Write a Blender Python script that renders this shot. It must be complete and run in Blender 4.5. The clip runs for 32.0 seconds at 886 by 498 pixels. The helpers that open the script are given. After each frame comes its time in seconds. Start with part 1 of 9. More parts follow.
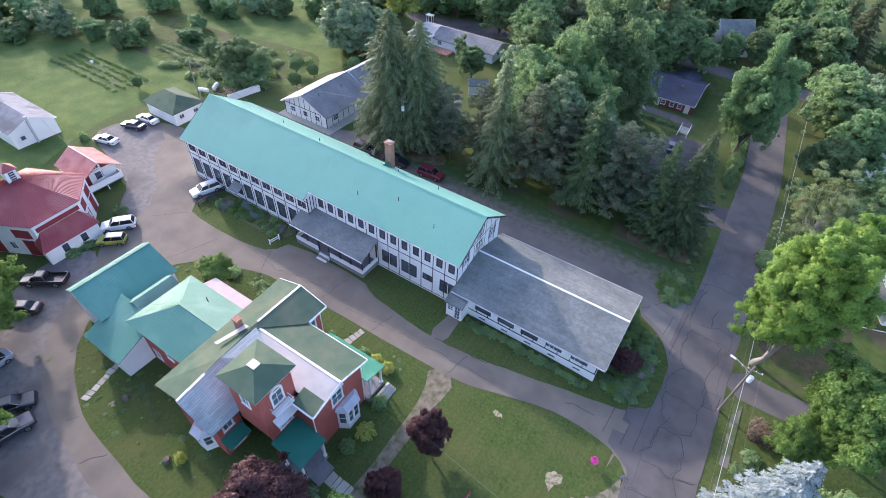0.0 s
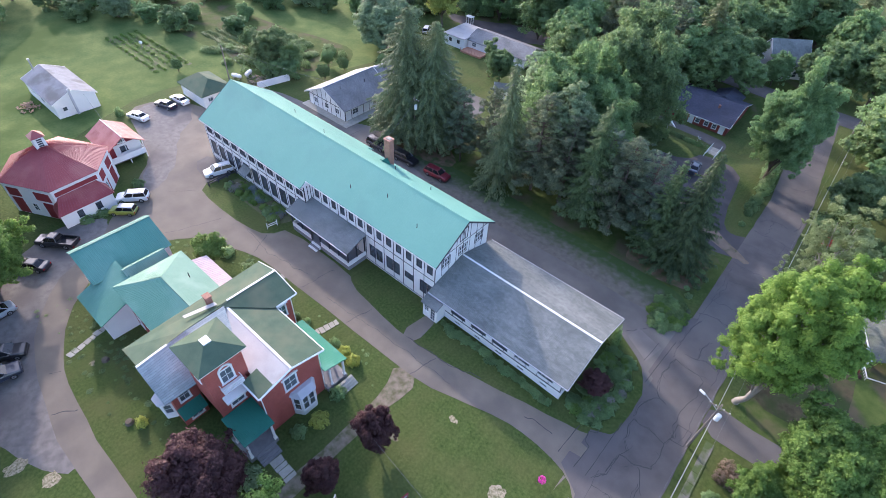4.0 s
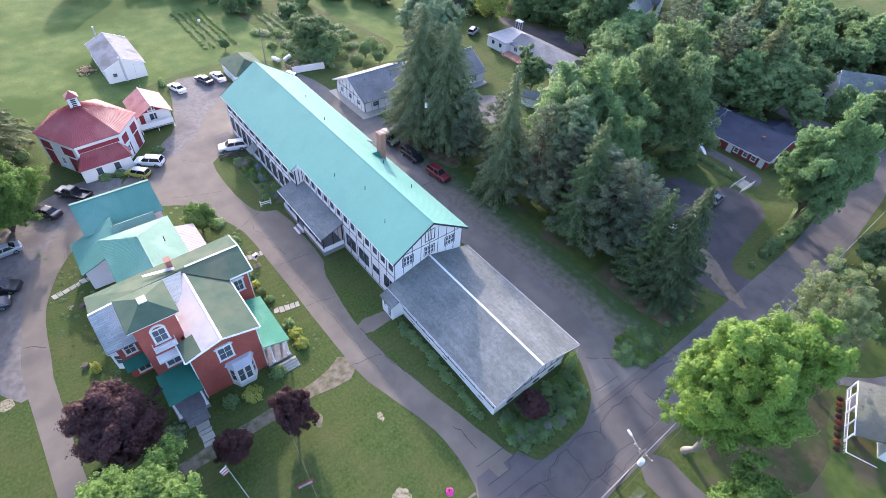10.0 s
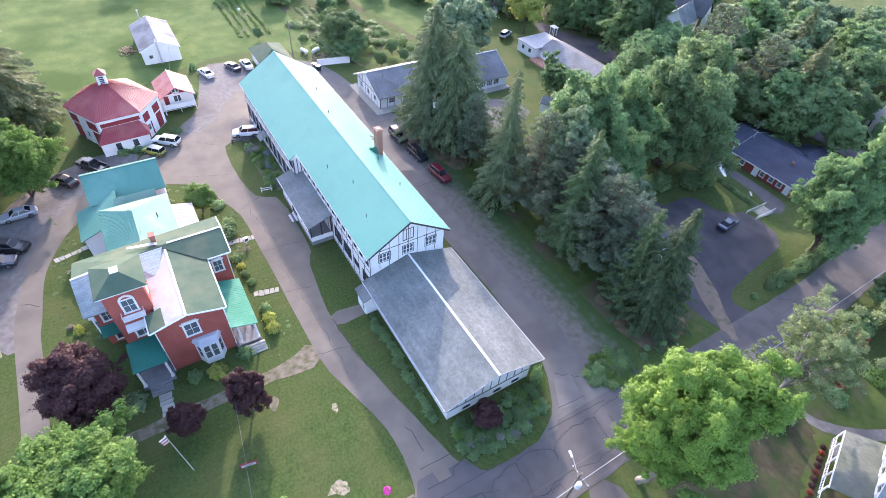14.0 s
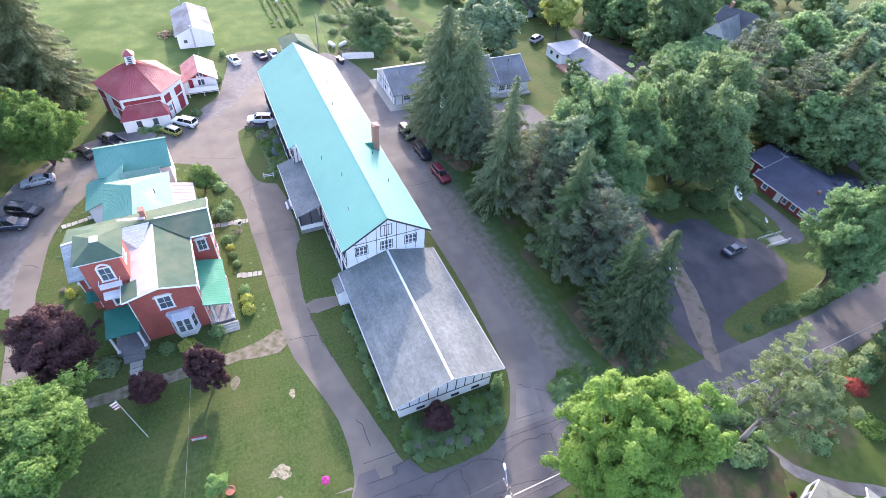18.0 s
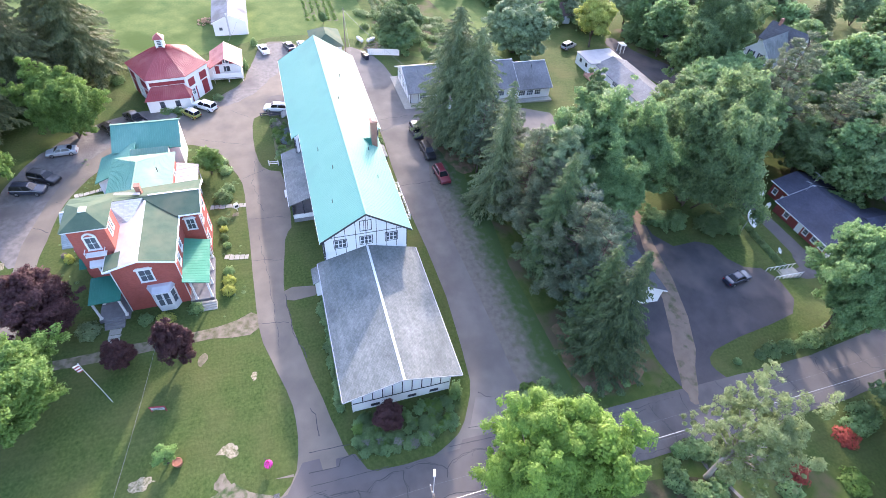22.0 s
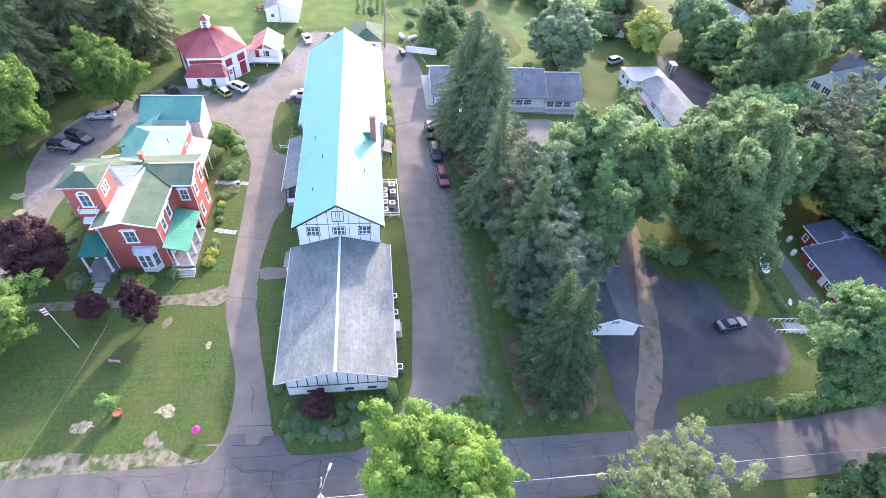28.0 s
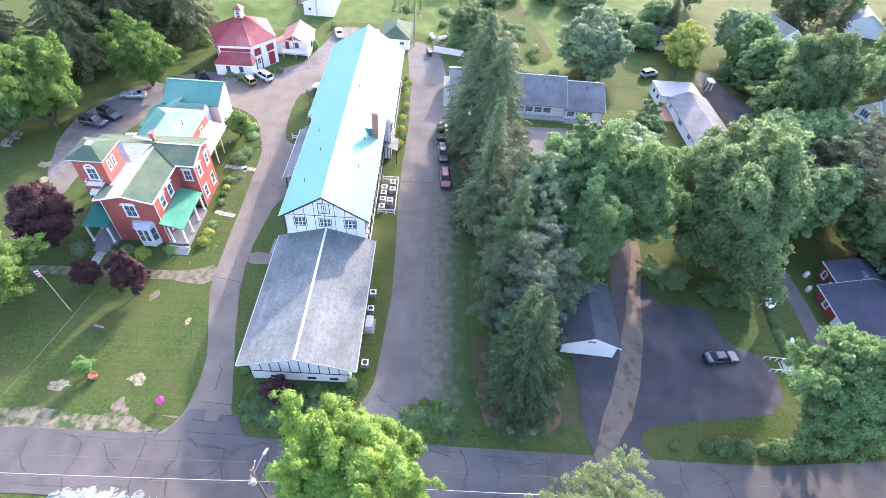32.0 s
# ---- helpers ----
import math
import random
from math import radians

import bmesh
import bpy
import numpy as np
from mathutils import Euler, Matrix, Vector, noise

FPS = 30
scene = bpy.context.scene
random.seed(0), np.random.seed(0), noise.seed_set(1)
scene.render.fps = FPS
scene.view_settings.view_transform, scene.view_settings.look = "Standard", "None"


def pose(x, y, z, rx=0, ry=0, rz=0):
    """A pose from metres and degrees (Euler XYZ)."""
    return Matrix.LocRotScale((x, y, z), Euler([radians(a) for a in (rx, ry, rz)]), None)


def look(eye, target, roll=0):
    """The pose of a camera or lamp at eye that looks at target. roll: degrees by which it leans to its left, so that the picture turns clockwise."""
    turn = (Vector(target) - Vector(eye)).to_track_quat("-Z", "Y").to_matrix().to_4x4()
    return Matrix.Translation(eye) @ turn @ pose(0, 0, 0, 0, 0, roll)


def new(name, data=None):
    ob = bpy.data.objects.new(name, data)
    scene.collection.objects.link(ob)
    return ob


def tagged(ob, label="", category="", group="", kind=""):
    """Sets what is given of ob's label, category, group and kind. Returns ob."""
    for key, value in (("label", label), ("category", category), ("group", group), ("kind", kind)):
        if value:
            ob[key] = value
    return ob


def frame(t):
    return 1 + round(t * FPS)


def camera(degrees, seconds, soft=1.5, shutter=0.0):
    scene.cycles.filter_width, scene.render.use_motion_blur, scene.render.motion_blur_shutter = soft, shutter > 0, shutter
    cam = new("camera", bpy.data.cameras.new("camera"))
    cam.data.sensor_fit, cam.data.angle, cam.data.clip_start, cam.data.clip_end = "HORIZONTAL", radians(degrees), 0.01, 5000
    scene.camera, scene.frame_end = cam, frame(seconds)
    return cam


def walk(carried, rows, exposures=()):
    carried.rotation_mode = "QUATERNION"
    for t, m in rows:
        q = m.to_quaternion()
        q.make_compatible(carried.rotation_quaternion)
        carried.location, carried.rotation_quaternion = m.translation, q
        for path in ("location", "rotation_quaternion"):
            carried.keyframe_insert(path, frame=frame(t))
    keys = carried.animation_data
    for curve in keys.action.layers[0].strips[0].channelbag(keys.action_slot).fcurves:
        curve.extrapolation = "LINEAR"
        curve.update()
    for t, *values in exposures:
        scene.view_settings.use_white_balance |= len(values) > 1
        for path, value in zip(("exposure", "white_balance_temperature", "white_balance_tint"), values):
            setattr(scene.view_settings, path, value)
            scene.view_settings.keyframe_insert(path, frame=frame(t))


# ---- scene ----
cam = camera(82.1, 32.0, soft=0.55)
METRES, EYE, TILT, LEAN, TURN = 68.81, 53.85, 0.0, 0.0, 31.0
ROWS = [
    (0.0, 0.0, 0.0, 0.0, 2.36, -44.12, -2.44),
    (0.5, 0.0158, 0.0013, 0.0005, 3.12, -44.15, -2.47),
    (1.0, 0.0308, 0.0023, 0.0008, 4.05, -44.15, -2.54),
    (1.5, 0.0465, 0.004, 0.0016, 5.04, -44.19, -2.57),
    (2.0, 0.062, 0.0056, 0.002, 6.05, -44.22, -2.61),
    (2.5, 0.077, 0.0076, 0.0026, 7.12, -44.27, -2.67),
    (3.0, 0.0922, 0.01, 0.0033, 8.17, -44.31, -2.74),
    (3.5, 0.108, 0.0123, 0.0038, 9.17, -44.33, -2.75),
    (5.5, 0.1688, 0.0243, 0.0062, 12.61, -44.44, -2.94),
    (6.0, 0.1841, 0.0279, 0.0068, 13.41, -44.48, -2.98),
    (6.5, 0.1991, 0.0317, 0.0076, 14.28, -44.5, -3.0),
    (7.0, 0.2141, 0.036, 0.0084, 15.07, -44.53, -3.03),
    (7.5, 0.2286, 0.0402, 0.0087, 15.72, -44.53, -3.09),
    (8.0, 0.2432, 0.0447, 0.0087, 16.5, -44.55, -3.13),
    (8.5, 0.2583, 0.0503, 0.009, 17.36, -44.61, -3.14),
    (9.0, 0.2726, 0.0553, 0.0093, 18.31, -44.66, -3.22),
    (9.5, 0.2878, 0.0604, 0.0096, 19.45, -44.7, -3.26),
    (10.0, 0.3021, 0.0661, 0.0101, 20.6, -44.77, -3.3),
    (10.5, 0.3162, 0.0719, 0.0106, 21.69, -44.81, -3.36),
    (11.0, 0.3304, 0.0779, 0.0116, 22.76, -44.87, -3.41),
    (11.5, 0.3452, 0.0841, 0.0123, 23.68, -44.88, -3.42),
    (12.0, 0.3592, 0.0905, 0.0133, 24.59, -44.94, -3.45),
    (12.5, 0.373, 0.0972, 0.0142, 25.44, -44.99, -3.5),
    (13.0, 0.387, 0.1041, 0.0149, 26.25, -45.04, -3.51),
    (13.5, 0.4009, 0.1113, 0.0157, 27.03, -45.09, -3.55),
    (14.0, 0.4147, 0.1187, 0.0165, 27.78, -45.13, -3.57),
    (14.5, 0.428, 0.126, 0.0173, 28.61, -45.18, -3.61),
    (16.5, 0.4817, 0.1574, 0.0201, 32.16, -45.35, -3.74),
    (17.0, 0.4948, 0.1661, 0.0209, 33.03, -45.42, -3.76),
    (17.5, 0.5076, 0.1747, 0.0217, 33.89, -45.45, -3.79),
    (18.0, 0.5204, 0.1839, 0.0226, 34.81, -45.51, -3.8),
    (18.5, 0.5328, 0.1932, 0.0237, 35.7, -45.56, -3.82),
    (19.0, 0.5454, 0.2027, 0.0248, 36.61, -45.6, -3.84),
    (19.5, 0.5577, 0.2125, 0.0256, 37.52, -45.66, -3.86),
    (20.0, 0.5696, 0.2225, 0.0265, 38.38, -45.71, -3.89),
    (20.5, 0.5817, 0.2329, 0.0272, 39.3, -45.76, -3.89),
    (21.0, 0.5937, 0.2432, 0.0276, 40.21, -45.81, -3.91),
    (21.5, 0.6054, 0.2539, 0.0283, 41.11, -45.86, -3.93),
    (22.0, 0.617, 0.2648, 0.0291, 41.99, -45.91, -3.94),
    (22.5, 0.6281, 0.2756, 0.0304, 42.94, -45.97, -3.95),
    (23.0, 0.6391, 0.2866, 0.0315, 43.85, -46.03, -3.97),
    (23.5, 0.6499, 0.2978, 0.0327, 44.72, -46.08, -3.99),
    (24.0, 0.6607, 0.3092, 0.0337, 45.6, -46.14, -4.01),
    (24.5, 0.6712, 0.3207, 0.0349, 46.44, -46.19, -4.02),
    (25.0, 0.6816, 0.3326, 0.036, 47.32, -46.24, -4.02),
    (25.5, 0.6919, 0.3445, 0.0371, 48.17, -46.29, -4.02),
    (27.5, 0.7309, 0.3942, 0.0408, 52.02, -46.5, -4.06),
    (28.0, 0.7395, 0.4059, 0.0416, 52.62, -46.52, -4.05),
    (28.5, 0.7484, 0.4186, 0.0425, 53.37, -46.57, -4.05),
    (29.0, 0.7574, 0.4317, 0.0432, 54.22, -46.61, -4.05),
    (29.5, 0.7662, 0.4449, 0.0445, 55.09, -46.66, -4.05),
    (30.0, 0.7749, 0.4582, 0.046, 56.02, -46.71, -4.05),
    (30.5, 0.7832, 0.4718, 0.0473, 57.08, -46.78, -4.02),
    (31.0, 0.7914, 0.4853, 0.0482, 57.99, -46.83, -4.02),
    (31.5, 0.7988, 0.499, 0.0492, 59.12, -46.9, -4.0),
    (32.0, 0.8062, 0.5128, 0.0498, 60.04, -46.94, -4.0),
]
walk(cam, [(t, pose(0, 0, EYE, TILT, LEAN, TURN) @ pose(METRES * x, METRES * y, METRES * z, 90 + pitch, roll, yaw)) for t, x, y, z, yaw, pitch, roll in ROWS],
     exposures=[(0, 1.89, 5800, 22), (9, 2.10, 5850, 22.5), (14, 2.41, 5900, 23.5), (23, 2.60, 5950, 24), (32, 2.75, 6000, 24)])

# ---- light ----
SUN_EL, SUN_AZ = 22.0, 159.0          # height, and the way towards the sun, turned from +x
world = bpy.data.worlds.new("sky")
scene.world = world
world.use_nodes = True
wn = world.node_tree.nodes
sky = wn.new("ShaderNodeTexSky")
sky.sky_type, sky.sun_disc = "NISHITA", False
sky.sun_elevation, sky.sun_rotation = radians(SUN_EL), radians(90 - SUN_AZ)
sky.air_density, sky.dust_density, sky.ozone_density = 1.0, 2.0, 1.0
world.node_tree.links.new(sky.outputs[0], wn["Background"].inputs[0])
wn["Background"].inputs[1].default_value = 0.15
sun_data = bpy.data.lights.new("sun", "SUN")
sun_data.energy, sun_data.angle, sun_data.color = 1.5, radians(1.6), (1.0, 0.86, 0.68)
sun = new("sun", sun_data)
SUN_DIR = Vector((math.cos(radians(SUN_EL)) * math.cos(radians(SUN_AZ)), math.cos(radians(SUN_EL)) * math.sin(radians(SUN_AZ)), math.sin(radians(SUN_EL))))
sun.matrix_world = look(SUN_DIR * 150, (0, 0, 0))


# ---- materials ----
def mat(name, c1, c2=None, rough=0.8, scale=1.0, bump=0.0, metal=0.0, fine=12.0, rand=0.0, stretch=(1, 1, 1), spec=0.5, island=0.0, c3=None, c3scale=0.08, c3cut=(0.5, 0.65)):
    """Two colours mixed by coarse and fine noise, with relief; a third one in large stains."""
    m = bpy.data.materials.new(name)
    m.use_nodes = True
    n, l = m.node_tree.nodes, m.node_tree.links
    b = n["Principled BSDF"]
    b.inputs["Roughness"].default_value, b.inputs["Metallic"].default_value = rough, metal
    b.inputs["Specular IOR Level"].default_value = spec
    geo = n.new("ShaderNodeNewGeometry")
    mp = n.new("ShaderNodeMapping")
    mp.inputs["Scale"].default_value = stretch
    l.new(geo.outputs["Position"], mp.inputs[0])
    a = n.new("ShaderNodeTexNoise")
    a.inputs["Scale"].default_value, a.inputs["Detail"].default_value = scale, 6
    f = n.new("ShaderNodeTexNoise")
    f.inputs["Scale"].default_value, f.inputs["Detail"].default_value = scale * fine, 3
    for t in (a, f):
        l.new(mp.outputs[0], t.inputs["Vector"])
    add = n.new("ShaderNodeMath")
    add.operation = "MULTIPLY_ADD"
    l.new(f.outputs[0], add.inputs[0])
    add.inputs[1].default_value = 0.5
    l.new(a.outputs[0], add.inputs[2])
    ramp = n.new("ShaderNodeMapRange")
    ramp.inputs[1].default_value, ramp.inputs[2].default_value = 0.5, 1.0
    l.new(add.outputs[0], ramp.inputs[0])
    mix = n.new("ShaderNodeMix")
    mix.data_type = "RGBA"
    l.new(ramp.outputs[0], mix.inputs[0])
    mix.inputs[6].default_value = (*c1, 1)
    mix.inputs[7].default_value = (*(c2 or [v * 0.8 for v in c1]), 1)
    out = mix.outputs[2]
    if c3:
        s = n.new("ShaderNodeTexNoise")
        s.inputs["Scale"].default_value, s.inputs["Detail"].default_value = c3scale, 4
        l.new(geo.outputs["Position"], s.inputs["Vector"])
        sr = n.new("ShaderNodeMapRange")
        sr.inputs[1].default_value, sr.inputs[2].default_value = c3cut
        l.new(s.outputs[0], sr.inputs[0])
        sm = n.new("ShaderNodeMix")
        sm.data_type = "RGBA"
        l.new(sr.outputs[0], sm.inputs[0])
        l.new(out, sm.inputs[6])
        sm.inputs[7].default_value = (*c3, 1)
        out = sm.outputs[2]
    if rand or island:
        hsv = n.new("ShaderNodeHueSaturation")
        mr = n.new("ShaderNodeMapRange")
        k = rand or island
        mr.inputs[3].default_value, mr.inputs[4].default_value = 1 - k, 1 + k
        if rand:
            l.new(n.new("ShaderNodeObjectInfo").outputs["Random"], mr.inputs[0])
        else:
            l.new(geo.outputs["Random Per Island"], mr.inputs[0])
        l.new(mr.outputs[0], hsv.inputs["Value"])
        l.new(out, hsv.inputs["Color"])
        out = hsv.outputs[0]
    l.new(out, b.inputs["Base Color"])
    if bump:
        bp = n.new("ShaderNodeBump")
        bp.inputs["Strength"].default_value, bp.inputs["Distance"].default_value = min(1, bump), 0.05
        l.new(add.outputs[0], bp.inputs["Height"])
        l.new(bp.outputs[0], b.inputs["Normal"])
    return m


def leaf_mat(name, c1, c2, glow=0.35, rand=0.25):
    """Foliage: diffuse, a little gloss, and light that comes through."""
    m = bpy.data.materials.new(name)
    m.use_nodes = True
    n, l = m.node_tree.nodes, m.node_tree.links
    b = n["Principled BSDF"]
    b.inputs["Roughness"].default_value, b.inputs["Specular IOR Level"].default_value = 0.6, 0.32
    geo = n.new("ShaderNodeNewGeometry")
    no = n.new("ShaderNodeTexNoise")
    no.inputs["Scale"].default_value = 0.45
    l.new(geo.outputs["Position"], no.inputs["Vector"])
    add = n.new("ShaderNodeMath")
    add.operation = "MULTIPLY_ADD"
    add.inputs[1].default_value = 0.55
    l.new(geo.outputs["Random Per Island"], add.inputs[0])
    l.new(no.outputs[0], add.inputs[2])
    mr = n.new("ShaderNodeMapRange")
    mr.inputs[1].default_value, mr.inputs[2].default_value = 0.4, 1.1
    l.new(add.outputs[0], mr.inputs[0])
    mix = n.new("ShaderNodeMix")
    mix.data_type = "RGBA"
    mix.inputs[6].default_value, mix.inputs[7].default_value = (*c1, 1), (*c2, 1)
    l.new(mr.outputs[0], mix.inputs[0])
    hsv = n.new("ShaderNodeHueSaturation")
    r = n.new("ShaderNodeMapRange")
    r.inputs[3].default_value, r.inputs[4].default_value = 1 - rand, 1 + rand
    l.new(n.new("ShaderNodeObjectInfo").outputs["Random"], r.inputs[0])
    l.new(r.outputs[0], hsv.inputs["Value"])
    l.new(mix.outputs[2], hsv.inputs["Color"])
    l.new(hsv.outputs[0], b.inputs["Base Color"])
    tr = n.new("ShaderNodeBsdfTranslucent")
    l.new(hsv.outputs[0], tr.inputs[0])
    ms = n.new("ShaderNodeMixShader")
    ms.inputs[0].default_value = glow
    l.new(b.outputs[0], ms.inputs[1])
    l.new(tr.outputs[0], ms.inputs[2])
    l.new(ms.outputs[0], n["Material Output"].inputs[0])
    return m


def glass_mat(name, tint):
    m = bpy.data.materials.new(name)
    m.use_nodes = True
    b = m.node_tree.nodes["Principled BSDF"]
    b.inputs["Base Color"].default_value = (*tint, 1)
    b.inputs["Roughness"].default_value, b.inputs["Transmission Weight"].default_value = 0.06, 0.5
    return m


def shingle_mat(name, c1, c2, c3, rough=0.85, row=0.16, wide=0.4, axis="X", spec=0.4, mark=1.0):
    """Asphalt shingles or slates: courses by a brick pattern, blotchy age on top."""
    m = mat(name, c1, c2, rough, 0.35, 0.0, c3=c3, c3scale=0.25, c3cut=(0.45, 0.75), spec=spec)
    n, l = m.node_tree.nodes, m.node_tree.links
    b = n["Principled BSDF"]
    src = b.inputs["Base Color"].links[0].from_socket
    sep, comb = n.new("ShaderNodeSeparateXYZ"), n.new("ShaderNodeCombineXYZ")
    geo = [q for q in n if q.type == "NEW_GEOMETRY"][0]
    l.new(geo.outputs["Position"], sep.inputs[0])
    l.new(sep.outputs[axis], comb.inputs[0])
    l.new(sep.outputs["Y" if axis == "X" else "X"], comb.inputs[1])
    br = n.new("ShaderNodeTexBrick")
    br.inputs["Scale"].default_value = 1.0
    br.inputs["Brick Width"].default_value, br.inputs["Row Height"].default_value = wide, row
    br.inputs["Mortar Size"].default_value = 0.012
    br.inputs["Color1"].default_value, br.inputs["Color2"].default_value, br.inputs["Mortar"].default_value = (1 + 0.1 * mark,) * 3 + (1,), (1 - 0.14 * mark,) * 3 + (1,), (1 - 0.4 * mark,) * 3 + (1,)
    l.new(comb.outputs[0], br.inputs["Vector"])
    mul = n.new("ShaderNodeMix")
    mul.data_type, mul.blend_type = "RGBA", "MULTIPLY"
    mul.inputs[0].default_value = 1
    l.new(src, mul.inputs[6])
    l.new(br.outputs[0], mul.inputs[7])
    l.new(mul.outputs[2], b.inputs["Base Color"])
    bp = n.new("ShaderNodeBump")
    bp.inputs["Strength"].default_value, bp.inputs["Distance"].default_value = 0.35, 0.02
    l.new(br.outputs[1], bp.inputs["Height"])
    bp.invert = True
    l.new(bp.outputs[0], b.inputs["Normal"])
    return m


def mown(m, stretch, amount):
    """Faint lines left by mowing or by weather, laid over a material."""
    n, l = m.node_tree.nodes, m.node_tree.links
    b = n["Principled BSDF"]
    src = b.inputs["Base Color"].links[0].from_socket
    geo = [q for q in n if q.type == "NEW_GEOMETRY"][0]
    mp = n.new("ShaderNodeMapping")
    mp.inputs["Scale"].default_value = stretch
    l.new(geo.outputs["Position"], mp.inputs[0])
    tex = n.new("ShaderNodeTexNoise")
    tex.inputs["Scale"].default_value, tex.inputs["Detail"].default_value = 1.0, 3
    l.new(mp.outputs[0], tex.inputs["Vector"])
    mr = n.new("ShaderNodeMapRange")
    mr.inputs[1].default_value, mr.inputs[2].default_value = 0.3, 0.7
    mr.inputs[3].default_value, mr.inputs[4].default_value = 1 - amount, 1 + amount
    l.new(tex.outputs[0], mr.inputs[0])
    hsv = n.new("ShaderNodeHueSaturation")
    l.new(mr.outputs[0], hsv.inputs["Value"])
    l.new(src, hsv.inputs["Color"])
    l.new(hsv.outputs[0], b.inputs["Base Color"])
    return m


GRASS = mat("lawn_grass", (0.032, 0.060, 0.013), (0.087, 0.119, 0.033), 0.9, 3.2, 1.0, fine=9, c3=(0.096, 0.104, 0.036), c3scale=0.16, c3cut=(0.40, 0.80), spec=0.12)
mown(GRASS, (2.6, 0.09, 1), 0.07)
MEADOW = mat("meadow_grass", (0.062, 0.108, 0.030), (0.140, 0.174, 0.056), 0.95, 0.22, 1.0, fine=9, c3=(0.060, 0.098, 0.024), c3scale=0.06, c3cut=(0.48, 0.62), spec=0.08)
ROUGH_GRASS = mat("rough_grass", (0.045, 0.075, 0.018), (0.085, 0.11, 0.03), 0.95, 0.8, 1.0, fine=14, c3=(0.10, 0.085, 0.05), c3scale=0.2, spec=0.1)
ASPHALT = mat("asphalt", (0.090, 0.083, 0.081), (0.132, 0.121, 0.116), 0.95, 0.5, 0.6, fine=40, c3=(0.160, 0.143, 0.131), c3scale=0.09, c3cut=(0.45, 0.75), spec=0.18)
DRIVE = mat("worn_driveway_asphalt", (0.150, 0.130, 0.105), (0.200, 0.172, 0.140), 0.92, 0.4, 0.5, fine=50, c3=(0.112, 0.101, 0.090), c3scale=0.12, c3cut=(0.5, 0.75), spec=0.25)
LANE = mat("grey_lane_asphalt", (0.122, 0.114, 0.106), (0.172, 0.160, 0.148), 0.92, 0.4, 0.5, fine=50, c3=(0.100, 0.095, 0.090), c3scale=0.12, c3cut=(0.5, 0.75), spec=0.25)
BLACKTOP = mat("dark_blacktop", (0.052, 0.048, 0.052), (0.085, 0.077, 0.08), 0.9, 0.35, 0.4, fine=50, c3=(0.11, 0.095, 0.09), c3scale=0.13, spec=0.3)
PATCH = mat("newer_asphalt_patch", (0.090, 0.083, 0.082), (0.124, 0.113, 0.110), 0.9, 0.35, 0.4, fine=50, c3=(0.125, 0.112, 0.105), c3scale=0.2, c3cut=(0.4, 0.75), spec=0.3)
PALE_ASPHALT = mat("pale_old_asphalt", (0.150, 0.138, 0.130), (0.190, 0.176, 0.166), 0.95, 0.6, 0.5, fine=40, spec=0.18)
SEAL = mat("tar_seal", (0.030, 0.029, 0.031), (0.045, 0.043, 0.045), 0.6, 2.0)
GRAVEL = mat("grey_gravel", (0.13, 0.12, 0.112), (0.225, 0.205, 0.19), 0.95, 1.2, 1.0, fine=20, c3=(0.12, 0.11, 0.105), c3scale=0.15, spec=0.2)
DIRT = mat("bare_dirt", (0.175, 0.142, 0.108), (0.25, 0.21, 0.16), 0.95, 1.0, 0.8, fine=18, c3=(0.085, 0.095, 0.040), c3scale=1.3, c3cut=(0.38, 0.72), spec=0.1)
LITTER = mat("needle_litter", (0.150, 0.098, 0.062), (0.21, 0.145, 0.095), 0.95, 1.4, 0.8, fine=10, c3=(0.075, 0.095, 0.035), c3scale=0.8, c3cut=(0.42, 0.66), spec=0.1)
# brown litter, its colour darkened to carry the shade of the street trees
SHADED_LITTER = mat("shade_toned_leaf_litter", (0.048, 0.042, 0.024), (0.090, 0.076, 0.044), 0.95, 1.4, 0.8, fine=10, c3=(0.040, 0.062, 0.020), c3scale=0.5, c3cut=(0.42, 0.66), spec=0.1)
# dirt kept pale tan, with the streak of sun between the trees in its colour
SUN_TRACK = mat("sun_streaked_dirt", (0.168, 0.130, 0.098), (0.222, 0.174, 0.134), 0.95, 0.8, 0.8, fine=14, c3=(0.085, 0.096, 0.048), c3scale=0.7, c3cut=(0.54, 0.72), spec=0.1)
VERGE_DIRT = mat("sandy_verge", (0.165, 0.138, 0.100), (0.26, 0.22, 0.165), 0.95, 1.3, 0.8, fine=10, c3=(0.058, 0.088, 0.030), c3scale=1.1, c3cut=(0.40, 0.60), spec=0.1)
STRAW = mat("straw_patch", (0.30, 0.25, 0.165), (0.44, 0.38, 0.275), 0.95, 3.0, 1.0, fine=8, c3=(0.11, 0.115, 0.05), c3scale=4.5, c3cut=(0.38, 0.72), spec=0.1)
OLD_WALK = mat("grass_grown_concrete", (0.12, 0.115, 0.095), (0.19, 0.18, 0.155), 0.95, 0.9, 0.6, c3=(0.07, 0.10, 0.03), c3scale=0.5, c3cut=(0.42, 0.55))


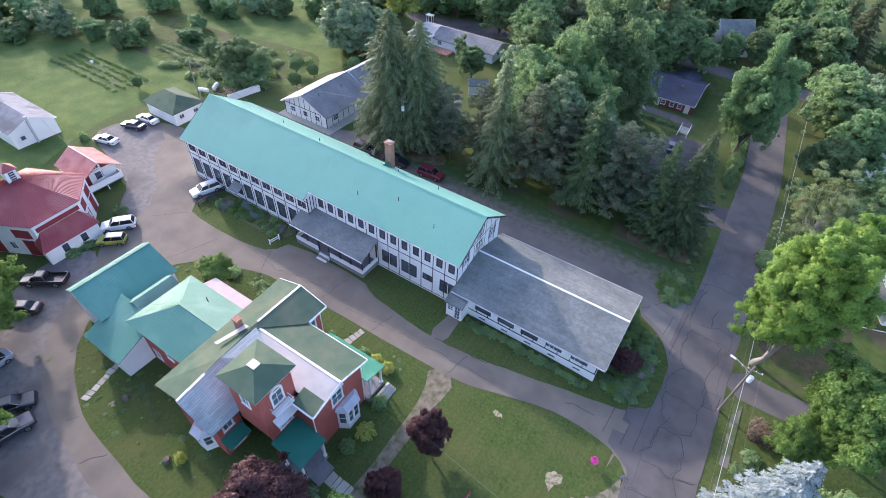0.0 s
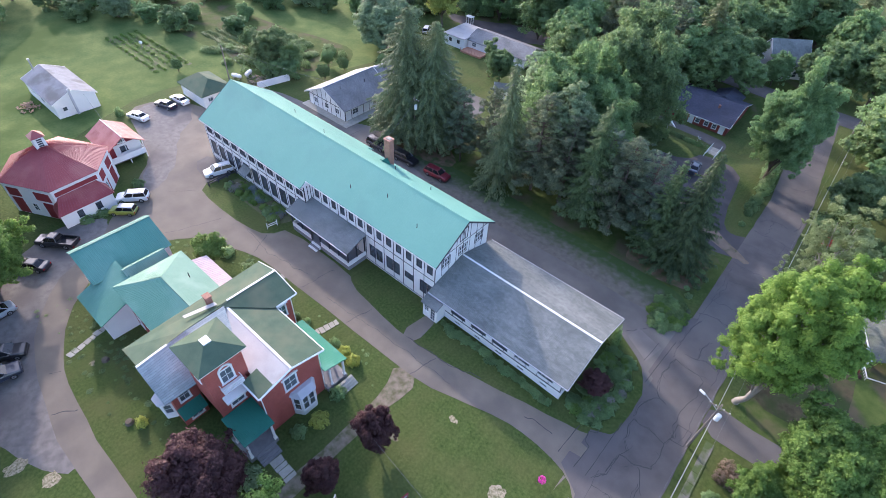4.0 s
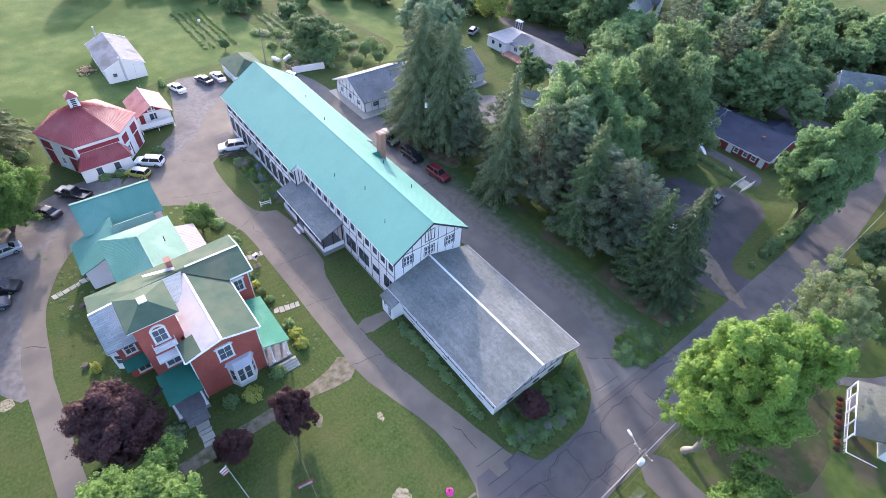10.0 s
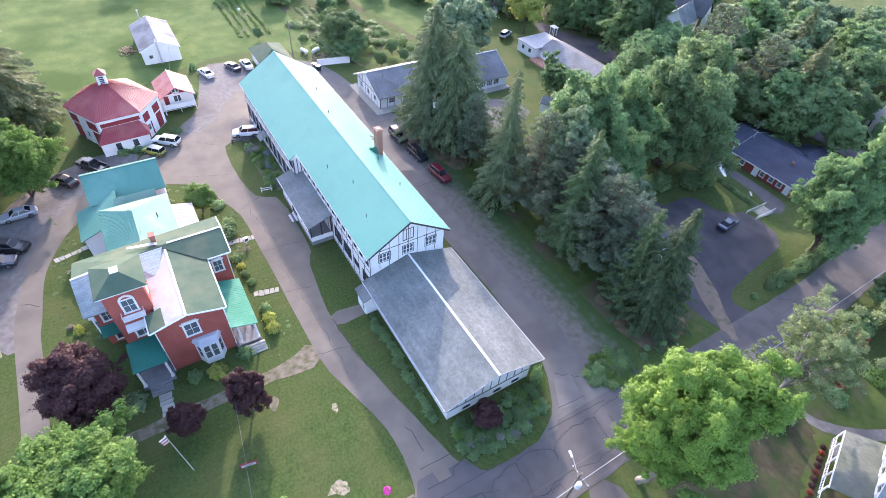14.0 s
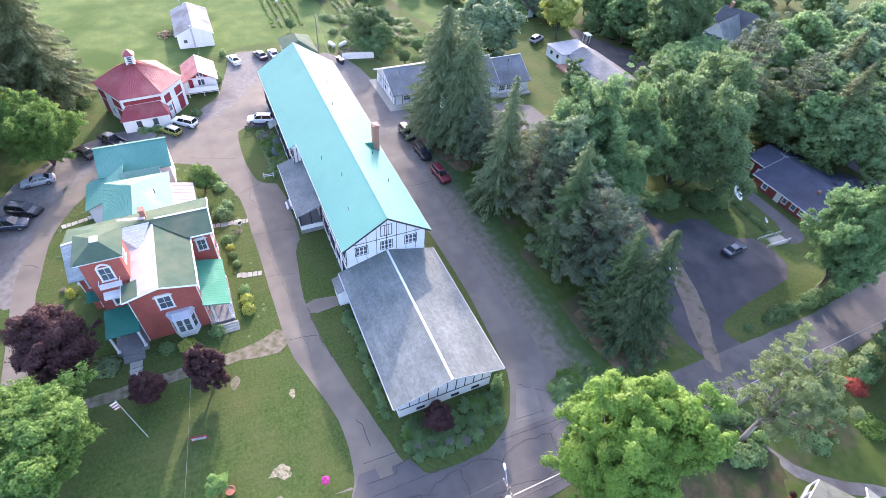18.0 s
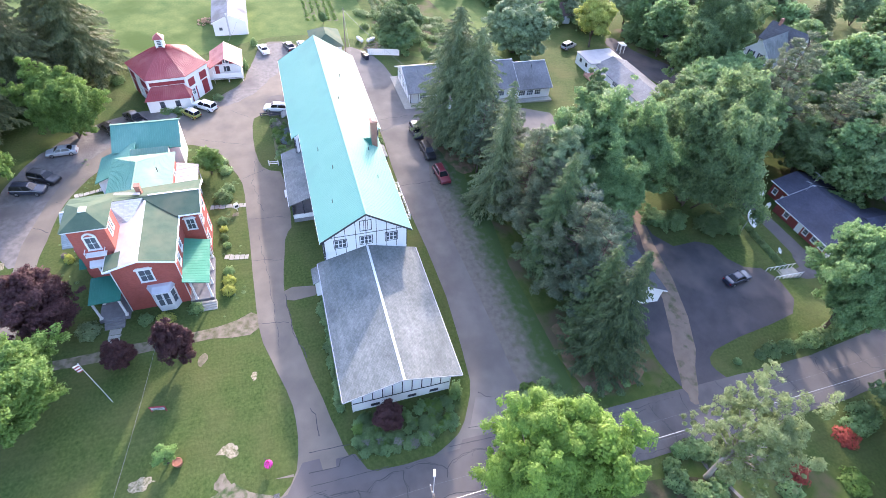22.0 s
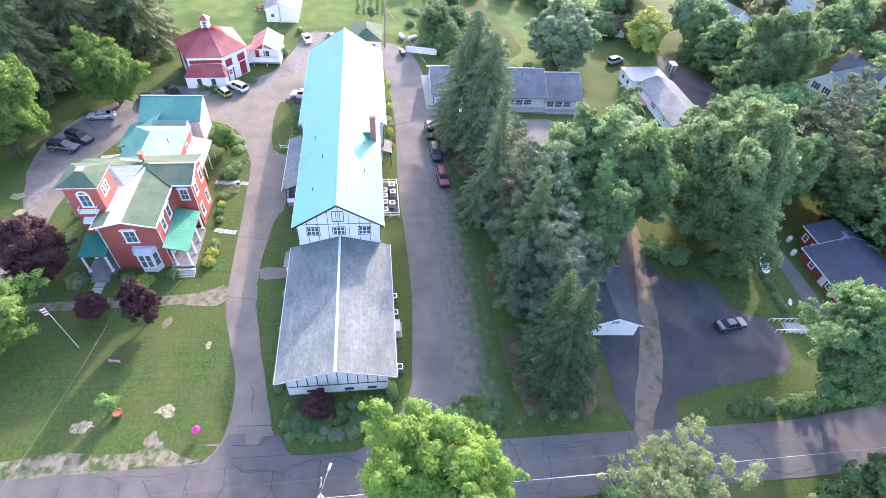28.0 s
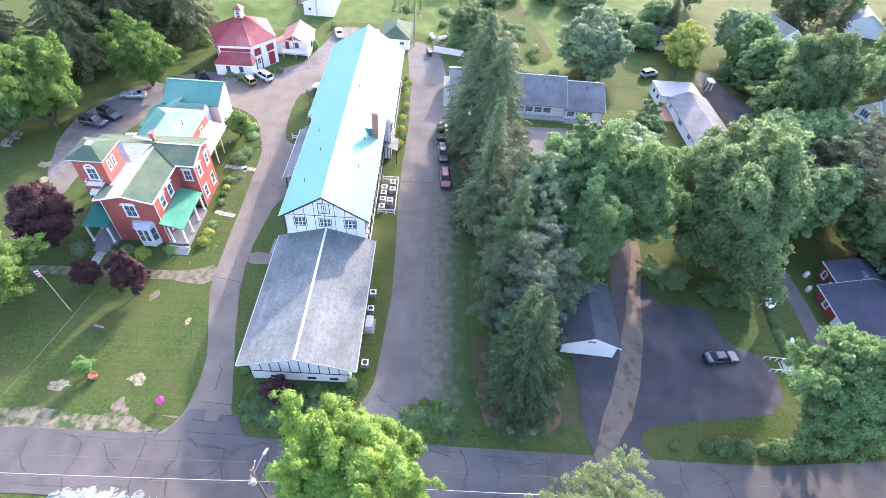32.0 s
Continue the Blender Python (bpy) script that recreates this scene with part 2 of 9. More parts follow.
def verge_mat():
    """Gravel beside the lane that thins out into grass towards the trees."""
    m = mat("gravel_to_grass", (0.118, 0.108, 0.090), (0.168, 0.154, 0.130), 0.95, 1.4, 0.9, fine=9, spec=0.1)
    n, l = m.node_tree.nodes, m.node_tree.links
    b = n["Principled BSDF"]
    src = b.inputs["Base Color"].links[0].from_socket
    geo = [q for q in n if q.type == "NEW_GEOMETRY"][0]
    sep = n.new("ShaderNodeSeparateXYZ")
    l.new(geo.outputs["Position"], sep.inputs[0])
    tex = n.new("ShaderNodeTexNoise")
    tex.inputs["Scale"].default_value, tex.inputs["Detail"].default_value = 0.9, 8
    l.new(geo.outputs["Position"], tex.inputs["Vector"])
    add = n.new("ShaderNodeMath")
    add.operation = "MULTIPLY_ADD"
    add.inputs[1].default_value = 7.0
    l.new(tex.outputs[0], add.inputs[0])
    l.new(sep.outputs[1], add.inputs[2])
    ramp = n.new("ShaderNodeMapRange")
    ramp.inputs[1].default_value, ramp.inputs[2].default_value = 64.4, 68.2
    l.new(add.outputs[0], ramp.inputs[0])
    mix = n.new("ShaderNodeMix")
    mix.data_type = "RGBA"
    mix.inputs[7].default_value = (0.052, 0.086, 0.028, 1)
    l.new(ramp.outputs[0], mix.inputs[0])
    l.new(src, mix.inputs[6])
    l.new(mix.outputs[2], b.inputs["Base Color"])
    return m


LANE_VERGE = verge_mat()
CONCRETE = mat("pale_concrete", (0.27, 0.255, 0.215), (0.37, 0.35, 0.30), 0.9, 1.5, 0.5, rand=0.12)
STONE = mat("flagstone", (0.33, 0.31, 0.26), (0.42, 0.40, 0.35), 0.9, 2.0, 0.6, rand=0.15)
WHITE = mat("white_paint", (0.79, 0.785, 0.77), (0.74, 0.735, 0.72), 0.6, 0.6, 0.1, c3=(0.70, 0.69, 0.67), c3scale=0.4, c3cut=(0.6, 0.85))
WHITE_TRIM = mat("white_trim", (0.78, 0.775, 0.76), (0.71, 0.705, 0.695), 0.55, 2.0)
TIMBER = mat("dark_timber", (0.022, 0.024, 0.034), (0.04, 0.042, 0.055), 0.7, 4.0)
TEAL = mat("teal_metal_roof", (0.160, 0.35, 0.275), (0.180, 0.38, 0.30), 0.62, 0.3, 0.05, 0.0, c3=(0.155, 0.33, 0.265), c3scale=0.15, spec=0.14)
TEAL_DARK = mat("green_metal_roof", (0.022, 0.150, 0.105), (0.032, 0.18, 0.128), 0.6, 0.4, 0.05, c3=(0.045, 0.20, 0.145), c3scale=0.2, spec=0.25)
TEAL_PALE = mat("pale_green_metal_roof", (0.150, 0.275, 0.205), (0.18, 0.31, 0.235), 0.72, 0.5, 0.05, c3=(0.215, 0.335, 0.26), c3scale=0.3, spec=0.18)
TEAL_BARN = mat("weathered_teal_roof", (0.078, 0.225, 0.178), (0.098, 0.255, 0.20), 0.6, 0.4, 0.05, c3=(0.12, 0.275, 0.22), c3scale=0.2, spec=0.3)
TEAL_PORCH = mat("deep_green_metal_roof", (0.050, 0.225, 0.140), (0.07, 0.26, 0.165), 0.7, 0.5, 0.05, c3=(0.10, 0.29, 0.20), c3scale=0.4, spec=0.2)
SHINGLE = shingle_mat("grey_shingles", (0.166, 0.178, 0.166), (0.232, 0.244, 0.228), (0.140, 0.153, 0.147), spec=0.10, mark=0.7)
mown(SHINGLE, (0.35, 1.6, 1), 0.10)
mown(SHINGLE, (2.2, 2.2, 1), 0.12)
AGED_SHINGLE = shingle_mat("aged_grey_shingles", (0.185, 0.187, 0.192), (0.250, 0.253, 0.257), (0.150, 0.150, 0.151), spec=0.2)
DARK_SHINGLE = shingle_mat("dark_shingles", (0.075, 0.078, 0.088), (0.11, 0.113, 0.122), (0.06, 0.06, 0.065))
PORCH_SHINGLE = shingle_mat("porch_shingles", (0.155, 0.170, 0.168), (0.245, 0.262, 0.255), (0.100, 0.118, 0.105))
BROWN_ROOF = shingle_mat("brown_shingles", (0.125, 0.082, 0.066), (0.165, 0.112, 0.092), (0.105, 0.068, 0.056))
NAVY_SHINGLE = shingle_mat("navy_shingles", (0.055, 0.058, 0.085), (0.08, 0.083, 0.115), (0.05, 0.05, 0.07))
GREEN_SHINGLE = mat("green_roll_roofing", (0.060, 0.098, 0.066), (0.090, 0.128, 0.084), 0.9, 0.8, 0.3, fine=18, c3=(0.125, 0.14, 0.090), c3scale=0.3, c3cut=(0.45, 0.75), spec=0.2)
SLATE = shingle_mat("weathered_slate", (0.30, 0.35, 0.34), (0.42, 0.46, 0.45), (0.22, 0.27, 0.27), axis="Y", row=0.2, wide=1.1)
MEMBRANE = mat("white_membrane", (0.43, 0.41, 0.40), (0.36, 0.34, 0.33), 0.7, 0.7, 0.1, c3=(0.30, 0.285, 0.275), c3scale=0.35, c3cut=(0.55, 0.75))
RED_METAL = mat("red_metal_roof", (0.25, 0.034, 0.040), (0.31, 0.055, 0.056), 0.42, 0.4, 0.05, c3=(0.34, 0.095, 0.085), c3scale=0.2, spec=0.55)
FADED_RED = mat("faded_red_metal_roof", (0.36, 0.115, 0.105), (0.44, 0.17, 0.155), 0.5, 0.6, 0.05, c3=(0.30, 0.08, 0.075), c3scale=0.4, spec=0.4)
RED_PAINT = mat("barn_red_paint", (0.22, 0.02, 0.03), (0.28, 0.035, 0.04), 0.7, 1.0)
GREY_METAL = mat("grey_metal_roof", (0.21, 0.212, 0.225), (0.29, 0.292, 0.305), 0.75, 0.6, 0.05, c3=(0.165, 0.16, 0.16), c3scale=0.25, spec=0.15)
PINK_METAL = mat("faded_pink_metal", (0.56, 0.43, 0.42), (0.64, 0.53, 0.52), 0.75, 1.0, spec=0.2)
ZINC = mat("painted_zinc", (0.42, 0.42, 0.45), (0.5, 0.5, 0.53), 0.5, 1.0)
WOOD = mat("weathered_wood", (0.17, 0.135, 0.11), (0.25, 0.21, 0.175), 0.85, 3.0, 0.4, stretch=(1, 1, 0.2))
DECK = mat("grey_deck", (0.17, 0.165, 0.17), (0.23, 0.225, 0.23), 0.8, 2.0, 0.3)
TERRACOTTA = mat("terracotta_deck", (0.42, 0.20, 0.13), (0.5, 0.27, 0.18), 0.85, 2.0)
BARK = mat("bark", (0.085, 0.065, 0.05), (0.15, 0.12, 0.095), 0.95, 3.0, 1.0, stretch=(1, 1, 0.25))
PALE_BARK = mat("pale_bark", (0.28, 0.24, 0.20), (0.38, 0.34, 0.29), 0.95, 3.0, 0.8, stretch=(1, 1, 0.25))
GLASS = glass_mat("window_glass", (0.20, 0.235, 0.27))
BLACK = mat("black_plastic", (0.02, 0.02, 0.022), (0.03, 0.03, 0.032), 0.5, 5.0)
RUBBER = mat("tyre_rubber", (0.02, 0.02, 0.02), (0.035, 0.034, 0.033), 0.9, 5.0)
CHROME = mat("rim_alloy", (0.5, 0.5, 0.52), (0.6, 0.6, 0.62), 0.3, 2.0, metal=0.9)
CAR_GLASS = mat("car_glass", (0.010, 0.011, 0.013), (0.016, 0.017, 0.02), 0.1, 1.0, spec=0.4)
LAMP_CLEAR = mat("headlight_lens", (0.55, 0.56, 0.58), (0.62, 0.62, 0.64), 0.15, 3.0)
LAMP_RED = mat("tail_light_lens", (0.32, 0.01, 0.012), (0.38, 0.02, 0.02), 0.2, 3.0)
GALV = mat("galvanised_steel", (0.42, 0.43, 0.44), (0.5, 0.51, 0.52), 0.45, 3.0, metal=0.5)
CABLE = mat("cable", (0.14, 0.14, 0.145), (0.19, 0.19, 0.195), 0.6, 3.0)
PINK_FLOWER = leaf_mat("pink_petals", (0.55, 0.03, 0.32), (0.75, 0.10, 0.45))
MULCH = mat("red_mulch", (0.16, 0.035, 0.025), (0.25, 0.06, 0.04), 0.95, 3.0, 1.0)
CUT_WOOD = mat("split_firewood", (0.33, 0.20, 0.13), (0.46, 0.31, 0.21), 0.9, 3.0, 0.4, rand=0.25)
SOIL = mat("garden_soil", (0.080, 0.090, 0.040), (0.12, 0.12, 0.058), 0.95, 2.0, 1.0)
L_MAPLE = leaf_mat("maple_leaves", (0.112, 0.207, 0.032), (0.238, 0.370, 0.064), 0.42, 0.05)
# most broadleaf and conifer greens below are lightened and greyed to imitate haze
L_GREEN = leaf_mat("green_leaves", (0.137, 0.221, 0.087), (0.273, 0.383, 0.158), 0.5)
L_ASH = leaf_mat("ash_leaves", (0.136, 0.241, 0.101), (0.267, 0.404, 0.172), 0.56, 0.08)
L_DARK = leaf_mat("dark_green_leaves", (0.135, 0.227, 0.096), (0.281, 0.404, 0.169), 0.5)
L_OAK = leaf_mat("oak_leaves", (0.118, 0.196, 0.088), (0.245, 0.345, 0.153), 0.55, 0.12)
L_BLUE = leaf_mat("grey_green_leaves", (0.168, 0.245, 0.125), (0.323, 0.424, 0.222), 0.45)
L_LIME = leaf_mat("lime_green_leaves", (0.112, 0.205, 0.044), (0.235, 0.360, 0.088), 0.5, 0.05)
L_YOUNG = leaf_mat("young_leaves", (0.19, 0.33, 0.09), (0.33, 0.48, 0.16), 0.55, 0.05)
L_AIRY = leaf_mat("airy_leaves", (0.165, 0.211, 0.088), (0.330, 0.392, 0.181), 0.5, 0.05)
L_YELLOW = leaf_mat("yellow_green_leaves", (0.316, 0.375, 0.076), (0.586, 0.606, 0.167), 0.5, 0.1)
L_RED = leaf_mat("copper_leaves", (0.045, 0.018, 0.020), (0.115, 0.048, 0.046), 0.3, 0.15)
L_SPRUCE = leaf_mat("spruce_needles", (0.083, 0.110, 0.050), (0.197, 0.225, 0.099), 0.45)
L_NORWAY = leaf_mat("norway_spruce_needles", (0.088, 0.127, 0.062), (0.210, 0.264, 0.122), 0.35, 0.08)
L_PINE = leaf_mat("pine_needles", (0.089, 0.136, 0.083), (0.200, 0.262, 0.158), 0.4, 0.1)
L_SOFT = leaf_mat("soft_grey_needles", (0.084, 0.130, 0.086), (0.188, 0.244, 0.160), 0.4, 0.1)
L_OLIVE = leaf_mat("olive_pine_needles", (0.091, 0.124, 0.074), (0.210, 0.251, 0.146), 0.4, 0.1)
L_FRESH = leaf_mat("fresh_spruce_needles", (0.046, 0.088, 0.036), (0.150, 0.215, 0.078), 0.3, 0.1)
L_DEEP = leaf_mat("deep_green_needles", (0.041, 0.074, 0.032), (0.115, 0.161, 0.066), 0.35, 0.05)
L_SCARLET = leaf_mat("scarlet_leaves", (0.230, 0.040, 0.030), (0.420, 0.095, 0.060), 0.3, 0.15)
L_DRY = leaf_mat("brown_leaves", (0.130, 0.095, 0.066), (0.245, 0.185, 0.135), 0.3, 0.1)
L_PALE = leaf_mat("pale_dry_leaves", (0.22, 0.21, 0.17), (0.38, 0.36, 0.31), 0.3, 0.2)
L_SILVER = leaf_mat("silver_spruce_needles", (0.128, 0.165, 0.165), (0.240, 0.285, 0.285), 0.15)


# ---- mesh helpers ----
class G:
    """Gathers vertices and faces of one mesh."""

    def __init__(self):
        self.v, self.f = [], []

    def add(self, pts, faces):
        k = len(self.v)
        self.v += [tuple(p) for p in pts]
        self.f += [[i + k for i in q] for q in faces]
        return self

    def face(self, *pts):
        return self.add(pts, [range(len(pts))])

    def box(self, x0, x1, y0, y1, z0, z1):
        return self.hexa([(x0, y0, z0), (x1, y0, z0), (x1, y1, z0), (x0, y1, z0)], [(x0, y0, z1), (x1, y0, z1), (x1, y1, z1), (x0, y1, z1)])

    def hexa(self, low, top):
        n = len(low)
        return self.add([*low, *top], [list(range(n))[::-1], list(range(n, 2 * n)), *[[i, (i + 1) % n, n + (i + 1) % n, n + i] for i in range(n)]])

    def slab(self, pts, t):
        """A plate: its upper face, t thick downwards."""
        return self.hexa([(x, y, z - t) for x, y, z in pts], pts)

    def tube(self, path, r, n=8, r1=None):
        path = [Vector(p) for p in path]
        k, m = len(self.v), len(path)
        for i, p in enumerate(path):
            d = (path[min(i + 1, m - 1)] - path[max(i - 1, 0)]).normalized()
            u = d.cross(Vector((0, 0, 1)) if abs(d.z) < 0.9 else Vector((1, 0, 0))).normalized()
            w = u.cross(d)
            rr = r if r1 is None else r + (r1 - r) * i / (m - 1)
            self.v += [tuple(p + (u * math.cos(a) + w * math.sin(a)) * rr) for a in (2 * math.pi * j / n for j in range(n))]
        for i in range(m - 1):
            self.f += [[k + i * n + j, k + i * n + (j + 1) % n, k + (i + 1) * n + (j + 1) % n, k + (i + 1) * n + j] for j in range(n)]
        self.f += [[k + j for j in range(n)][::-1], [k + (m - 1) * n + j for j in range(n)]]
        return self

    def lathe(self, prof, n=16, at=(0, 0, 0)):
        k = len(self.v)
        for r, z in prof:
            self.v += [(at[0] + r * math.cos(2 * math.pi * j / n), at[1] + r * math.sin(2 * math.pi * j / n), at[2] + z) for j in range(n)]
        for i in range(len(prof) - 1):
            self.f += [[k + i * n + j, k + i * n + (j + 1) % n, k + (i + 1) * n + (j + 1) % n, k + (i + 1) * n + j] for j in range(n)]
        self.f += [[k + j for j in range(n)][::-1], [k + (len(prof) - 1) * n + j for j in range(n)]]
        return self

    def ribbed(self, a, b, c, d, pitch=0.3, h=0.03, t=0.08):
        """A metal sheet a-b-c-d with standing ribs that run from a-b up to d-c."""
        a, b, c, d = map(Vector, (a, b, c, d))
        n = (b - a).cross(d - a).normalized()
        if n.z < 0:
            n = -n
        m = max(2, round((b - a).length / pitch))
        prof = []
        for i in range(m):
            prof += [(i / m, 0), ((i + 0.80) / m, 0), ((i + 0.86) / m, h), ((i + 0.94) / m, h)]
        prof.append((1, 0))
        k = len(self.v)
        for s, e in prof:
            self.v += [tuple(a.lerp(b, s) + n * e), tuple(d.lerp(c, s) + n * e)]
        self.f += [[k + 2 * i, k + 2 * i + 2, k + 2 * i + 3, k + 2 * i + 1] for i in range(len(prof) - 1)]
        lift = n * -0.004
        return self.hexa([tuple(p - n * t) for p in (a, b, c, d)], [tuple(p + lift) for p in (a, b, c, d)])

    def mesh(self, name, smooth=False):
        m = bpy.data.meshes.new(name)
        m.from_pydata(self.v, [], self.f)
        if smooth:
            m.polygons.foreach_set("use_smooth", [True] * len(m.polygons))
        m.update()
        return m


def part(name, g, material, parent=None, label="", smooth=False, fix=True):
    """One mesh object out of g, under a thing or a part."""
    me = g if isinstance(g, bpy.types.Mesh) else g.mesh(name, smooth)
    if fix and not isinstance(g, bpy.types.Mesh):
        bm = bmesh.new()
        bm.from_mesh(me)
        if "wall" in name:
            bmesh.ops.remove_doubles(bm, verts=bm.verts, dist=0.0004)
        bmesh.ops.recalc_face_normals(bm, faces=bm.faces)
        bm.to_mesh(me)
        bm.free()
    if not me.materials:
        me.materials.append(material)
    ob = new(name, me)
    ob.parent = parent
    if label:
        tagged(ob, label)
    return ob


def thing(name, label, category, at=(0, 0, 0), turn=0.0, group="", kind=""):
    ob = new(name)
    ob.matrix_basis = pose(at[0], at[1], at[2], 0, 0, turn)
    ob.empty_display_size = 0.3
    return tagged(ob, label, category, group, kind)


def smooth01(t):
    t = min(1.0, max(0.0, t))
    return t * t * (3 - 2 * t)


def gz(x, y):
    """Height of the ground."""
    hollow = smooth01((y - 106) / 12) * smooth01((x + 48) / 12) * (1 - smooth01((x + 4) / 7))
    return -0.5 * smooth01((x + 10) / 16) - 1.4 * smooth01((y - 62) / 38) - 2.4 * hollow * (1 - smooth01((y - 134) / 9))


def clip(poly, x0, x1, y0, y1):
    """A plan polygon cut to a rectangle."""
    for axis, v, keep in ((0, x0, 1), (0, x1, -1), (1, y0, 1), (1, y1, -1)):
        out = []
        for i, p in enumerate(poly):
            q = poly[i - 1]
            dp, dq = (p[axis] - v) * keep, (q[axis] - v) * keep
            if (dp >= 0) != (dq >= 0):
                s = dq / (dq - dp)
                out.append((q[0] + (p[0] - q[0]) * s, q[1] + (p[1] - q[1]) * s))
            if dp >= 0:
                out.append(p)
        poly = out
        if len(poly) < 3:
            return []
    return poly


def area(poly):
    return 0.5 * sum(poly[i - 1][0] * p[1] - p[0] * poly[i - 1][1] for i, p in enumerate(poly))


def soften(pts, times=2, wobble=0.0, closed=True):
    """Rounds a plan outline by cutting corners, and makes it a little ragged."""
    for _ in range(times):
        out = []
        for i in range(len(pts) if closed else len(pts) - 1):
            p, q = pts[i], pts[(i + 1) % len(pts)]
            out += [(p[0] * 0.75 + q[0] * 0.25, p[1] * 0.75 + q[1] * 0.25), (p[0] * 0.25 + q[0] * 0.75, p[1] * 0.25 + q[1] * 0.75)]
        pts = out if closed else [pts[0], *out, pts[-1]]
    if wobble:
        fine = []
        for i, p in enumerate(pts):
            q = pts[(i + 1) % len(pts)]
            m = max(1, int(math.dist(p, q) / 0.5))
            fine += [(p[0] + (q[0] - p[0]) * j / m, p[1] + (q[1] - p[1]) * j / m) for j in range(m)]
        pts = [(x + wobble * noise.noise((x * 0.9, y * 0.9, 3.1)) + 0.5 * wobble * noise.noise((x * 3, y * 3, 7.7)), y + wobble * noise.noise((x * 0.9, y * 0.9, 11.3)) + 0.5 * wobble * noise.noise((x * 3, y * 3, 1.9))) for x, y in pts]
    return pts


CELL = 2.0


def draped(poly, lift):
    """A sheet over the ground inside a plan polygon."""
    if area(poly) < 0:
        poly = poly[::-1]
    g, seen = G(), {}
    xs, ys = [p[0] for p in poly], [p[1] for p in poly]
    for i in range(math.floor(min(xs) / CELL), math.ceil(max(xs) / CELL)):
        strip = clip(poly, i * CELL, (i + 1) * CELL, -1e4, 1e4)
        if not strip:
            continue
        for j in range(math.floor(min(ys) / CELL), math.ceil(max(ys) / CELL)):
            q = clip(strip, i * CELL, (i + 1) * CELL, j * CELL, (j + 1) * CELL)
            if len(q) >= 3 and abs(area(q)) > 1e-4:
                k = []
                for x, y in q:
                    key = (round(x, 4), round(y, 4))
                    if key not in seen:
                        seen[key] = len(g.v)
                        g.v.append((x, y, gz(x, y) + lift))
                    if seen[key] not in k:
                        k.append(seen[key])
                if len(k) >= 3:
                    g.f.append(k)
    return g


def sheet(name, poly, lift, material, label, category, kind="structure"):
    return tagged(part(name, draped(poly, lift), material, fix=False), label, category, kind=kind)


def wall(g, p, ang, outline, holes=(), t=0.22):
    """A wall from plan point p along ang (degrees): outline in (u, z), its outer face to the right of the way; holes (u0, u1, z0, z1) go through."""
    ux, uy = math.cos(radians(ang)), math.sin(radians(ang))

    lo, hi = min(q[0] for q in outline), max(q[0] for q in outline)

    def at(u, z, d):
        if d and u < lo + 1e-4:        # ends are mitred, so that walls meet without shared planes
            u += 0.97 * d
        elif d and u > hi - 1e-4:
            u -= 0.97 * d
        return (p[0] + ux * u - uy * d, p[1] + uy * u + ux * d, z)
    us = sorted({-99.0, 999.0, *[h[0] for h in holes], *[h[1] for h in holes]})
    zs = sorted({-99.0, 999.0, *[h[2] for h in holes], *[h[3] for h in holes]})
    for i in range(len(us) - 1):
        for j in range(len(zs) - 1):
            cu, cz = (us[i] + us[i + 1]) / 2, (zs[j] + zs[j + 1]) / 2
            if any(h[0] < cu < h[1] and h[2] < cz < h[3] for h in holes):
                continue
            q = clip(outline, us[i], us[i + 1], zs[j], zs[j + 1])
            if len(q) >= 3:
                g.face(*[at(u, z, 0) for u, z in q])
                g.face(*[at(u, z, t) for u, z in q][::-1])
    for i, a in enumerate(outline):
        b = outline[i - 1]
        g.face(at(*a, 0), at(*b, 0), at(*b, t), at(*a, t))
    for u0, u1, z0, z1 in holes:
        ring = [(u0, z0), (u1, z0), (u1, z1), (u0, z1)]
        for i, a in enumerate(ring):
            b = ring[i - 1]
            g.face(at(*a, 0), at(*b, 0), at(*b, t), at(*a, t))
    return g


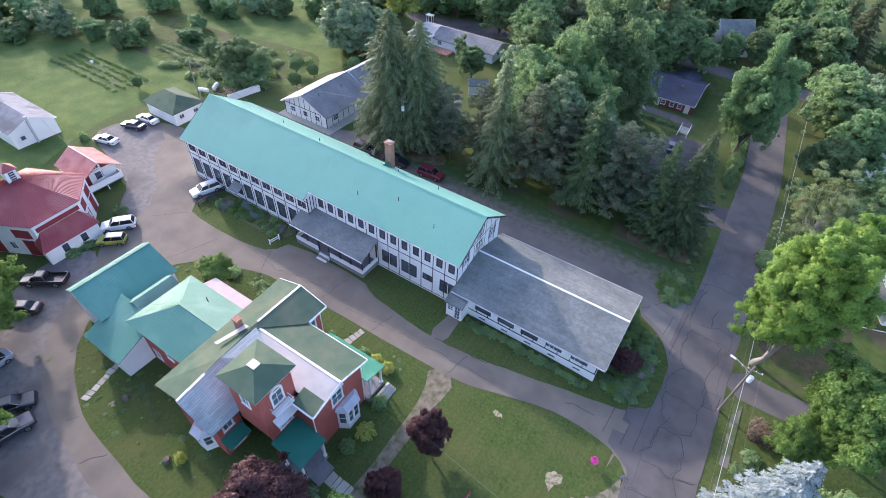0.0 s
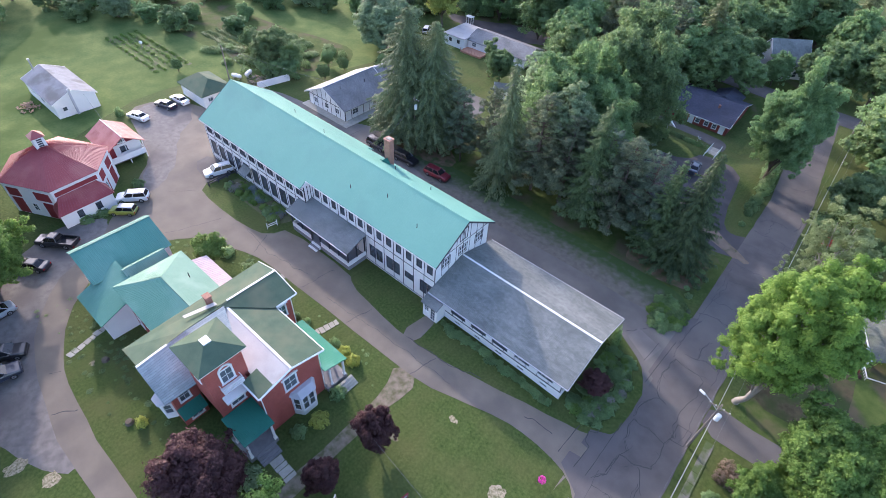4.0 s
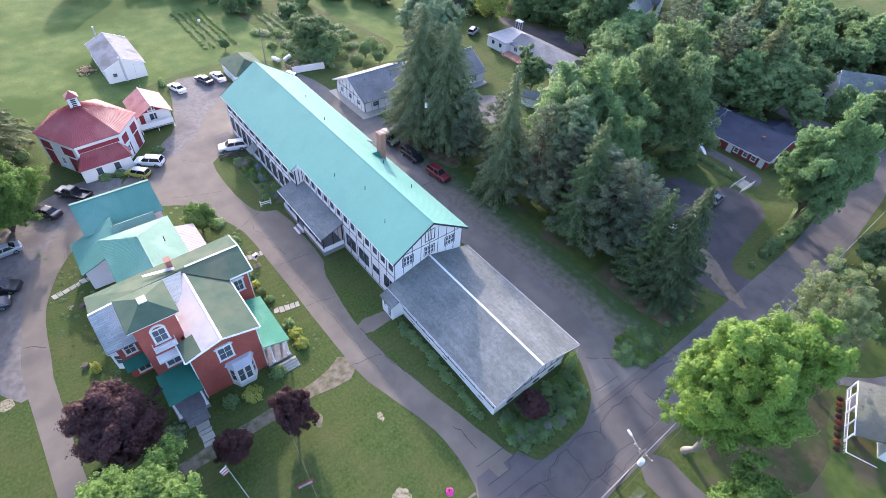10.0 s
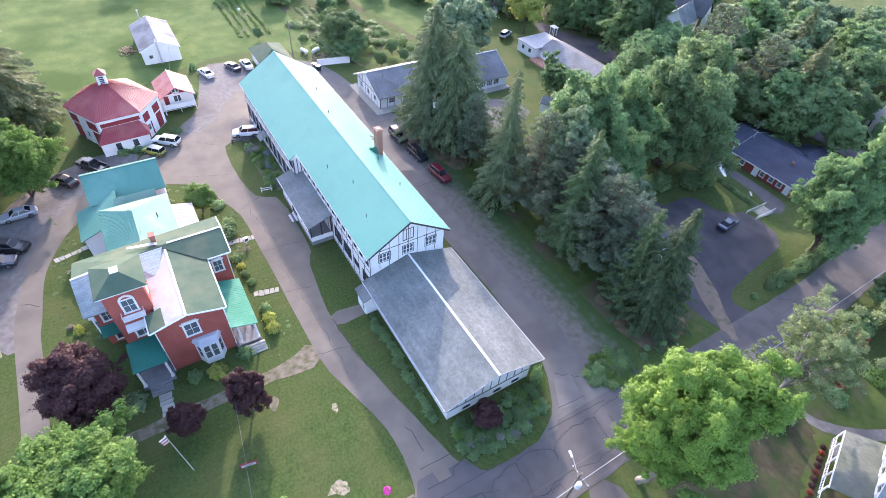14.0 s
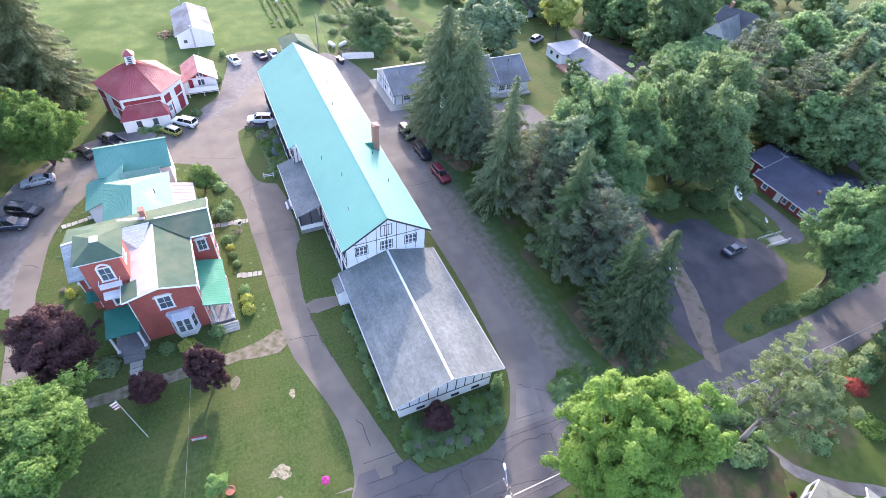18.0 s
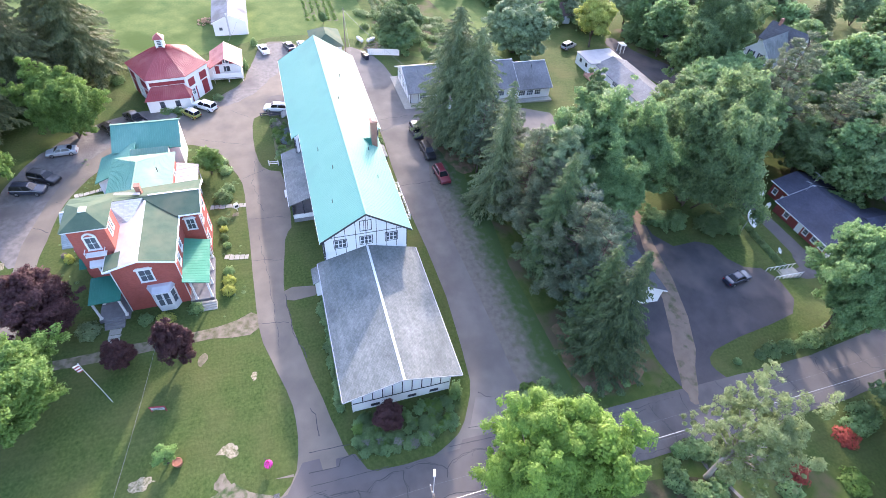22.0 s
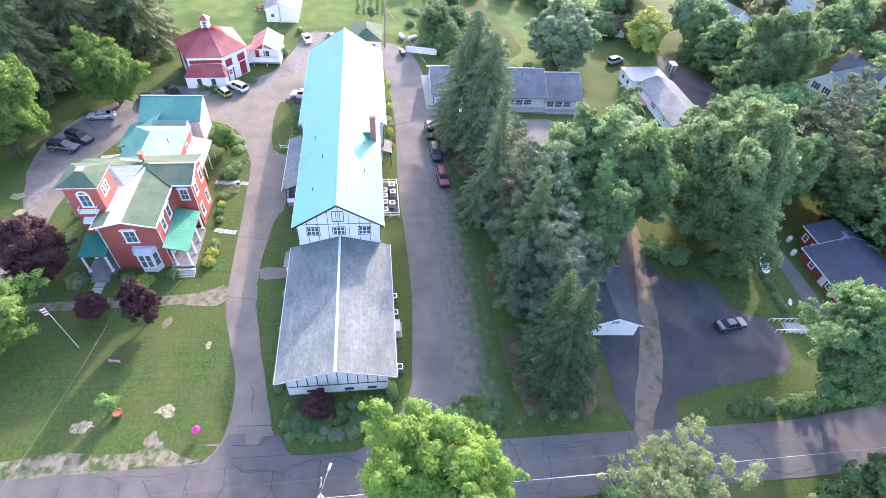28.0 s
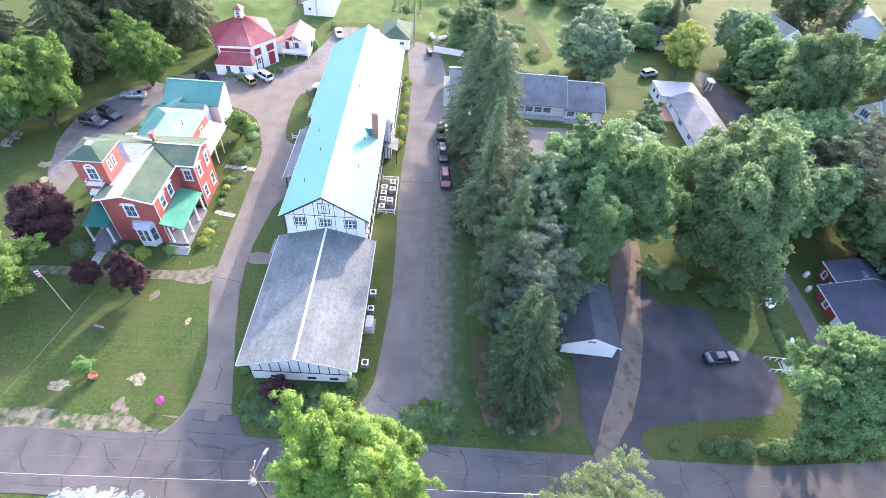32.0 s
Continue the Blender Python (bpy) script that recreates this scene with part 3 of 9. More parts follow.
def window(parent, p, ang, hole, frame_mat=WHITE_TRIM, bars=(1, 1), trim=0.09, sill=True, name="window", label="", leaf=None):
    """A window (or a door with a leaf) in a hole of wall(): a frame, with sill, glazing bars and pane under it."""
    ux, uy = math.cos(radians(ang)), math.sin(radians(ang))
    u0, u1, z0, z1 = hole
    at = lambda u, q, z: (p[0] + ux * u - uy * q, p[1] + uy * u + ux * q, z)

    def bar(a, b, c, d, front, back):
        pts = [(a, front), (b, front), (b, back), (a, back)]
        return G().hexa([at(u, q, c) for u, q in pts], [at(u, q, d) for u, q in pts])
    outer = [(u0 - trim, z0 - 0.03), (u1 + trim, z0 - 0.03), (u1 + trim, z1 + trim), (u0 - trim, z1 + trim)]
    inner = [(u0 + 0.03, z0 + 0.04), (u1 - 0.03, z0 + 0.04), (u1 - 0.03, z1 - 0.03), (u0 + 0.03, z1 - 0.03)]
    g = G().add([at(u, q, z) for ring, q in ((outer, -0.04), (inner, -0.04), (inner, 0.12), (outer, 0.12)) for u, z in ring],
                [[4 * r + k, 4 * r + (k + 1) % 4, (4 * r + 4 + (k + 1) % 4) % 16, (4 * r + 4 + k) % 16] for r in range(4) for k in range(4)])
    w = part(name, g, frame_mat, parent, label)
    if sill:
        part("sill", bar(u0 - trim - 0.05, u1 + trim + 0.05, z0 - 0.11, z0 - 0.032, -0.10, 0.05), frame_mat, w)
    if leaf:
        part("door_leaf", bar(u0 + 0.031, u1 - 0.031, z0 + 0.041, z1 - 0.031, 0.02, 0.07), leaf, w)
        return w
    for i in range(1, bars[0] + 1):
        u = u0 + (u1 - u0) * i / (bars[0] + 1)
        part("muntin", bar(u - 0.025, u + 0.025, z0 + 0.041, z1 - 0.031, 0.03, 0.075), frame_mat, w)
    for i in range(1, bars[1] + 1):
        z = z0 + (z1 - z0) * i / (bars[1] + 1)
        part("muntin", bar(u0 + 0.031, u1 - 0.031, z - 0.025, z + 0.025, 0.028, 0.077), frame_mat, w)
    pane = part("pane", bar(u0 + 0.02, u1 - 0.02, z0 + 0.02, z1 - 0.02, 0.05, 0.062), GLASS, w)
    pane.visible_shadow = False
    return w


def beam(parent, p, ang, u0, u1, z0, z1, material=TIMBER, out=0.03, name="timber", lean=0.0):
    """A board on a wall's outer face; lean shifts its top along the wall."""
    ux, uy = math.cos(radians(ang)), math.sin(radians(ang))
    g = G()
    f = lambda u, q, z: (p[0] + ux * u - uy * q, p[1] + uy * u + ux * q, z)
    g.hexa([f(u, q, z0) for u, q in ((u0, -out), (u1, -out), (u1, 0.01), (u0, 0.01))], [f(u + lean, q, z1) for u, q in ((u0, -out), (u1, -out), (u1, 0.01), (u0, 0.01))])
    return part(name, g, material, parent, fix=False)


# ---- ground, roads and paths ----
g = G()
GX, GY = (-80, 40), (-40, 110)
idx = {}
for i in range(GX[0], GX[1] + 1):
    for j in range(GY[0], GY[1] + 1):
        idx[i, j] = len(g.v)
        g.v.append((i * CELL, j * CELL, gz(i * CELL, j * CELL)))
for i in range(GX[0], GX[1]):
    for j in range(GY[0], GY[1]):
        g.f.append([idx[i, j], idx[i + 1, j], idx[i + 1, j + 1], idx[i, j + 1]])
# the far land, out to the horizon
FAR = 3000.0
rim = [(i, GY[0]) for i in range(GX[0], GX[1])] + [(GX[1], j) for j in range(GY[0], GY[1])] + [(i, GY[1]) for i in range(GX[1], GX[0], -1)] + [(GX[0], j) for j in range(GY[1], GY[0], -1)]
mx, my = (GX[0] + GX[1]) / 2 * CELL, (GY[0] + GY[1]) / 2 * CELL
outer = []
for i, j in rim:
    dx, dy = i * CELL - mx, j * CELL - my
    s = FAR / max(abs(dx), abs(dy))
    outer.append(len(g.v))
    g.v.append((mx + dx * s, my + dy * s, gz(i * CELL, j * CELL)))
for k in range(len(rim)):
    a, b = rim[k], rim[(k + 1) % len(rim)]
    g.f.append([idx[a], outer[k], outer[(k + 1) % len(rim)], idx[b]])
tagged(part("ground", g, GRASS, fix=False), "mown green lawn with darker and dry patches", "lawn", kind="structure")

sheet("meadow", soften([(-400, -70), (-118, -40), (-100, -12), (-96, 8), (-94, 20), (-101, 33), (-103, 44), (-98, 58), (-88, 66), (-84, 80), (-84, 96), (-100, 108), (-140, 130), (-400, 170)], 2, 0.8), 0.012, MEADOW, "sunlit yellow-green hay meadow behind the barns", "meadow")
for outline in ([(-60, 64.5), (6, 62.6), (6, 80), (-4, 78.5), (-20, 77), (-30, 90), (-45, 88), (-57, 80)], [(13.4, 54), (13.6, 90), (30, 96), (60, 90), (60, 40), (26, 44)],
                [(-60, 120), (-40, 134), (6, 132), (6, 200), (-110, 200), (-110, 128), (-90, 122)], [(-118, 62), (-100, 62), (-90, 66), (-86, 84), (-96, 90), (-120, 82), (-150, 84), (-150, 60)]):
    sheet("rough_ground", soften(outline, 2, 0.8), 0.014, ROUGH_GRASS, "shaded rough grass and litter under trees", "rough grass")

ROAD_W, ROAD_E = 6.1, 12.9


def bend(y):
    """The street's drift to the west beyond the car park."""
    return -0.085 * max(0.0, y - 102)


sheet("road", [(ROAD_W + bend(y) + 0.15 * noise.noise((0, y * 0.4, 0)), y) for y in range(-76, 150, 1)] + [(ROAD_E + bend(y) + 0.15 * noise.noise((9, y * 0.4, 0)), y) for y in range(149, -77, -1)], 0.05, ASPHALT, "worn grey asphalt street with tar-sealed cracks", "street")
DRIVE_INNER = [(6.5, 28.8), (5.8, 31.2), (3.0, 32.6), (-1.0, 32.9), (-4.6, 32.6), (-9.9, 31.0), (-14.2, 29.6), (-20, 29.4), (-28, 29.2), (-41.4, 29.0), (-47.6, 28.4), (-51.8, 26.7), (-55.7, 25.2), (-58.6, 22), (-60.2, 16), (-59.6, 12), (-58.6, 10.8), (-56.4, 7.6), (-53.6, 5.5),
             (-49.1, 3.2), (-45.6, 2.2), (-39.9, 1.5), (-33.6, 1.2), (-24, 1.3), (-10, 1.3), (6.5, 1.6)]
DRIVE_OUTER = [(6.5, -2.4), (-10, -1.5), (-24, -1.3), (-36.8, -1.6), (-41.6, -1.1), (-49.2, 0.3), (-55.3, 2.4), (-61.3, 7.0), (-63.5, 10.9), (-66, 15.5), (-70.0, 18.6), (-71, 22), (-76, 25.5), (-80, 29.6), (-86, 31.4), (-93, 33.0),
             (-99.8, 35.0), (-99.1, 40.7), (-94.6, 44.4), (-88, 46.5), (-79, 47), (-75.5, 44), (-74.4, 38.5), (-68.1, 37.9), (-67.2, 31.7), (-61.9, 30.8), (-53.2, 31.2), (-48.9, 32.4), (-47.8, 35.6), (-34, 35.6), (-32.4, 34.4), (-26.6, 33.6), (-20.9, 33.3), (-16.1, 33.5), (-8.5, 34.9), (-2.2, 36.4), (2, 37.4), (5.0, 38.4), (6.5, 41.5)]
sheet("driveway", soften(DRIVE_INNER + DRIVE_OUTER, 1, 0.18), 0.036, DRIVE, "worn brown-grey asphalt driveway looping round the house", "driveway")
sheet("gravel_lot", soften([(-73, 13), (-70, 18), (-66, 16.5), (-62.5, 11.2), (-60.5, 7), (-55, 3), (-49, 1), (-41.6, -0.6), (-33, -1.2), (-35, -3.5), (-42, -6), (-49, -7.5), (-55, -6.5), (-62, -3.5), (-67.5, 1.8), (-71, 7)], 2, 0.4), 0.028, GRAVEL, "pale grey gravel parking strip", "parking lot")
sheet("barn_yard", soften([(-80.5, 30.5), (-84, 30.5), (-89, 32), (-95, 33.8), (-99, 37), (-98, 41.5), (-93, 44), (-88, 43), (-84, 37), (-77, 33), (-72, 28), (-71, 24.5), (-74, 25)], 2, 0.4), 0.044, GRAVEL, "grey gravel turning yard beside the barn", "parking lot")
sheet("rear_lane", soften([(6.6, 46.0), (5.5, 48.2), (4.0, 51.0), (1.1, 52.9), (-2.4, 53.9), (-19, 54.9), (-40, 54.0), (-60, 54.5), (-77, 53.4), (-90, 52), (-95, 54), (-90, 59), (-82, 61.5), (-62, 63.4), (-60, 70), (-62, 92), (-50, 93), (-49, 70), (-46, 64.2), (-38, 61.2), (-24, 60.6), (0.3, 60.8), (6.6, 62.2)], 1, 0.25), 0.036, LANE, "worn asphalt lane behind the long building", "lane")
sheet("lane_gravel", soften([(5.9, 59.6), (-24, 59.0), (-44, 59.8), (-50, 64.2), (-47, 66.8), (-38, 66.4), (-24, 66.0), (0.3, 66.0), (5.2, 65.4)], 1, 0.9), 0.044, LANE_VERGE, "grey gravel verge thinning into grass along the lane", "gravel")
sheet("car_park", soften([(-16.6, 92.6), (-17.2, 101.5), (-10.6, 102.3), (-8.5, 107.7), (-0.8, 107.1), (0.6, 98), (1.2, 91.9), (2.5, 87.2), (4.2, 86.2), (6.6, 87.6), (6.6, 80.5), (2.8, 79.2), (-3.4, 79.6), (-7.6, 79.2), (-7.6, 85.2), (-17.7, 87.2), (-30, 89.5), (-30, 93.6)], 1, 0.15), 0.036, BLACKTOP, "dark blacktop car park beside a garage", "car park")
sheet("footpath", soften([(-14.6, 29.8), (-15.2, 25), (-15.2, 20), (-15.0, 10), (-15.4, 4), (-16.4, 4), (-16.6, 10), (-17.0, 14), (-16.9, 22), (-17.2, 26), (-18.6, 29.6)], 1, 0.3), 0.028, DIRT, "trodden dirt footpath across the lawn", "footpath")
sheet("wing_path", soften([(-21.6, 33.0), (-21.0, 38.4), (-19.4, 38.4), (-18.9, 33.0)], 1, 0.1), 0.03, DRIVE, "short asphalt path to the wing's door", "footpath")
sheet("ranch_walk", soften([(-30, 119.8), (-22, 120.4), (-9, 120.2), (-6.6, 118.6), (-6.6, 113.2), (-8.4, 113.2), (-9.4, 116.6), (-20, 117.6), (-30, 117.4)], 1, 0.1), 0.03, ASPHALT, "asphalt walk along the brick ranch house", "footpath")
sheet("cross_street", soften([(-60, 146.6), (-30, 144.6), (-12, 142.6), (5.6, 142.8), (13.8, 142.8), (40, 144), (40, 150), (13.8, 149.6), (5.6, 149.6), (-12, 149), (-30, 150.5), (-60, 152)], 1, 0.15), 0.044, ASPHALT, "worn grey asphalt cross street", "street")
# wider than the drive itself: its dark colour also stands for shaded ground
sheet("bungalow_drive", soften([(-92, 124), (-85.6, 123.0), (-80, 122.4), (-74.2, 123.2), (-66, 125), (-58, 130), (-58, 134), (-67.8, 134.4), (-75.7, 133.8), (-83.6, 128.6), (-92, 128)], 2, 0.8), 0.05, BLACKTOP, "dark asphalt drive spread over shaded ground behind the white bungalow", "driveway")
# this strip paints the sun streak over the car park's dirt edge
sheet("sun_streak_track", soften([(-30, 92.8), (-26.3, 92.1), (-19.6, 90.2), (-12.4, 88.0), (-5.4, 85.4), (-0.3, 82.9), (4.3, 80.9), (6.6, 80.2), (8.2, 80.0), (8.2, 81.0), (6.8, 82.2), (4.8, 83.4), (0.3, 86.3), (-5.0, 88.5), (-12.1, 90.5), (-19.8, 92.3), (-26.4, 94.0), (-30, 94.6)], 1, 0.4), 0.057, SUN_TRACK, "tan dirt track with a sun streak in its colour along the car park's edge", "track")
sheet("needle_litter", soften([(-56.5, 64.6), (-50, 63.6), (-43, 64.4), (-40, 66.6), (-43, 70), (-50, 72), (-57, 70)], 2, 0.6), 0.05, LITTER, "brown needle litter beneath the tall spruces", "litter")
sheet("needle_litter", soften([(-7.5, 67.2), (-3, 66.4), (2.6, 66.8), (4.8, 69.5), (4.6, 74.5), (1.5, 77.2), (-4.5, 76.8)], 2, 0.8), 0.05, LITTER, "brown needle litter beneath the street spruces", "litter")
# brown ground, with the missing tree shade painted in by its dark colour
sheet("leaf_litter", soften([(14.6, 55.5), (14.8, 66), (15.6, 74), (18.5, 79), (22.0, 77.5), (24.0, 71), (25.5, 67), (26, 60), (23.5, 55)], 2, 0.8), 0.034, SHADED_LITTER, "brown leaf litter with tree shade in its colour beneath the street maple", "litter")
sheet("east_drive", soften([(12.9, 47.2), (12.9, 51.8), (19.5, 51.4), (34, 52.5), (34, 48.5), (19.5, 47.4)], 1, 0.15), 0.03, ASPHALT, "cracked asphalt drive across the street", "driveway")
sheet("south_verge", soften([(6.4, -20), (5.0, 5), (4.0, 14), (4.4, 22), (3.6, 27), (6.3, 31), (6.6, 10), (6.6, -20)], 1, 1.1), 0.024, VERGE_DIRT, "bare sandy verge along the street", "verge")
walk_side = thing("sidewalk", "old concrete sidewalk half lost in grass", "sidewalk", kind="structure")
for k in range(-12, 31):
    y = k * 1.5
    if k % 7 != 3:
        z, z1 = gz(14.2, y), gz(14.2, y + 1.5)
        part("slab", G().hexa([(14.2, y, z - 0.1), (15.1, y, z - 0.1), (15.1, y + 1.47, z1 - 0.1), (14.2, y + 1.47, z1 - 0.1)], [(14.2, y, z + 0.06), (15.1, y, z + 0.06), (15.1, y + 1.47, z1 + 0.06), (14.2, y + 1.47, z1 + 0.06)]), OLD_WALK, walk_side)


def crack(pts, w=0.05, wander=0.25, lift=0.062):
    """A tar-sealed crack: a thin uneven band along a plan line."""
    fine = []
    for i in range(len(pts) - 1):
        m = max(1, int(math.dist(pts[i], pts[i + 1]) / 0.35))
        fine += [(pts[i][0] + (pts[i + 1][0] - pts[i][0]) * j / m, pts[i][1] + (pts[i + 1][1] - pts[i][1]) * j / m) for j in range(m)]
    fine.append(pts[-1])
    line = [(x + wander * noise.noise((x * 0.8, y * 0.8, 5.5)) + 0.3 * wander * noise.noise((x * 3, y * 3, 2.2)), y + wander * noise.noise((x * 0.8, y * 0.8, 8.5)) + 0.3 * wander * noise.noise((x * 3, y * 3, 4.2))) for x, y in fine]
    left, right = [], []
    for i, p in enumerate(line):
        a, b = line[max(0, i - 1)], line[min(len(line) - 1, i + 1)]
        d = math.dist(a, b) or 1
        nx, ny = -(b[1] - a[1]) / d, (b[0] - a[0]) / d
        ww = w * (0.45 + 0.5 * random.random())
        left.append((p[0] + nx * ww, p[1] + ny * ww))
        right.append((p[0] - nx * ww, p[1] - ny * ww))
    return left, right


def band(g, left, right, lift):
    k = len(g.v)
    for a, b in zip(left, right):
        g.v += [(a[0], a[1], gz(*a) + lift), (b[0], b[1], gz(*b) + lift)]
    g.f += [[k + 2 * i, k + 2 * i + 1, k + 2 * i + 3, k + 2 * i + 2] for i in range(len(left) - 1)]


random.seed(4)
g = G()
CRACKS_CORNER = [[(7.3, 35.6), (7.3, 38.2), (7.9, 39.1), (7.1, 40.2), (6.7, 42.0), (6.9, 43.1)], [(7.4, 38.3), (9.3, 38.4), (10.8, 38.9)], [(6.7, 43.5), (6.7, 46.0), (7.2, 47.4), (7.9, 47.8), (8.7, 47.7)], [(6.9, 43.1), (8.4, 43.2), (9.5, 42.9), (10.5, 42.8), (11.0, 41.3), (10.8, 38.9)], [(10.5, 42.8), (11.1, 44.2), (10.6, 45.7), (10.8, 49.5), (11.2, 51.0), (11.1, 53.6), (10.3, 54.4)], [(7.9, 47.8), (7.1, 48.8), (6.8, 51.8), (7.1, 54.9)]]
CRACKS_LANE = [[(7.1, 54.9), (8.6, 54.3), (10.3, 54.4), (11.2, 54.7)], [(6.7, 54.8), (6.4, 57.6), (6.7, 61.7), (7.4, 63.0)], [(7.6, 56.3), (9.2, 56.6), (10.4, 57.0), (11.9, 56.7)], [(9.2, 56.7), (9.0, 58.4), (9.3, 60.3)], [(6.5, 64.6), (8.6, 65.2), (10.7, 65.1), (12.6, 65.6)], [(6.7, 74.5), (8.0, 74.4), (9.1, 74.7), (10.8, 75.3), (12.4, 75.0)]]
CRACKS_SOUTH = [[(6.7, 34.1), (7.5, 35.4), (7.3, 38.4)], [(9.5, 38.2), (10.6, 36.8), (10.8, 34.7), (10.4, 32.9), (11.1, 31.3)], [(6.7, 33.2), (8.6, 33.2), (10.4, 32.9), (12.5, 33.6)], [(6.6, 21.4), (7.4, 22.6), (8.7, 23.0), (10.2, 22.5), (12.6, 23.2)], [(7.2, 24.9), (8.1, 25.6), (10.4, 27.4)], [(6.5, 29.0), (8.4, 29.6), (10.4, 29.3), (12.3, 30.1)], [(7.3, 17.1), (9.1, 17.1), (10.8, 18.8)]]
CRACKS_NORTH = [[(6.5, 93.6), (7.4, 95.2), (9.6, 95.7), (10.6, 95.3)], [(6.6, 102.4), (8.2, 101.3), (10.1, 101.8), (10.9, 102.1)], [(6.4, 108.4), (7.9, 108.8), (8.9, 108.5), (9.8, 109.0), (10.5, 110.8)], [(12.1, 102.7), (11.8, 104.9), (11.1, 105.8)], [(11.7, 95.6), (12.4, 97.3), (12.2, 100.6)]]
for lines in (CRACKS_CORNER, CRACKS_LANE, CRACKS_SOUTH, CRACKS_NORTH):
    for line in lines:
        band(g, *crack(line, 0.055, 0.35), 0.058)
        off = random.choice((-1, 1)) * random.uniform(0.14, 0.26)      # most cracks run double
        a = random.randrange(0, max(1, len(line) - 2))
        band(g, *crack([(x + off, y + 0.8 * off) for x, y in line[a:a + 3]], 0.035, 0.5), 0.061)
        x, y = random.choice(line)
        band(g, *crack([(x, y), (x + random.uniform(-0.9, 0.9), y + random.uniform(-1.3, 1.3))], 0.03, 0.4), 0.0595)
for y0 in (-12, -5, 3, 10, 69, 80, 85, 90, 116, 122, 129, 136):
    y, b = y0 + random.uniform(-1, 1), bend(y0)
    band(g, *crack([(6.3 + b, y), (8.2 + b, y + random.uniform(-0.6, 0.6)), (10.5 + b, y + random.uniform(-0.6, 0.6)), (12.6 + b, y + random.uniform(-1, 1))], 0.05, 0.5), 0.058)
    x = random.choice((7.2, 8.4, 10.8, 11.8)) + b
    band(g, *crack([(x, y), (x + random.uniform(-0.4, 0.4), y + 3), (x + random.uniform(-0.5, 0.5), y + random.uniform(4, 6))], 0.04, 0.5), 0.061)
for x, y0, y1 in ((6.75, 20, 35), (11.9, 44, 62), (12.2, 62, 84), (6.8, 63, 78), (11.9, 14, 30)):
    band(g, *crack([(x, y0), (x + 0.15, (y0 + y1) / 2), (x - 0.05, y1)], 0.03, 0.3), 0.0635)
tagged(part("sealed_cracks", g, SEAL, fix=False), "black tar seals along cracks in the street", "tar seal", kind="stuff")
g = G()
for pts, w in (([(-16.4, 29.6), (-15.6, 33.4)], 0.05), ([(-28, 29.4), (-27, 33.4)], 0.04), ([(-37, 29.2), (-36.2, 34.9)], 0.035), ([(-47.2, 28.6), (-49.2, 32.2)], 0.05), ([(-3.0, 34.6), (-0.8, 35.2), (0.4, 35.0)], 0.07), ([(-60.4, 21.6), (-57.5, 29.5)], 0.04), ([(-52.5, 31.0), (-46, 30.2), (-38, 31.4)], 0.03), ([(-41.6, -0.8), (-40.2, 1.3)], 0.07), ([(-47.2, 1), (-46.4, 2.1)], 0.04), ([(-33, 30.4), (-24, 31.4), (-12, 31.9)], 0.025), ([(-40, 54.3), (-40, 60.5)], 0.07), ([(-61, 54.6), (-61.5, 62.8)], 0.06), ([(0, 54), (4, 59)], 0.05), ([(-20.5, 33.2), (-14, 33.9), (-9.5, 34.9)], 0.06), ([(-66, 31), (-70, 27)], 0.04), ([(2.5, 84.5), (-6, 83.5)], 0.04), ([(4, 83.5), (1.5, 88)], 0.035)):
    band(g, *crack(pts, w, 0.35), 0.05)
tagged(part("driveway_cracks", g, SEAL, fix=False), "dark sealed cracks across the driveway", "tar seal", kind="stuff")
g = G()
for pts, w in (([(2.2, 33.8), (2.4, 38.2)], 0.06), ([(4.4, 33.5), (4.5, 36.7), (3.8, 37.0), (3.6, 38.3), (4.4, 38.7), (4.3, 39.5)], 0.06), ([(5.8, 33.6), (5.9, 41.8)], 0.05), ([(5.6, 48.9), (6.0, 57.2)], 0.07), ([(4.1, 51.6), (4.4, 55.6)], 0.05), ([(10.95, 46.1), (12.6, 46.2), (12.5, 43.9), (11.0, 43.7), (10.95, 46.1)], 0.06)):
    band(g, *crack(pts, w, 0.06), 0.066)
tagged(part("seams", g, SEAL, fix=False), "straight dark seams between asphalt patches", "tar seal", kind="stuff")
sheet("apron_slab", [(0.7, 53.7), (1.3, 56.0), (5.0, 55.0), (4.3, 51.7)], 0.05, PALE_ASPHALT, "paler square of old asphalt at the lane's mouth", "asphalt patch")
# newer patches in the street
for outline in ([(3.1, 33.0), (3.1, 34.8), (4.4, 35.0), (4.5, 36.4), (3.6, 36.5), (3.6, 38.6), (5.6, 39.6), (6.9, 42.5), (6.9, 28.5), (5.9, 31.2)], [(11.0, 43.7), (10.95, 46.1), (12.6, 46.2), (12.5, 43.9)], [(5.2, 50.5), (5.4, 62.4), (6.8, 63.4), (6.8, 49.5)]):
    sheet("street_patch", outline, 0.054, PATCH, "darker rectangular patch of newer asphalt", "asphalt patch")
for cx, cy, rx, ry in ((-8.7, 28.5, 0.5, 0.32), (-0.2, 25.7, 0.75, 1.25), (1.0, 17.0, 0.8, 1.1), (-34.3, -3.6, 0.8, 0.9), (-45.0, 5.0, 0.4, 0.5), (-38.0, -5.5, 0.7, 0.9)):
    sheet("straw_patch", soften([(cx + rx * q * math.cos(a), cy + ry * q * math.sin(a)) for a, q in ((k * math.pi / 8, random.uniform(0.78, 1.12)) for k in range(16))], 1, 0.6), 0.03, STRAW, "pale straw-coloured bare patch in the lawn", "bare patch")
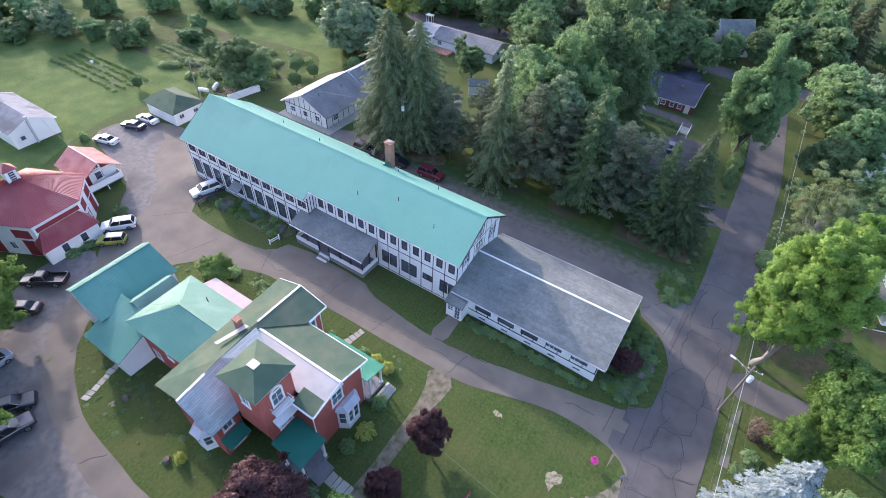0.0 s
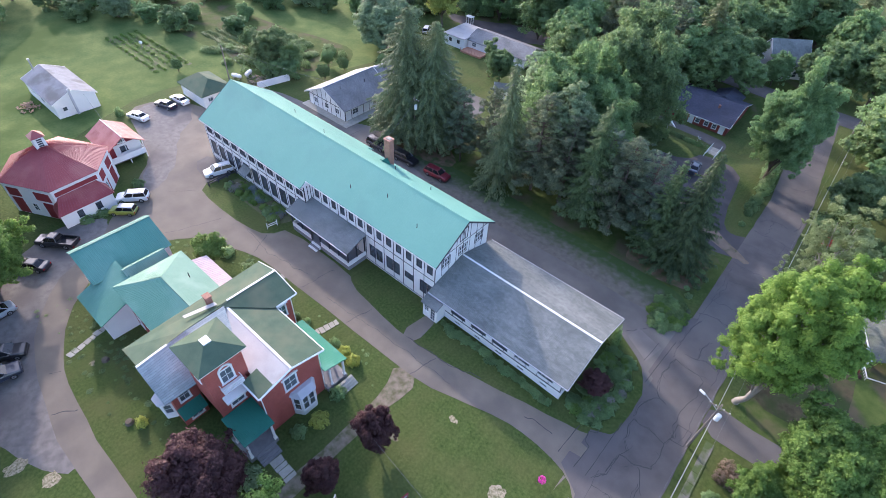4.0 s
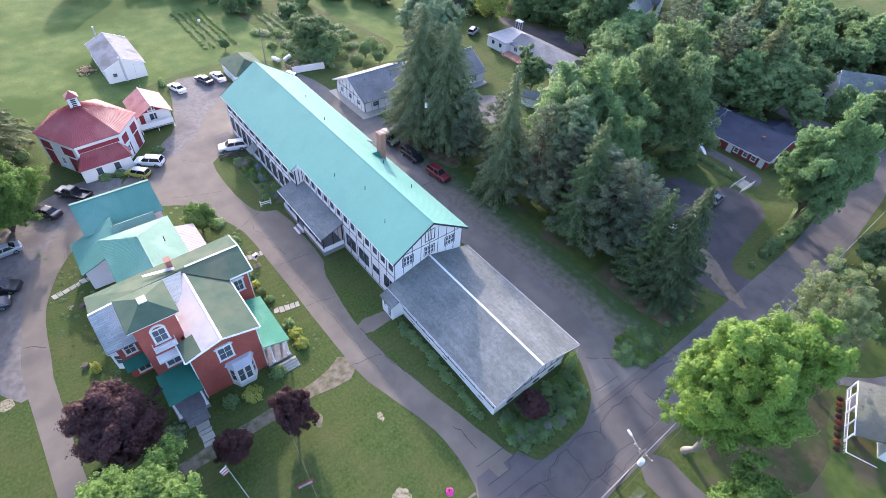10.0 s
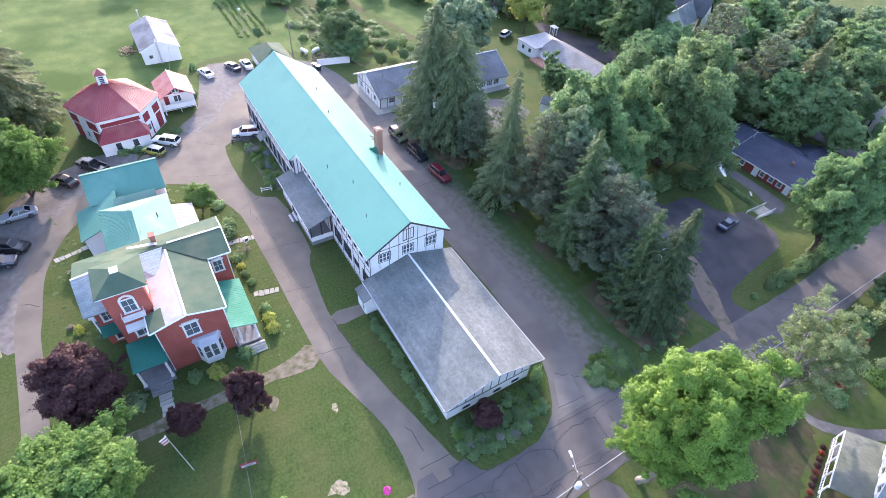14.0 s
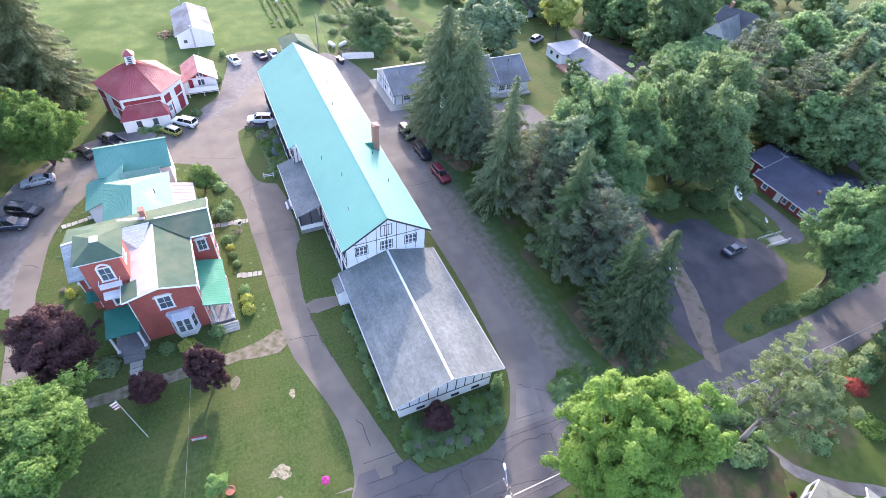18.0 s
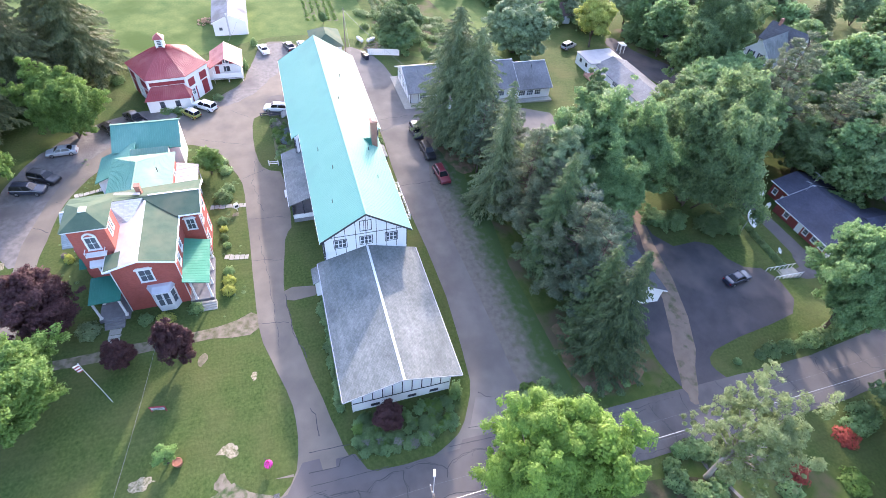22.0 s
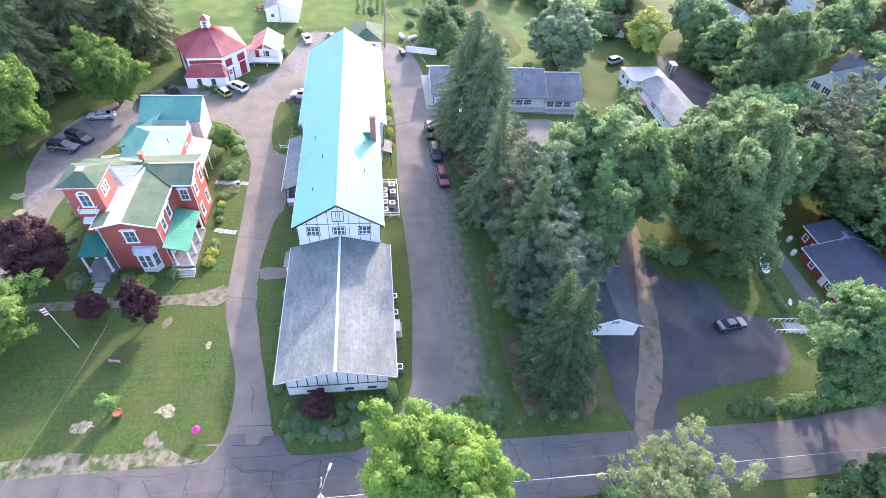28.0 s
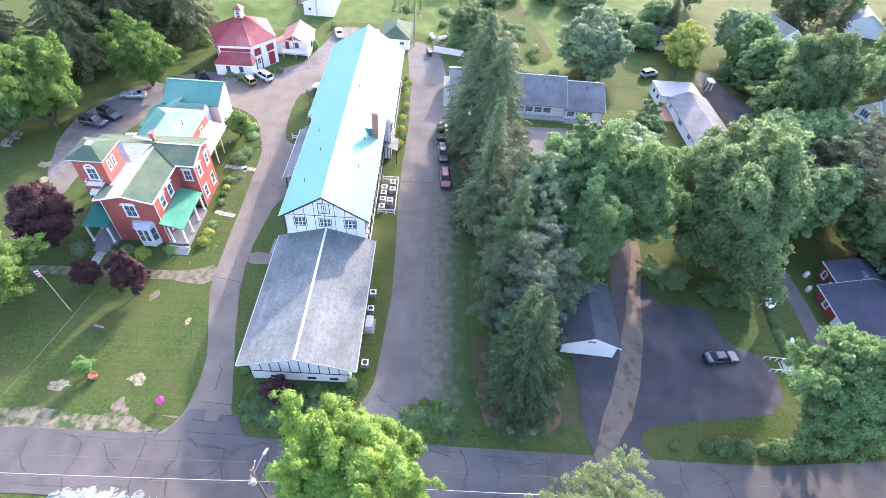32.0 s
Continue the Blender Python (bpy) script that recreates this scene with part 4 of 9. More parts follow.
for cx, cy, r in ((-12.5, 22.9, 0.9), (-38.5, 27.5, 0.6), (3.2, 25, 1.2)):
    sheet("worn_patch", soften([(cx + r * math.cos(a), cy + 0.7 * r * math.sin(a)) for a in (k * math.pi / 4 for k in range(8))], 1, 0.5), 0.02, DIRT, "small worn dirt patch in the grass", "bare patch")


def slab_path(name, a, b, wide, step, label, material=CONCRETE):
    """A path of separate slabs."""
    path = thing(name, label, "path", (*a, gz(*a)), kind="structure")
    d = math.dist(a, b)
    ang = math.atan2(b[1] - a[1], b[0] - a[0])
    k, u = 0, 0.0
    while u < d - 0.3:
        w = step * random.uniform(0.6, 1.05)
        w = min(w, d - u)
        j = random.uniform(-0.09, 0.09)
        pts = [(u, -wide / 2 + j), (u + w - 0.07, -wide / 2 + j * 1.4), (u + w - 0.09, wide / 2 + j), (u + 0.02, wide / 2 - j)]
        pts = [(x * math.cos(ang) - y * math.sin(ang), x * math.sin(ang) + y * math.cos(ang)) for x, y in pts]
        z = 0.05 + random.uniform(0, 0.015)
        part("slab", G().hexa([(x, y, -0.1) for x, y in pts], [(x, y, z) for x, y in pts]), material, path, fix=False)
        u += w
    return path


slab_path("slab_path", (-40.9, 23.6), (-40.4, 29.0), 0.9, 1.0, "pale concrete slab path to the driveway")
slab_path("slab_path", (-29.4, 25.6), (-28.6, 29.2), 0.9, 0.9, "pale concrete slab path from the side porch")
slab_path("slab_path", (-19.7, 12.6), (-16.6, 12.5), 1.3, 0.9, "flagstone walk below the front steps", STONE)
slab_path("slab_path", (-49.5, 9.0), (-48.0, 3.4), 0.8, 0.9, "flagstone walk across the side lawn", STONE)


# ---- trees and plants ----
def leaves_mesh(centres, normals, ups, w, h, name, material, fold=0.0):
    """Many small leaves as one mesh: numpy arrays of centres, facing, direction and sizes."""
    n = len(centres)
    side = np.cross(ups, normals)
    side /= np.linalg.norm(side, axis=1, keepdims=True) + 1e-9
    up = np.cross(normals, side)
    up /= np.linalg.norm(up, axis=1, keepdims=True) + 1e-9
    w, h = w[:, None] * side / 2, h[:, None] * up / 2
    v = np.empty((n, 3, 3))
    v[:, 0], v[:, 1], v[:, 2] = centres + w * 1.15 - h * 0.6, centres + h * 1.2, centres - w * 1.15 - h * 0.6
    me = bpy.data.meshes.new(name)
    me.vertices.add(n * 3)
    me.vertices.foreach_set("co", v.reshape(-1))
    me.loops.add(n * 3)
    me.loops.foreach_set("vertex_index", np.arange(n * 3))
    me.polygons.add(n)
    me.polygons.foreach_set("loop_start", np.arange(0, n * 3, 3))
    me.materials.append(material)
    me.update(calc_edges=True)
    me.validate()
    return me


def unit(a):
    return a / (np.linalg.norm(a, axis=-1, keepdims=True) + 1e-9)


def broadleaf_meshes(rng, h, r, material, leaves=6000, leaf=0.5, clumps=45, low=0.22, bark=BARK, lobes=13, gaps=0.12, puff=0.8, deep=1.0, full=1.0):
    """Trunk and crown of a broad-leaved tree: boughs swell into uneven lobes that carry rounded heads of small leaves, with gaps between."""
    base = h * low
    half = (h - base) * 0.5
    mid = base + half
    k = np.arange(lobes) + 0.5
    zz = 1 - 1.8 * k / lobes                       # lobes spread round the crown, from the top down
    az = k * 2.399 + rng.random() * 6
    rr = np.sqrt(np.clip(1 - zz * zz, 0.05, 1))
    dirs = unit(np.stack([rr * np.cos(az), rr * np.sin(az), zz], 1) + rng.normal(size=(lobes, 3)) * 0.3)
    swell = (0.12 + 0.34 * rng.random(lobes) ** 1.3) * deep
    wide = (0.30 + 0.20 * rng.random(lobes)) * (16 / lobes) ** 0.4
    scale = np.array([r, r, half])

    def skin(d):
        """How far the crown reaches in the directions d, as a share of the egg it fills."""
        turn = np.arccos(np.clip(d @ dirs.T, -1, 1))
        return 0.60 - 0.06 * deep + 1.15 * (swell * np.exp(-(turn / wide) ** 2)).max(axis=1) + 0.08 * np.sin(d[:, 0] * 9 + d[:, 2] * 7) * np.sin(d[:, 1] * 8 + 1)

    d = unit(rng.normal(size=(clumps, 3)) + np.array([0, 0, 0.2]))
    depth = 1 - 0.40 * rng.random(clumps) ** 1.8
    keep = rng.random(clumps) > gaps
    d, depth = d[keep], depth[keep]
    field = np.sin(d[:, 0] * 7 + 2 * dirs[0, 0]) * np.sin(d[:, 1] * 6 + 5 * dirs[0, 1]) + np.sin(d[:, 2] * 8 + d[:, 0] * 4 + 3)
    depth = np.where(field < -0.35, depth * 0.82, depth) * np.where(rng.random(len(d)) < 0.06, 1.09, 1.0)
    cen = d * (skin(d) * depth)[:, None] * scale
    cen[:, :2] *= np.where(d[:, 2:] < 0, np.clip(1.04 - d[:, 2:] ** 2, 0.05, 1) ** -0.20, 1.0)   # full skirts
    cen[:, 2] += mid
    size = r * (0.034 + 0.085 * rng.random(len(cen)) ** 2.2) * (900 / clumps) ** 0.25 * full
    n = max(6, leaves // len(cen))
    C, N, U = [], [], []
    for c, s in zip(cen, size):
        m = int(n * (s / size.mean()) ** 2) + 4
        e = unit(rng.normal(size=(m, 3)) + np.array([0, 0, 0.35 + 0.6 * max(0.0, puff - 0.6) / 0.4]))
        q = (1.08 - 0.42 * rng.random(m) ** 1.5)[:, None]
        q = np.where(rng.random(m)[:, None] < 0.20, q * (1.15 + 0.35 * rng.random(m)[:, None]), q)
        C.append(c + e * q * s * (np.array([1.3, 1.3, 0.85]) + rng.normal(size=3) * 0.25))
        out = unit(c - np.array([0, 0, mid - 0.3 * half]))
        N.append(unit(e * puff + out * 0.25 + np.array([0, 0, 0.30]) + rng.normal(size=(m, 3)) * (0.72 - 0.45 * puff)))
        U.append(unit(rng.normal(size=(m, 3))))
    C, N, U = np.concatenate(C), np.concatenate(N), np.concatenate(U)
    C[:, 2] = np.maximum(C[:, 2], base * 0.45 + 0.1)
    sz = leaf * (0.6 + 0.8 * rng.random(len(C)))
    crown = leaves_mesh(C, N, U, sz, sz * 1.3, "crown", material)
    g = G()
    tr = 0.016 * h + 0.06
    sway = rng.normal(size=2) * 0.02 * h
    g.tube([(0, 0, -0.3), (0, 0, 0.3), (sway[0] * 0.5, sway[1] * 0.5, base), (sway[0], sway[1], mid)], tr * 1.25, 8, tr * 0.55)
    for a, w in zip(dirs, swell):
        c = a * scale * (0.40 + 0.6 * w / deep) + np.array([0, 0, mid])
        s = np.array([sway[0] * 0.7, sway[1] * 0.7, base + (mid - base) * rng.random() * 0.7])
        m = (s + c) / 2 + np.array([0, 0, 0.03 * h])
        g.tube([tuple(s), tuple(m), tuple(c)], tr * 0.4, 5, tr * 0.08)
        for e in cen[np.argsort(np.linalg.norm(cen - m, axis=1))[:3]]:
            g.tube([tuple(m), tuple((m + e) / 2 + 0.1), tuple(e)], tr * 0.12, 4, tr * 0.03)
    return g.mesh("trunk", True), crown


def pine_meshes(rng, h, r, material, whorls=15, low=0.18, tuft=0.30, per=85, sharp=0.75):
    """Trunk and crown of a soft pine: whorls of rising boughs that end in flat plumes of fine needles."""
    C, N, U, W, H = [], [], [], [], []
    g = G()
    g.tube([(0, 0, -0.3), (0.1, 0, h * 0.5), (0, 0.1, h * 0.97)], 0.014 * h + 0.06, 7, 0.03)
    for t in range(whorls):
        f = (t + rng.random() * 0.7) / whorls
        z = h * (low + (0.97 - low) * f)
        reach = r * min(1.0, (1.02 - f) * 1.5) ** sharp * (0.62 + 0.5 * rng.random()) + 0.25
        n = 5 + int(3 * rng.random() * (1.2 - f))
        a0 = rng.random() * 6.28
        for b in range(n):
            a = a0 + 6.283 * b / n + rng.normal() * 0.25
            L = reach * (1.15 - 0.6 * rng.random() ** 1.6)
            way = np.array([math.cos(a), math.sin(a), 0.0])
            rise = 0.10 + 0.30 * f + 0.08 * rng.normal()
            foot = np.array([0, 0, z])
            tip = foot + way * L + np.array([0, 0, rise * L])
            g.tube([tuple(foot), tuple((foot + tip) / 2 - np.array([0, 0, 0.06 * L])), tuple(tip)], 0.05 + 0.012 * L, 4, 0.02)
            side = np.array([-way[1], way[0], 0.0])
            for k in range(max(2, int(L * 1.15))):
                q = 1.0 - 0.72 * rng.random() ** 1.1 if k else 1.0
                c = foot + (tip - foot) * q + side * rng.normal() * 0.28 * L * (1.15 - q) + np.array([0, 0, 0.12 * rng.normal()])
                s = (0.34 + 0.34 * rng.random()) * (0.75 + 0.35 * (1 - f)) * (r / 5) ** 0.3
                m = int(per * (s / 0.5) ** 2) + 6
                e = unit(rng.normal(size=(m, 3)) + np.array([0, 0, 0.35]))
                C.append(c + e * (0.55 + 0.5 * rng.random(m))[:, None] * s * np.array([1.35, 1.35, 0.65]))
                N.append(unit(e * 0.7 + np.array([0, 0, 0.55]) + rng.normal(size=(m, 3)) * 0.45))
                U.append(unit(e + way * 0.5 + np.array([0, 0, 0.25]) + rng.normal(size=(m, 3)) * 0.3))
                kk = tuft * (0.7 + 0.6 * rng.random(m))
                W.append(kk * 0.34)
                H.append(kk * 1.25)
    crown = leaves_mesh(np.concatenate(C), np.concatenate(N), np.concatenate(U), np.concatenate(W), np.concatenate(H), "crown", material)
    return g.mesh("trunk", True), crown


def conifer_meshes(rng, h, r, material, tiers=26, needle=0.6, bark=BARK, droop=0.35, low=0.06, fill=1.0, taper=0.82, uneven=0.45, boughs=1.0):
    """Trunk and needles of a spruce: whorls of drooping boughs, each with hanging side sprays."""
    C, N, U, W, H = [], [], [], [], []
    g = G()
    g.tube([(0, 0, -0.3), (0, 0, h * 0.5), (0, 0, h * 0.98)], 0.014 * h + 0.05, 7, 0.02)
    for t in range(tiers):
        f = (t + rng.random() * 0.6) / tiers
        z = h * (low + (0.985 - low) * f)
        reach = r * (1 - f) ** taper * (0.8 + 0.35 * rng.random()) + 0.15
        n = max(4, int((9 - 4 * f) * boughs * (0.8 + 0.4 * rng.random())))
        a0 = rng.random() * 6.28
        for b in range(n):
            a = a0 + 6.283 * b / n + rng.normal() * 0.18
            L = reach * (1.17 - uneven * rng.random() ** 1.3)
            way = np.array([math.cos(a), math.sin(a), 0.0])
            side = np.array([-way[1], way[0], 0.0])
            m = max(5, int(L / (needle * 0.11) * fill / boughs))
            s = rng.random(m) ** 0.75
            drop = -droop * L * s ** 1.3 + 0.10 * L * np.clip(s - 0.7, 0, 1)
            spread = rng.normal(size=m) * (0.16 * L * (1.1 - s) / boughs ** 1.5 + 0.10)
            p = way * (s * L)[:, None] + side * spread[:, None]
            p[:, 2] = z + drop - 0.35 * np.abs(spread) - 0.10 * rng.random(m)
            C.append(p)
            nn = np.tile(np.array([0, 0, 1.0]), (m, 1)) + way * 0.55 + side * np.sign(spread)[:, None] * 0.5 + rng.normal(size=(m, 3)) * 0.32
            N.append(unit(nn))
            U.append(unit(way * 0.8 + side * (np.sign(spread) * 0.7)[:, None] + np.array([0, 0, -0.35]) + rng.normal(size=(m, 3)) * 0.2))
            k = needle * (0.7 + 0.6 * rng.random(m)) * (0.75 + 0.25 * (1 - f))
            W.append(k * 0.46)
            H.append(k * 1.25)
    crown = leaves_mesh(np.concatenate(C), np.concatenate(N), np.concatenate(U), np.concatenate(W), np.concatenate(H), "crown", material)
    return g.mesh("trunk", True), crown


def plant(name, meshes, bark, label, category, x, y, turn=0.0, s=1.0, sz=None, group="", sink=0.0):
    t = thing(name, label, category, (x, y, gz(x, y) - sink), turn, group)
    t.scale = (s, s, sz or s)
    a = part("trunk", meshes[0], bark, t)
    b = part("crown", meshes[1], None, t)
    return t


rng = np.random.default_rng(11)
# the large trees, one by one
T_MAPLE = broadleaf_meshes(rng, 21.0, 7.3, L_MAPLE, 250000, 0.135, 1750, 0.06, PALE_BARK, 34, 0.06, 1.0, 1.0, 0.86)
plant("maple_tree", T_MAPLE, PALE_BARK, "large bright green maple beside the street", "tree", 15.0, 53.8, 0, 0.99, 1.30)
T_BIG = [broadleaf_meshes(rng, 22, 9.8, L_OAK, 160000, 0.21, 2600, 0.03, lobes=26, puff=0.45, deep=1.1, full=0.85), broadleaf_meshes(rng, 22, 9.5, L_ASH, 160000, 0.21, 2600, 0.03, lobes=24, gaps=0.16, puff=0.35, deep=1.15, full=0.8)]
plant("ash_tree", T_BIG[1], BARK, "tall light green broad-leaved tree behind the spruces", "tree", -28.4, 81.4, 20, 1.10, 1.14, sink=1.0)
plant("oak_tree", T_BIG[0], BARK, "massive dark green tree beside the car park", "tree", -26.0, 103.0, 0, 1.2, 1.46, sink=4.6)
plant("ash_tree", T_BIG[1], BARK, "light green tree filling the gap beside the car park oak", "tree", -27.4, 89.0, 290, 0.84, 1.02)
plant("ash_tree", T_BIG[1], BARK, "leafy green tree between the pines and the garage", "tree", -20.5, 81.0, 200, 0.74, 0.88)
plant("ash_tree", broadleaf_meshes(rng, 19.5, 5.6, L_BLUE, 60000, 0.20, 900, 0.2, PALE_BARK, 16, full=0.85), PALE_BARK, "grey-green rounded tree rising behind the pines", "tree", -24.2, 74.8, 20, 1.0, 1.08)
# a slim young tree beside the white bungalow
YOUNG = broadleaf_meshes(rng, 10, 2.3, L_GREEN, 12000, 0.22, 150, 0.12, lobes=9)
T_MID = [broadleaf_meshes(rng, 13, 6.0, m, 46000, 0.22, 900, 0.06, lobes=18, deep=1.1, full=0.8) for m in (L_GREEN, L_GREEN, L_DARK, L_BLUE)]
T_FAR = [broadleaf_meshes(rng, 13, 6.0, m, 16000, 0.32, 800, 0.06, lobes=18, puff=0.6, full=0.75) for m in (L_GREEN, L_ASH, L_DARK, L_BLUE)]
T_AIRY = broadleaf_meshes(rng, 20, 7.0, L_AIRY, 42000, 0.15, 760, 0.16, PALE_BARK, 26, gaps=0.42, puff=0.4, deep=1.55, full=0.62)
T_BLUE = broadleaf_meshes(rng, 14, 8.5, L_BLUE, 70000, 0.28, 1300, 0.0, lobes=22, full=0.8)
T_YELLOW = broadleaf_meshes(rng, 11, 4.8, L_YELLOW, 30000, 0.24, 320, 0.10)
T_RED = [broadleaf_meshes(rng, 11, 5.2, L_RED, 90000, 0.17, 620, 0.04, lobes=22), broadleaf_meshes(rng, 6.4, 3.0, L_RED, 40000, 0.12, 420, 0.04, full=0.9)]
T_SPRUCE = [conifer_meshes(rng, 24, 6.6, L_SPRUCE, 48, 0.42, fill=1.5, low=0.14, taper=0.7, uneven=0.5), conifer_meshes(rng, 20, 5.6, L_SPRUCE, 40, 0.42, fill=1.4, low=0.14, taper=0.75, uneven=0.6)]
T_NORWAY = [conifer_meshes(rng, 24, 6.9, L_NORWAY, 56, 0.36, fill=1.9, low=0.12, taper=0.5, uneven=0.55, boughs=1.3), conifer_meshes(rng, 20, 4.8, L_NORWAY, 40, 0.34, fill=1.5, low=0.10, taper=0.75, uneven=0.75, droop=0.42, boughs=1.3), conifer_meshes(rng, 20, 4.7, L_FRESH, 44, 0.34, droop=0.12, fill=1.6, low=0.12, taper=0.72, uneven=0.65)]
T_PINE = [pine_meshes(rng, 17, 4.9, L_OLIVE, 14), pine_meshes(rng, 17, 4.8, L_PINE, 13, sharp=0.6), pine_meshes(rng, 17, 4.4, L_SOFT, 13, sharp=0.65)]
T_FRONT = [conifer_meshes(rng, 17, 5.3, L_DEEP, 38, 0.34, droop=0.10, fill=1.9, low=0.04, taper=0.8, uneven=0.55, boughs=1.7), conifer_meshes(rng, 17, 4.2, L_FRESH, 34, 0.32, droop=0.0, fill=1.7, low=0.06, taper=0.72, uneven=0.7, boughs=1.6)]
T_SILVER = conifer_meshes(rng, 15.5, 4.4, L_SILVER, 30, 0.36, fill=1.5, uneven=0.7, taper=0.7)
plant("airy_tree", T_AIRY, PALE_BARK, "thin grey-green tree with bare upper limbs by the street", "tree", 16.4, 75.8, 0, 0.86, 0.90)
plant("maple_tree", T_BIG[1], BARK, "green broad-leaved tree by the car park hedge", "tree", 3.0, 106.6, 140, 0.82, 1.12)
plant("copper_maple", T_RED[0], BARK, "large dark purple copper maple before the house", "tree", -20.6, 6.4, 0, 0.98)
plant("copper_maple", T_RED[1], BARK, "small round purple copper maple on the lawn", "tree", -12.8, 20.6, 0, 0.90, 1.34)
plant("copper_maple", T_RED[1], BARK, "small dark purple maple in the lawn's shade", "tree", -13.6, 14.3, 130, 0.80, 0.86)
plant("copper_maple", T_RED[1], BARK, "purple-leaved shrub below the wing's gable", "shrub", 1.4, 42.8, 70, 0.75, 0.72)
plant("silver_spruce", T_SILVER, BARK, "silver-blue spruce beside the street", "tree", 17.3, 31.9)
T_LIME = broadleaf_meshes(rng, 13.2, 6.9, L_LIME, 150000, 0.16, 2200, 0.06, lobes=26, gaps=0.2, puff=0.5, deep=1.2, full=0.75)
plant("maple_tree", T_LIME, BARK, "bushy light green tree on the front lawn", "tree", -9.4, 4.6, 90, 1.18, 0.95)
SPRUCE_LABELS = ("tall dark spruce in the row by the lane", "soft olive-green pine in the row by the lane")
ROW = [(T_NORWAY[0], 24, -53.6, 67.6, 25.0, 1.02), (T_NORWAY[0], 24, -49.1, 70.0, 23.4, 0.95), (T_NORWAY[1], 20, -31.4, 68.1, 23.6, 1.0), (T_NORWAY[2], 20, -16.3, 70.2, 21.9, 0.95),
       (T_PINE[1], 17, -40.9, 68.6, 14.6, 0.66), (T_PINE[0], 17, -26.6, 70.8, 18.8, 0.98), (T_PINE[0], 17, -21.2, 71.4, 17.0, 0.95), (T_PINE[2], 17, -16.2, 74.0, 15.5, 1.05), (T_PINE[0], 17, -11.6, 71.2, 17.4, 1.0), (T_PINE[2], 17, -8.0, 72.4, 15.8, 0.9), (T_PINE[1], 17, -29.0, 74.5, 15.0, 0.95), (T_PINE[0], 17, -36.8, 71.8, 15.5, 0.85), (T_PINE[1], 17, -44.6, 71.6, 13.0, 0.75), (T_PINE[2], 17, -23.5, 77.0, 15.5, 0.9), (T_PINE[1], 17, -12.2, 75.8, 14.6, 0.9)]
for meshes, tall, x, y, h, k in ROW:
    pine = meshes in T_PINE
    plant("pine_tree" if pine else "spruce_tree", meshes, BARK, SPRUCE_LABELS[pine], "tree", x, y, rng.random() * 360, k, h / tall, "spruces by the lane")
plant("spruce_tree", T_FRONT[0], BARK, "dark conical spruce near the street end of the lane", "tree", -0.9, 71.4, 40, 1.0, 1.19, "spruces by the lane")
plant("spruce_tree", T_FRONT[1], BARK, "fresh green spruce beside the darker one at the lane's end", "tree", -4.6, 71.0, 200, 0.95, 1.02, "spruces by the lane")
for x, y, k, s in ((-44.0, -14.0, 1, 0.9), (-95, 66, 1, 0.78), (-91, 68.5, 0, 0.6), (-99.5, 72, 2, 0.62), (-104, 68, 1, 0.55), (24, 33, 1, 0.8), (27, 96, 2, 1.0), (18, 103, 1, 0.95), (-17, 153, 0, 0.9), (-1.5, 154, 2, 0.85), (-19.5, 139.5, 2, 1.25), (-12.5, 140.5, 1, 0.8)):
    plant("broadleaf_tree", T_MID[k], BARK, "leafy green tree among lawn and buildings", "tree", x, y, rng.random() * 360, s)
for x, y, k, s in ((18, 122, 0, 1.3), (16.5, 134, 2, 1.2), (21, 110, 1, 1.2), (-8, 150.5, 1, 0.7), (12, 156, 0, 1.2), (3, 158, 2, 1.15), (23, 128, 3, 1.2), (-26, 137.5, 1, 1.2), (-33, 148, 2, 1.2), (-26, 152, 0, 1.15), (-38, 158, 3, 1.2), (-24, 163, 2, 1.25), (-30, 174, 0, 1.3), (-16, 186, 2, 1.3), (2, 176, 1, 1.3), (10, 170, 2, 1.25), (-44, 170, 1, 1.2)):
    plant("broadleaf_tree", T_FAR[k], BARK, "tall leafy tree round the far street corner", "tree", x, y, rng.random() * 360, s, group="far wood")
for x, y, k, s in ((-43, 112, 0, 1.25), (-36, 122, 2, 1.35), (-30, 133, 0, 1.1), (-38.0, 92, 3, 1.34)):
    plant("broadleaf_tree", T_MID[k], BARK, "leafy tree in the grove behind the spruces", "tree", x, y, rng.random() * 360, s, group="grove")
for x, y, s in ((-83, 71.5, 0.34), (-88.5, 77, 0.36), (-84, 78, 0.3), (-79, 86, 0.36), (-108, 50.5, 0.26), (-55.8, 101, 0.75)):
    plant("apple_tree", T_FAR[2], BARK, "small apple tree at the meadow's edge", "tree", x, y, rng.random() * 360, s)
plant("broadleaf_tree", T_LIME, BARK, "full light green tree beside the parked cars", "tree", -65.0, 1.9, 50, 1.02, 1.26, sink=2.0)
plant("broadleaf_tree", T_LIME, BARK, "tall light green tree at the lot's edge", "tree", -48.8, -9.0, 160, 1.3, 1.62, sink=2.0)
plant("broadleaf_tree", T_LIME, BARK, "light green spreading tree across the street", "tree", 24.2, 46.2, 210, 1.12, 1.16)
plant("broadleaf_tree", T_LIME, BARK, "smaller light green tree beside the spreading one", "tree", 20.2, 42.2, 20, 0.55, 0.62)
plant("yellow_tree", T_YELLOW, BARK, "yellow-green tree behind the white house", "tree", -88.0, 117.6, 0, 1.22, 1.34)
plant("willow_tree", T_BLUE, BARK, "large rounded grey-green tree behind the guest building", "tree", -87.6, 95.6, 0, 1.26, 1.2, sink=1.8)
plant("young_tree", YOUNG, BARK, "slim young green tree beside the white bungalow", "tree", -59.6, 102.4)
plant("oak_tree", T_BIG[0], BARK, "huge dark green tree beside the white gabled house", "tree", -64.5, 134.5, 80, 0.98, 1.12)
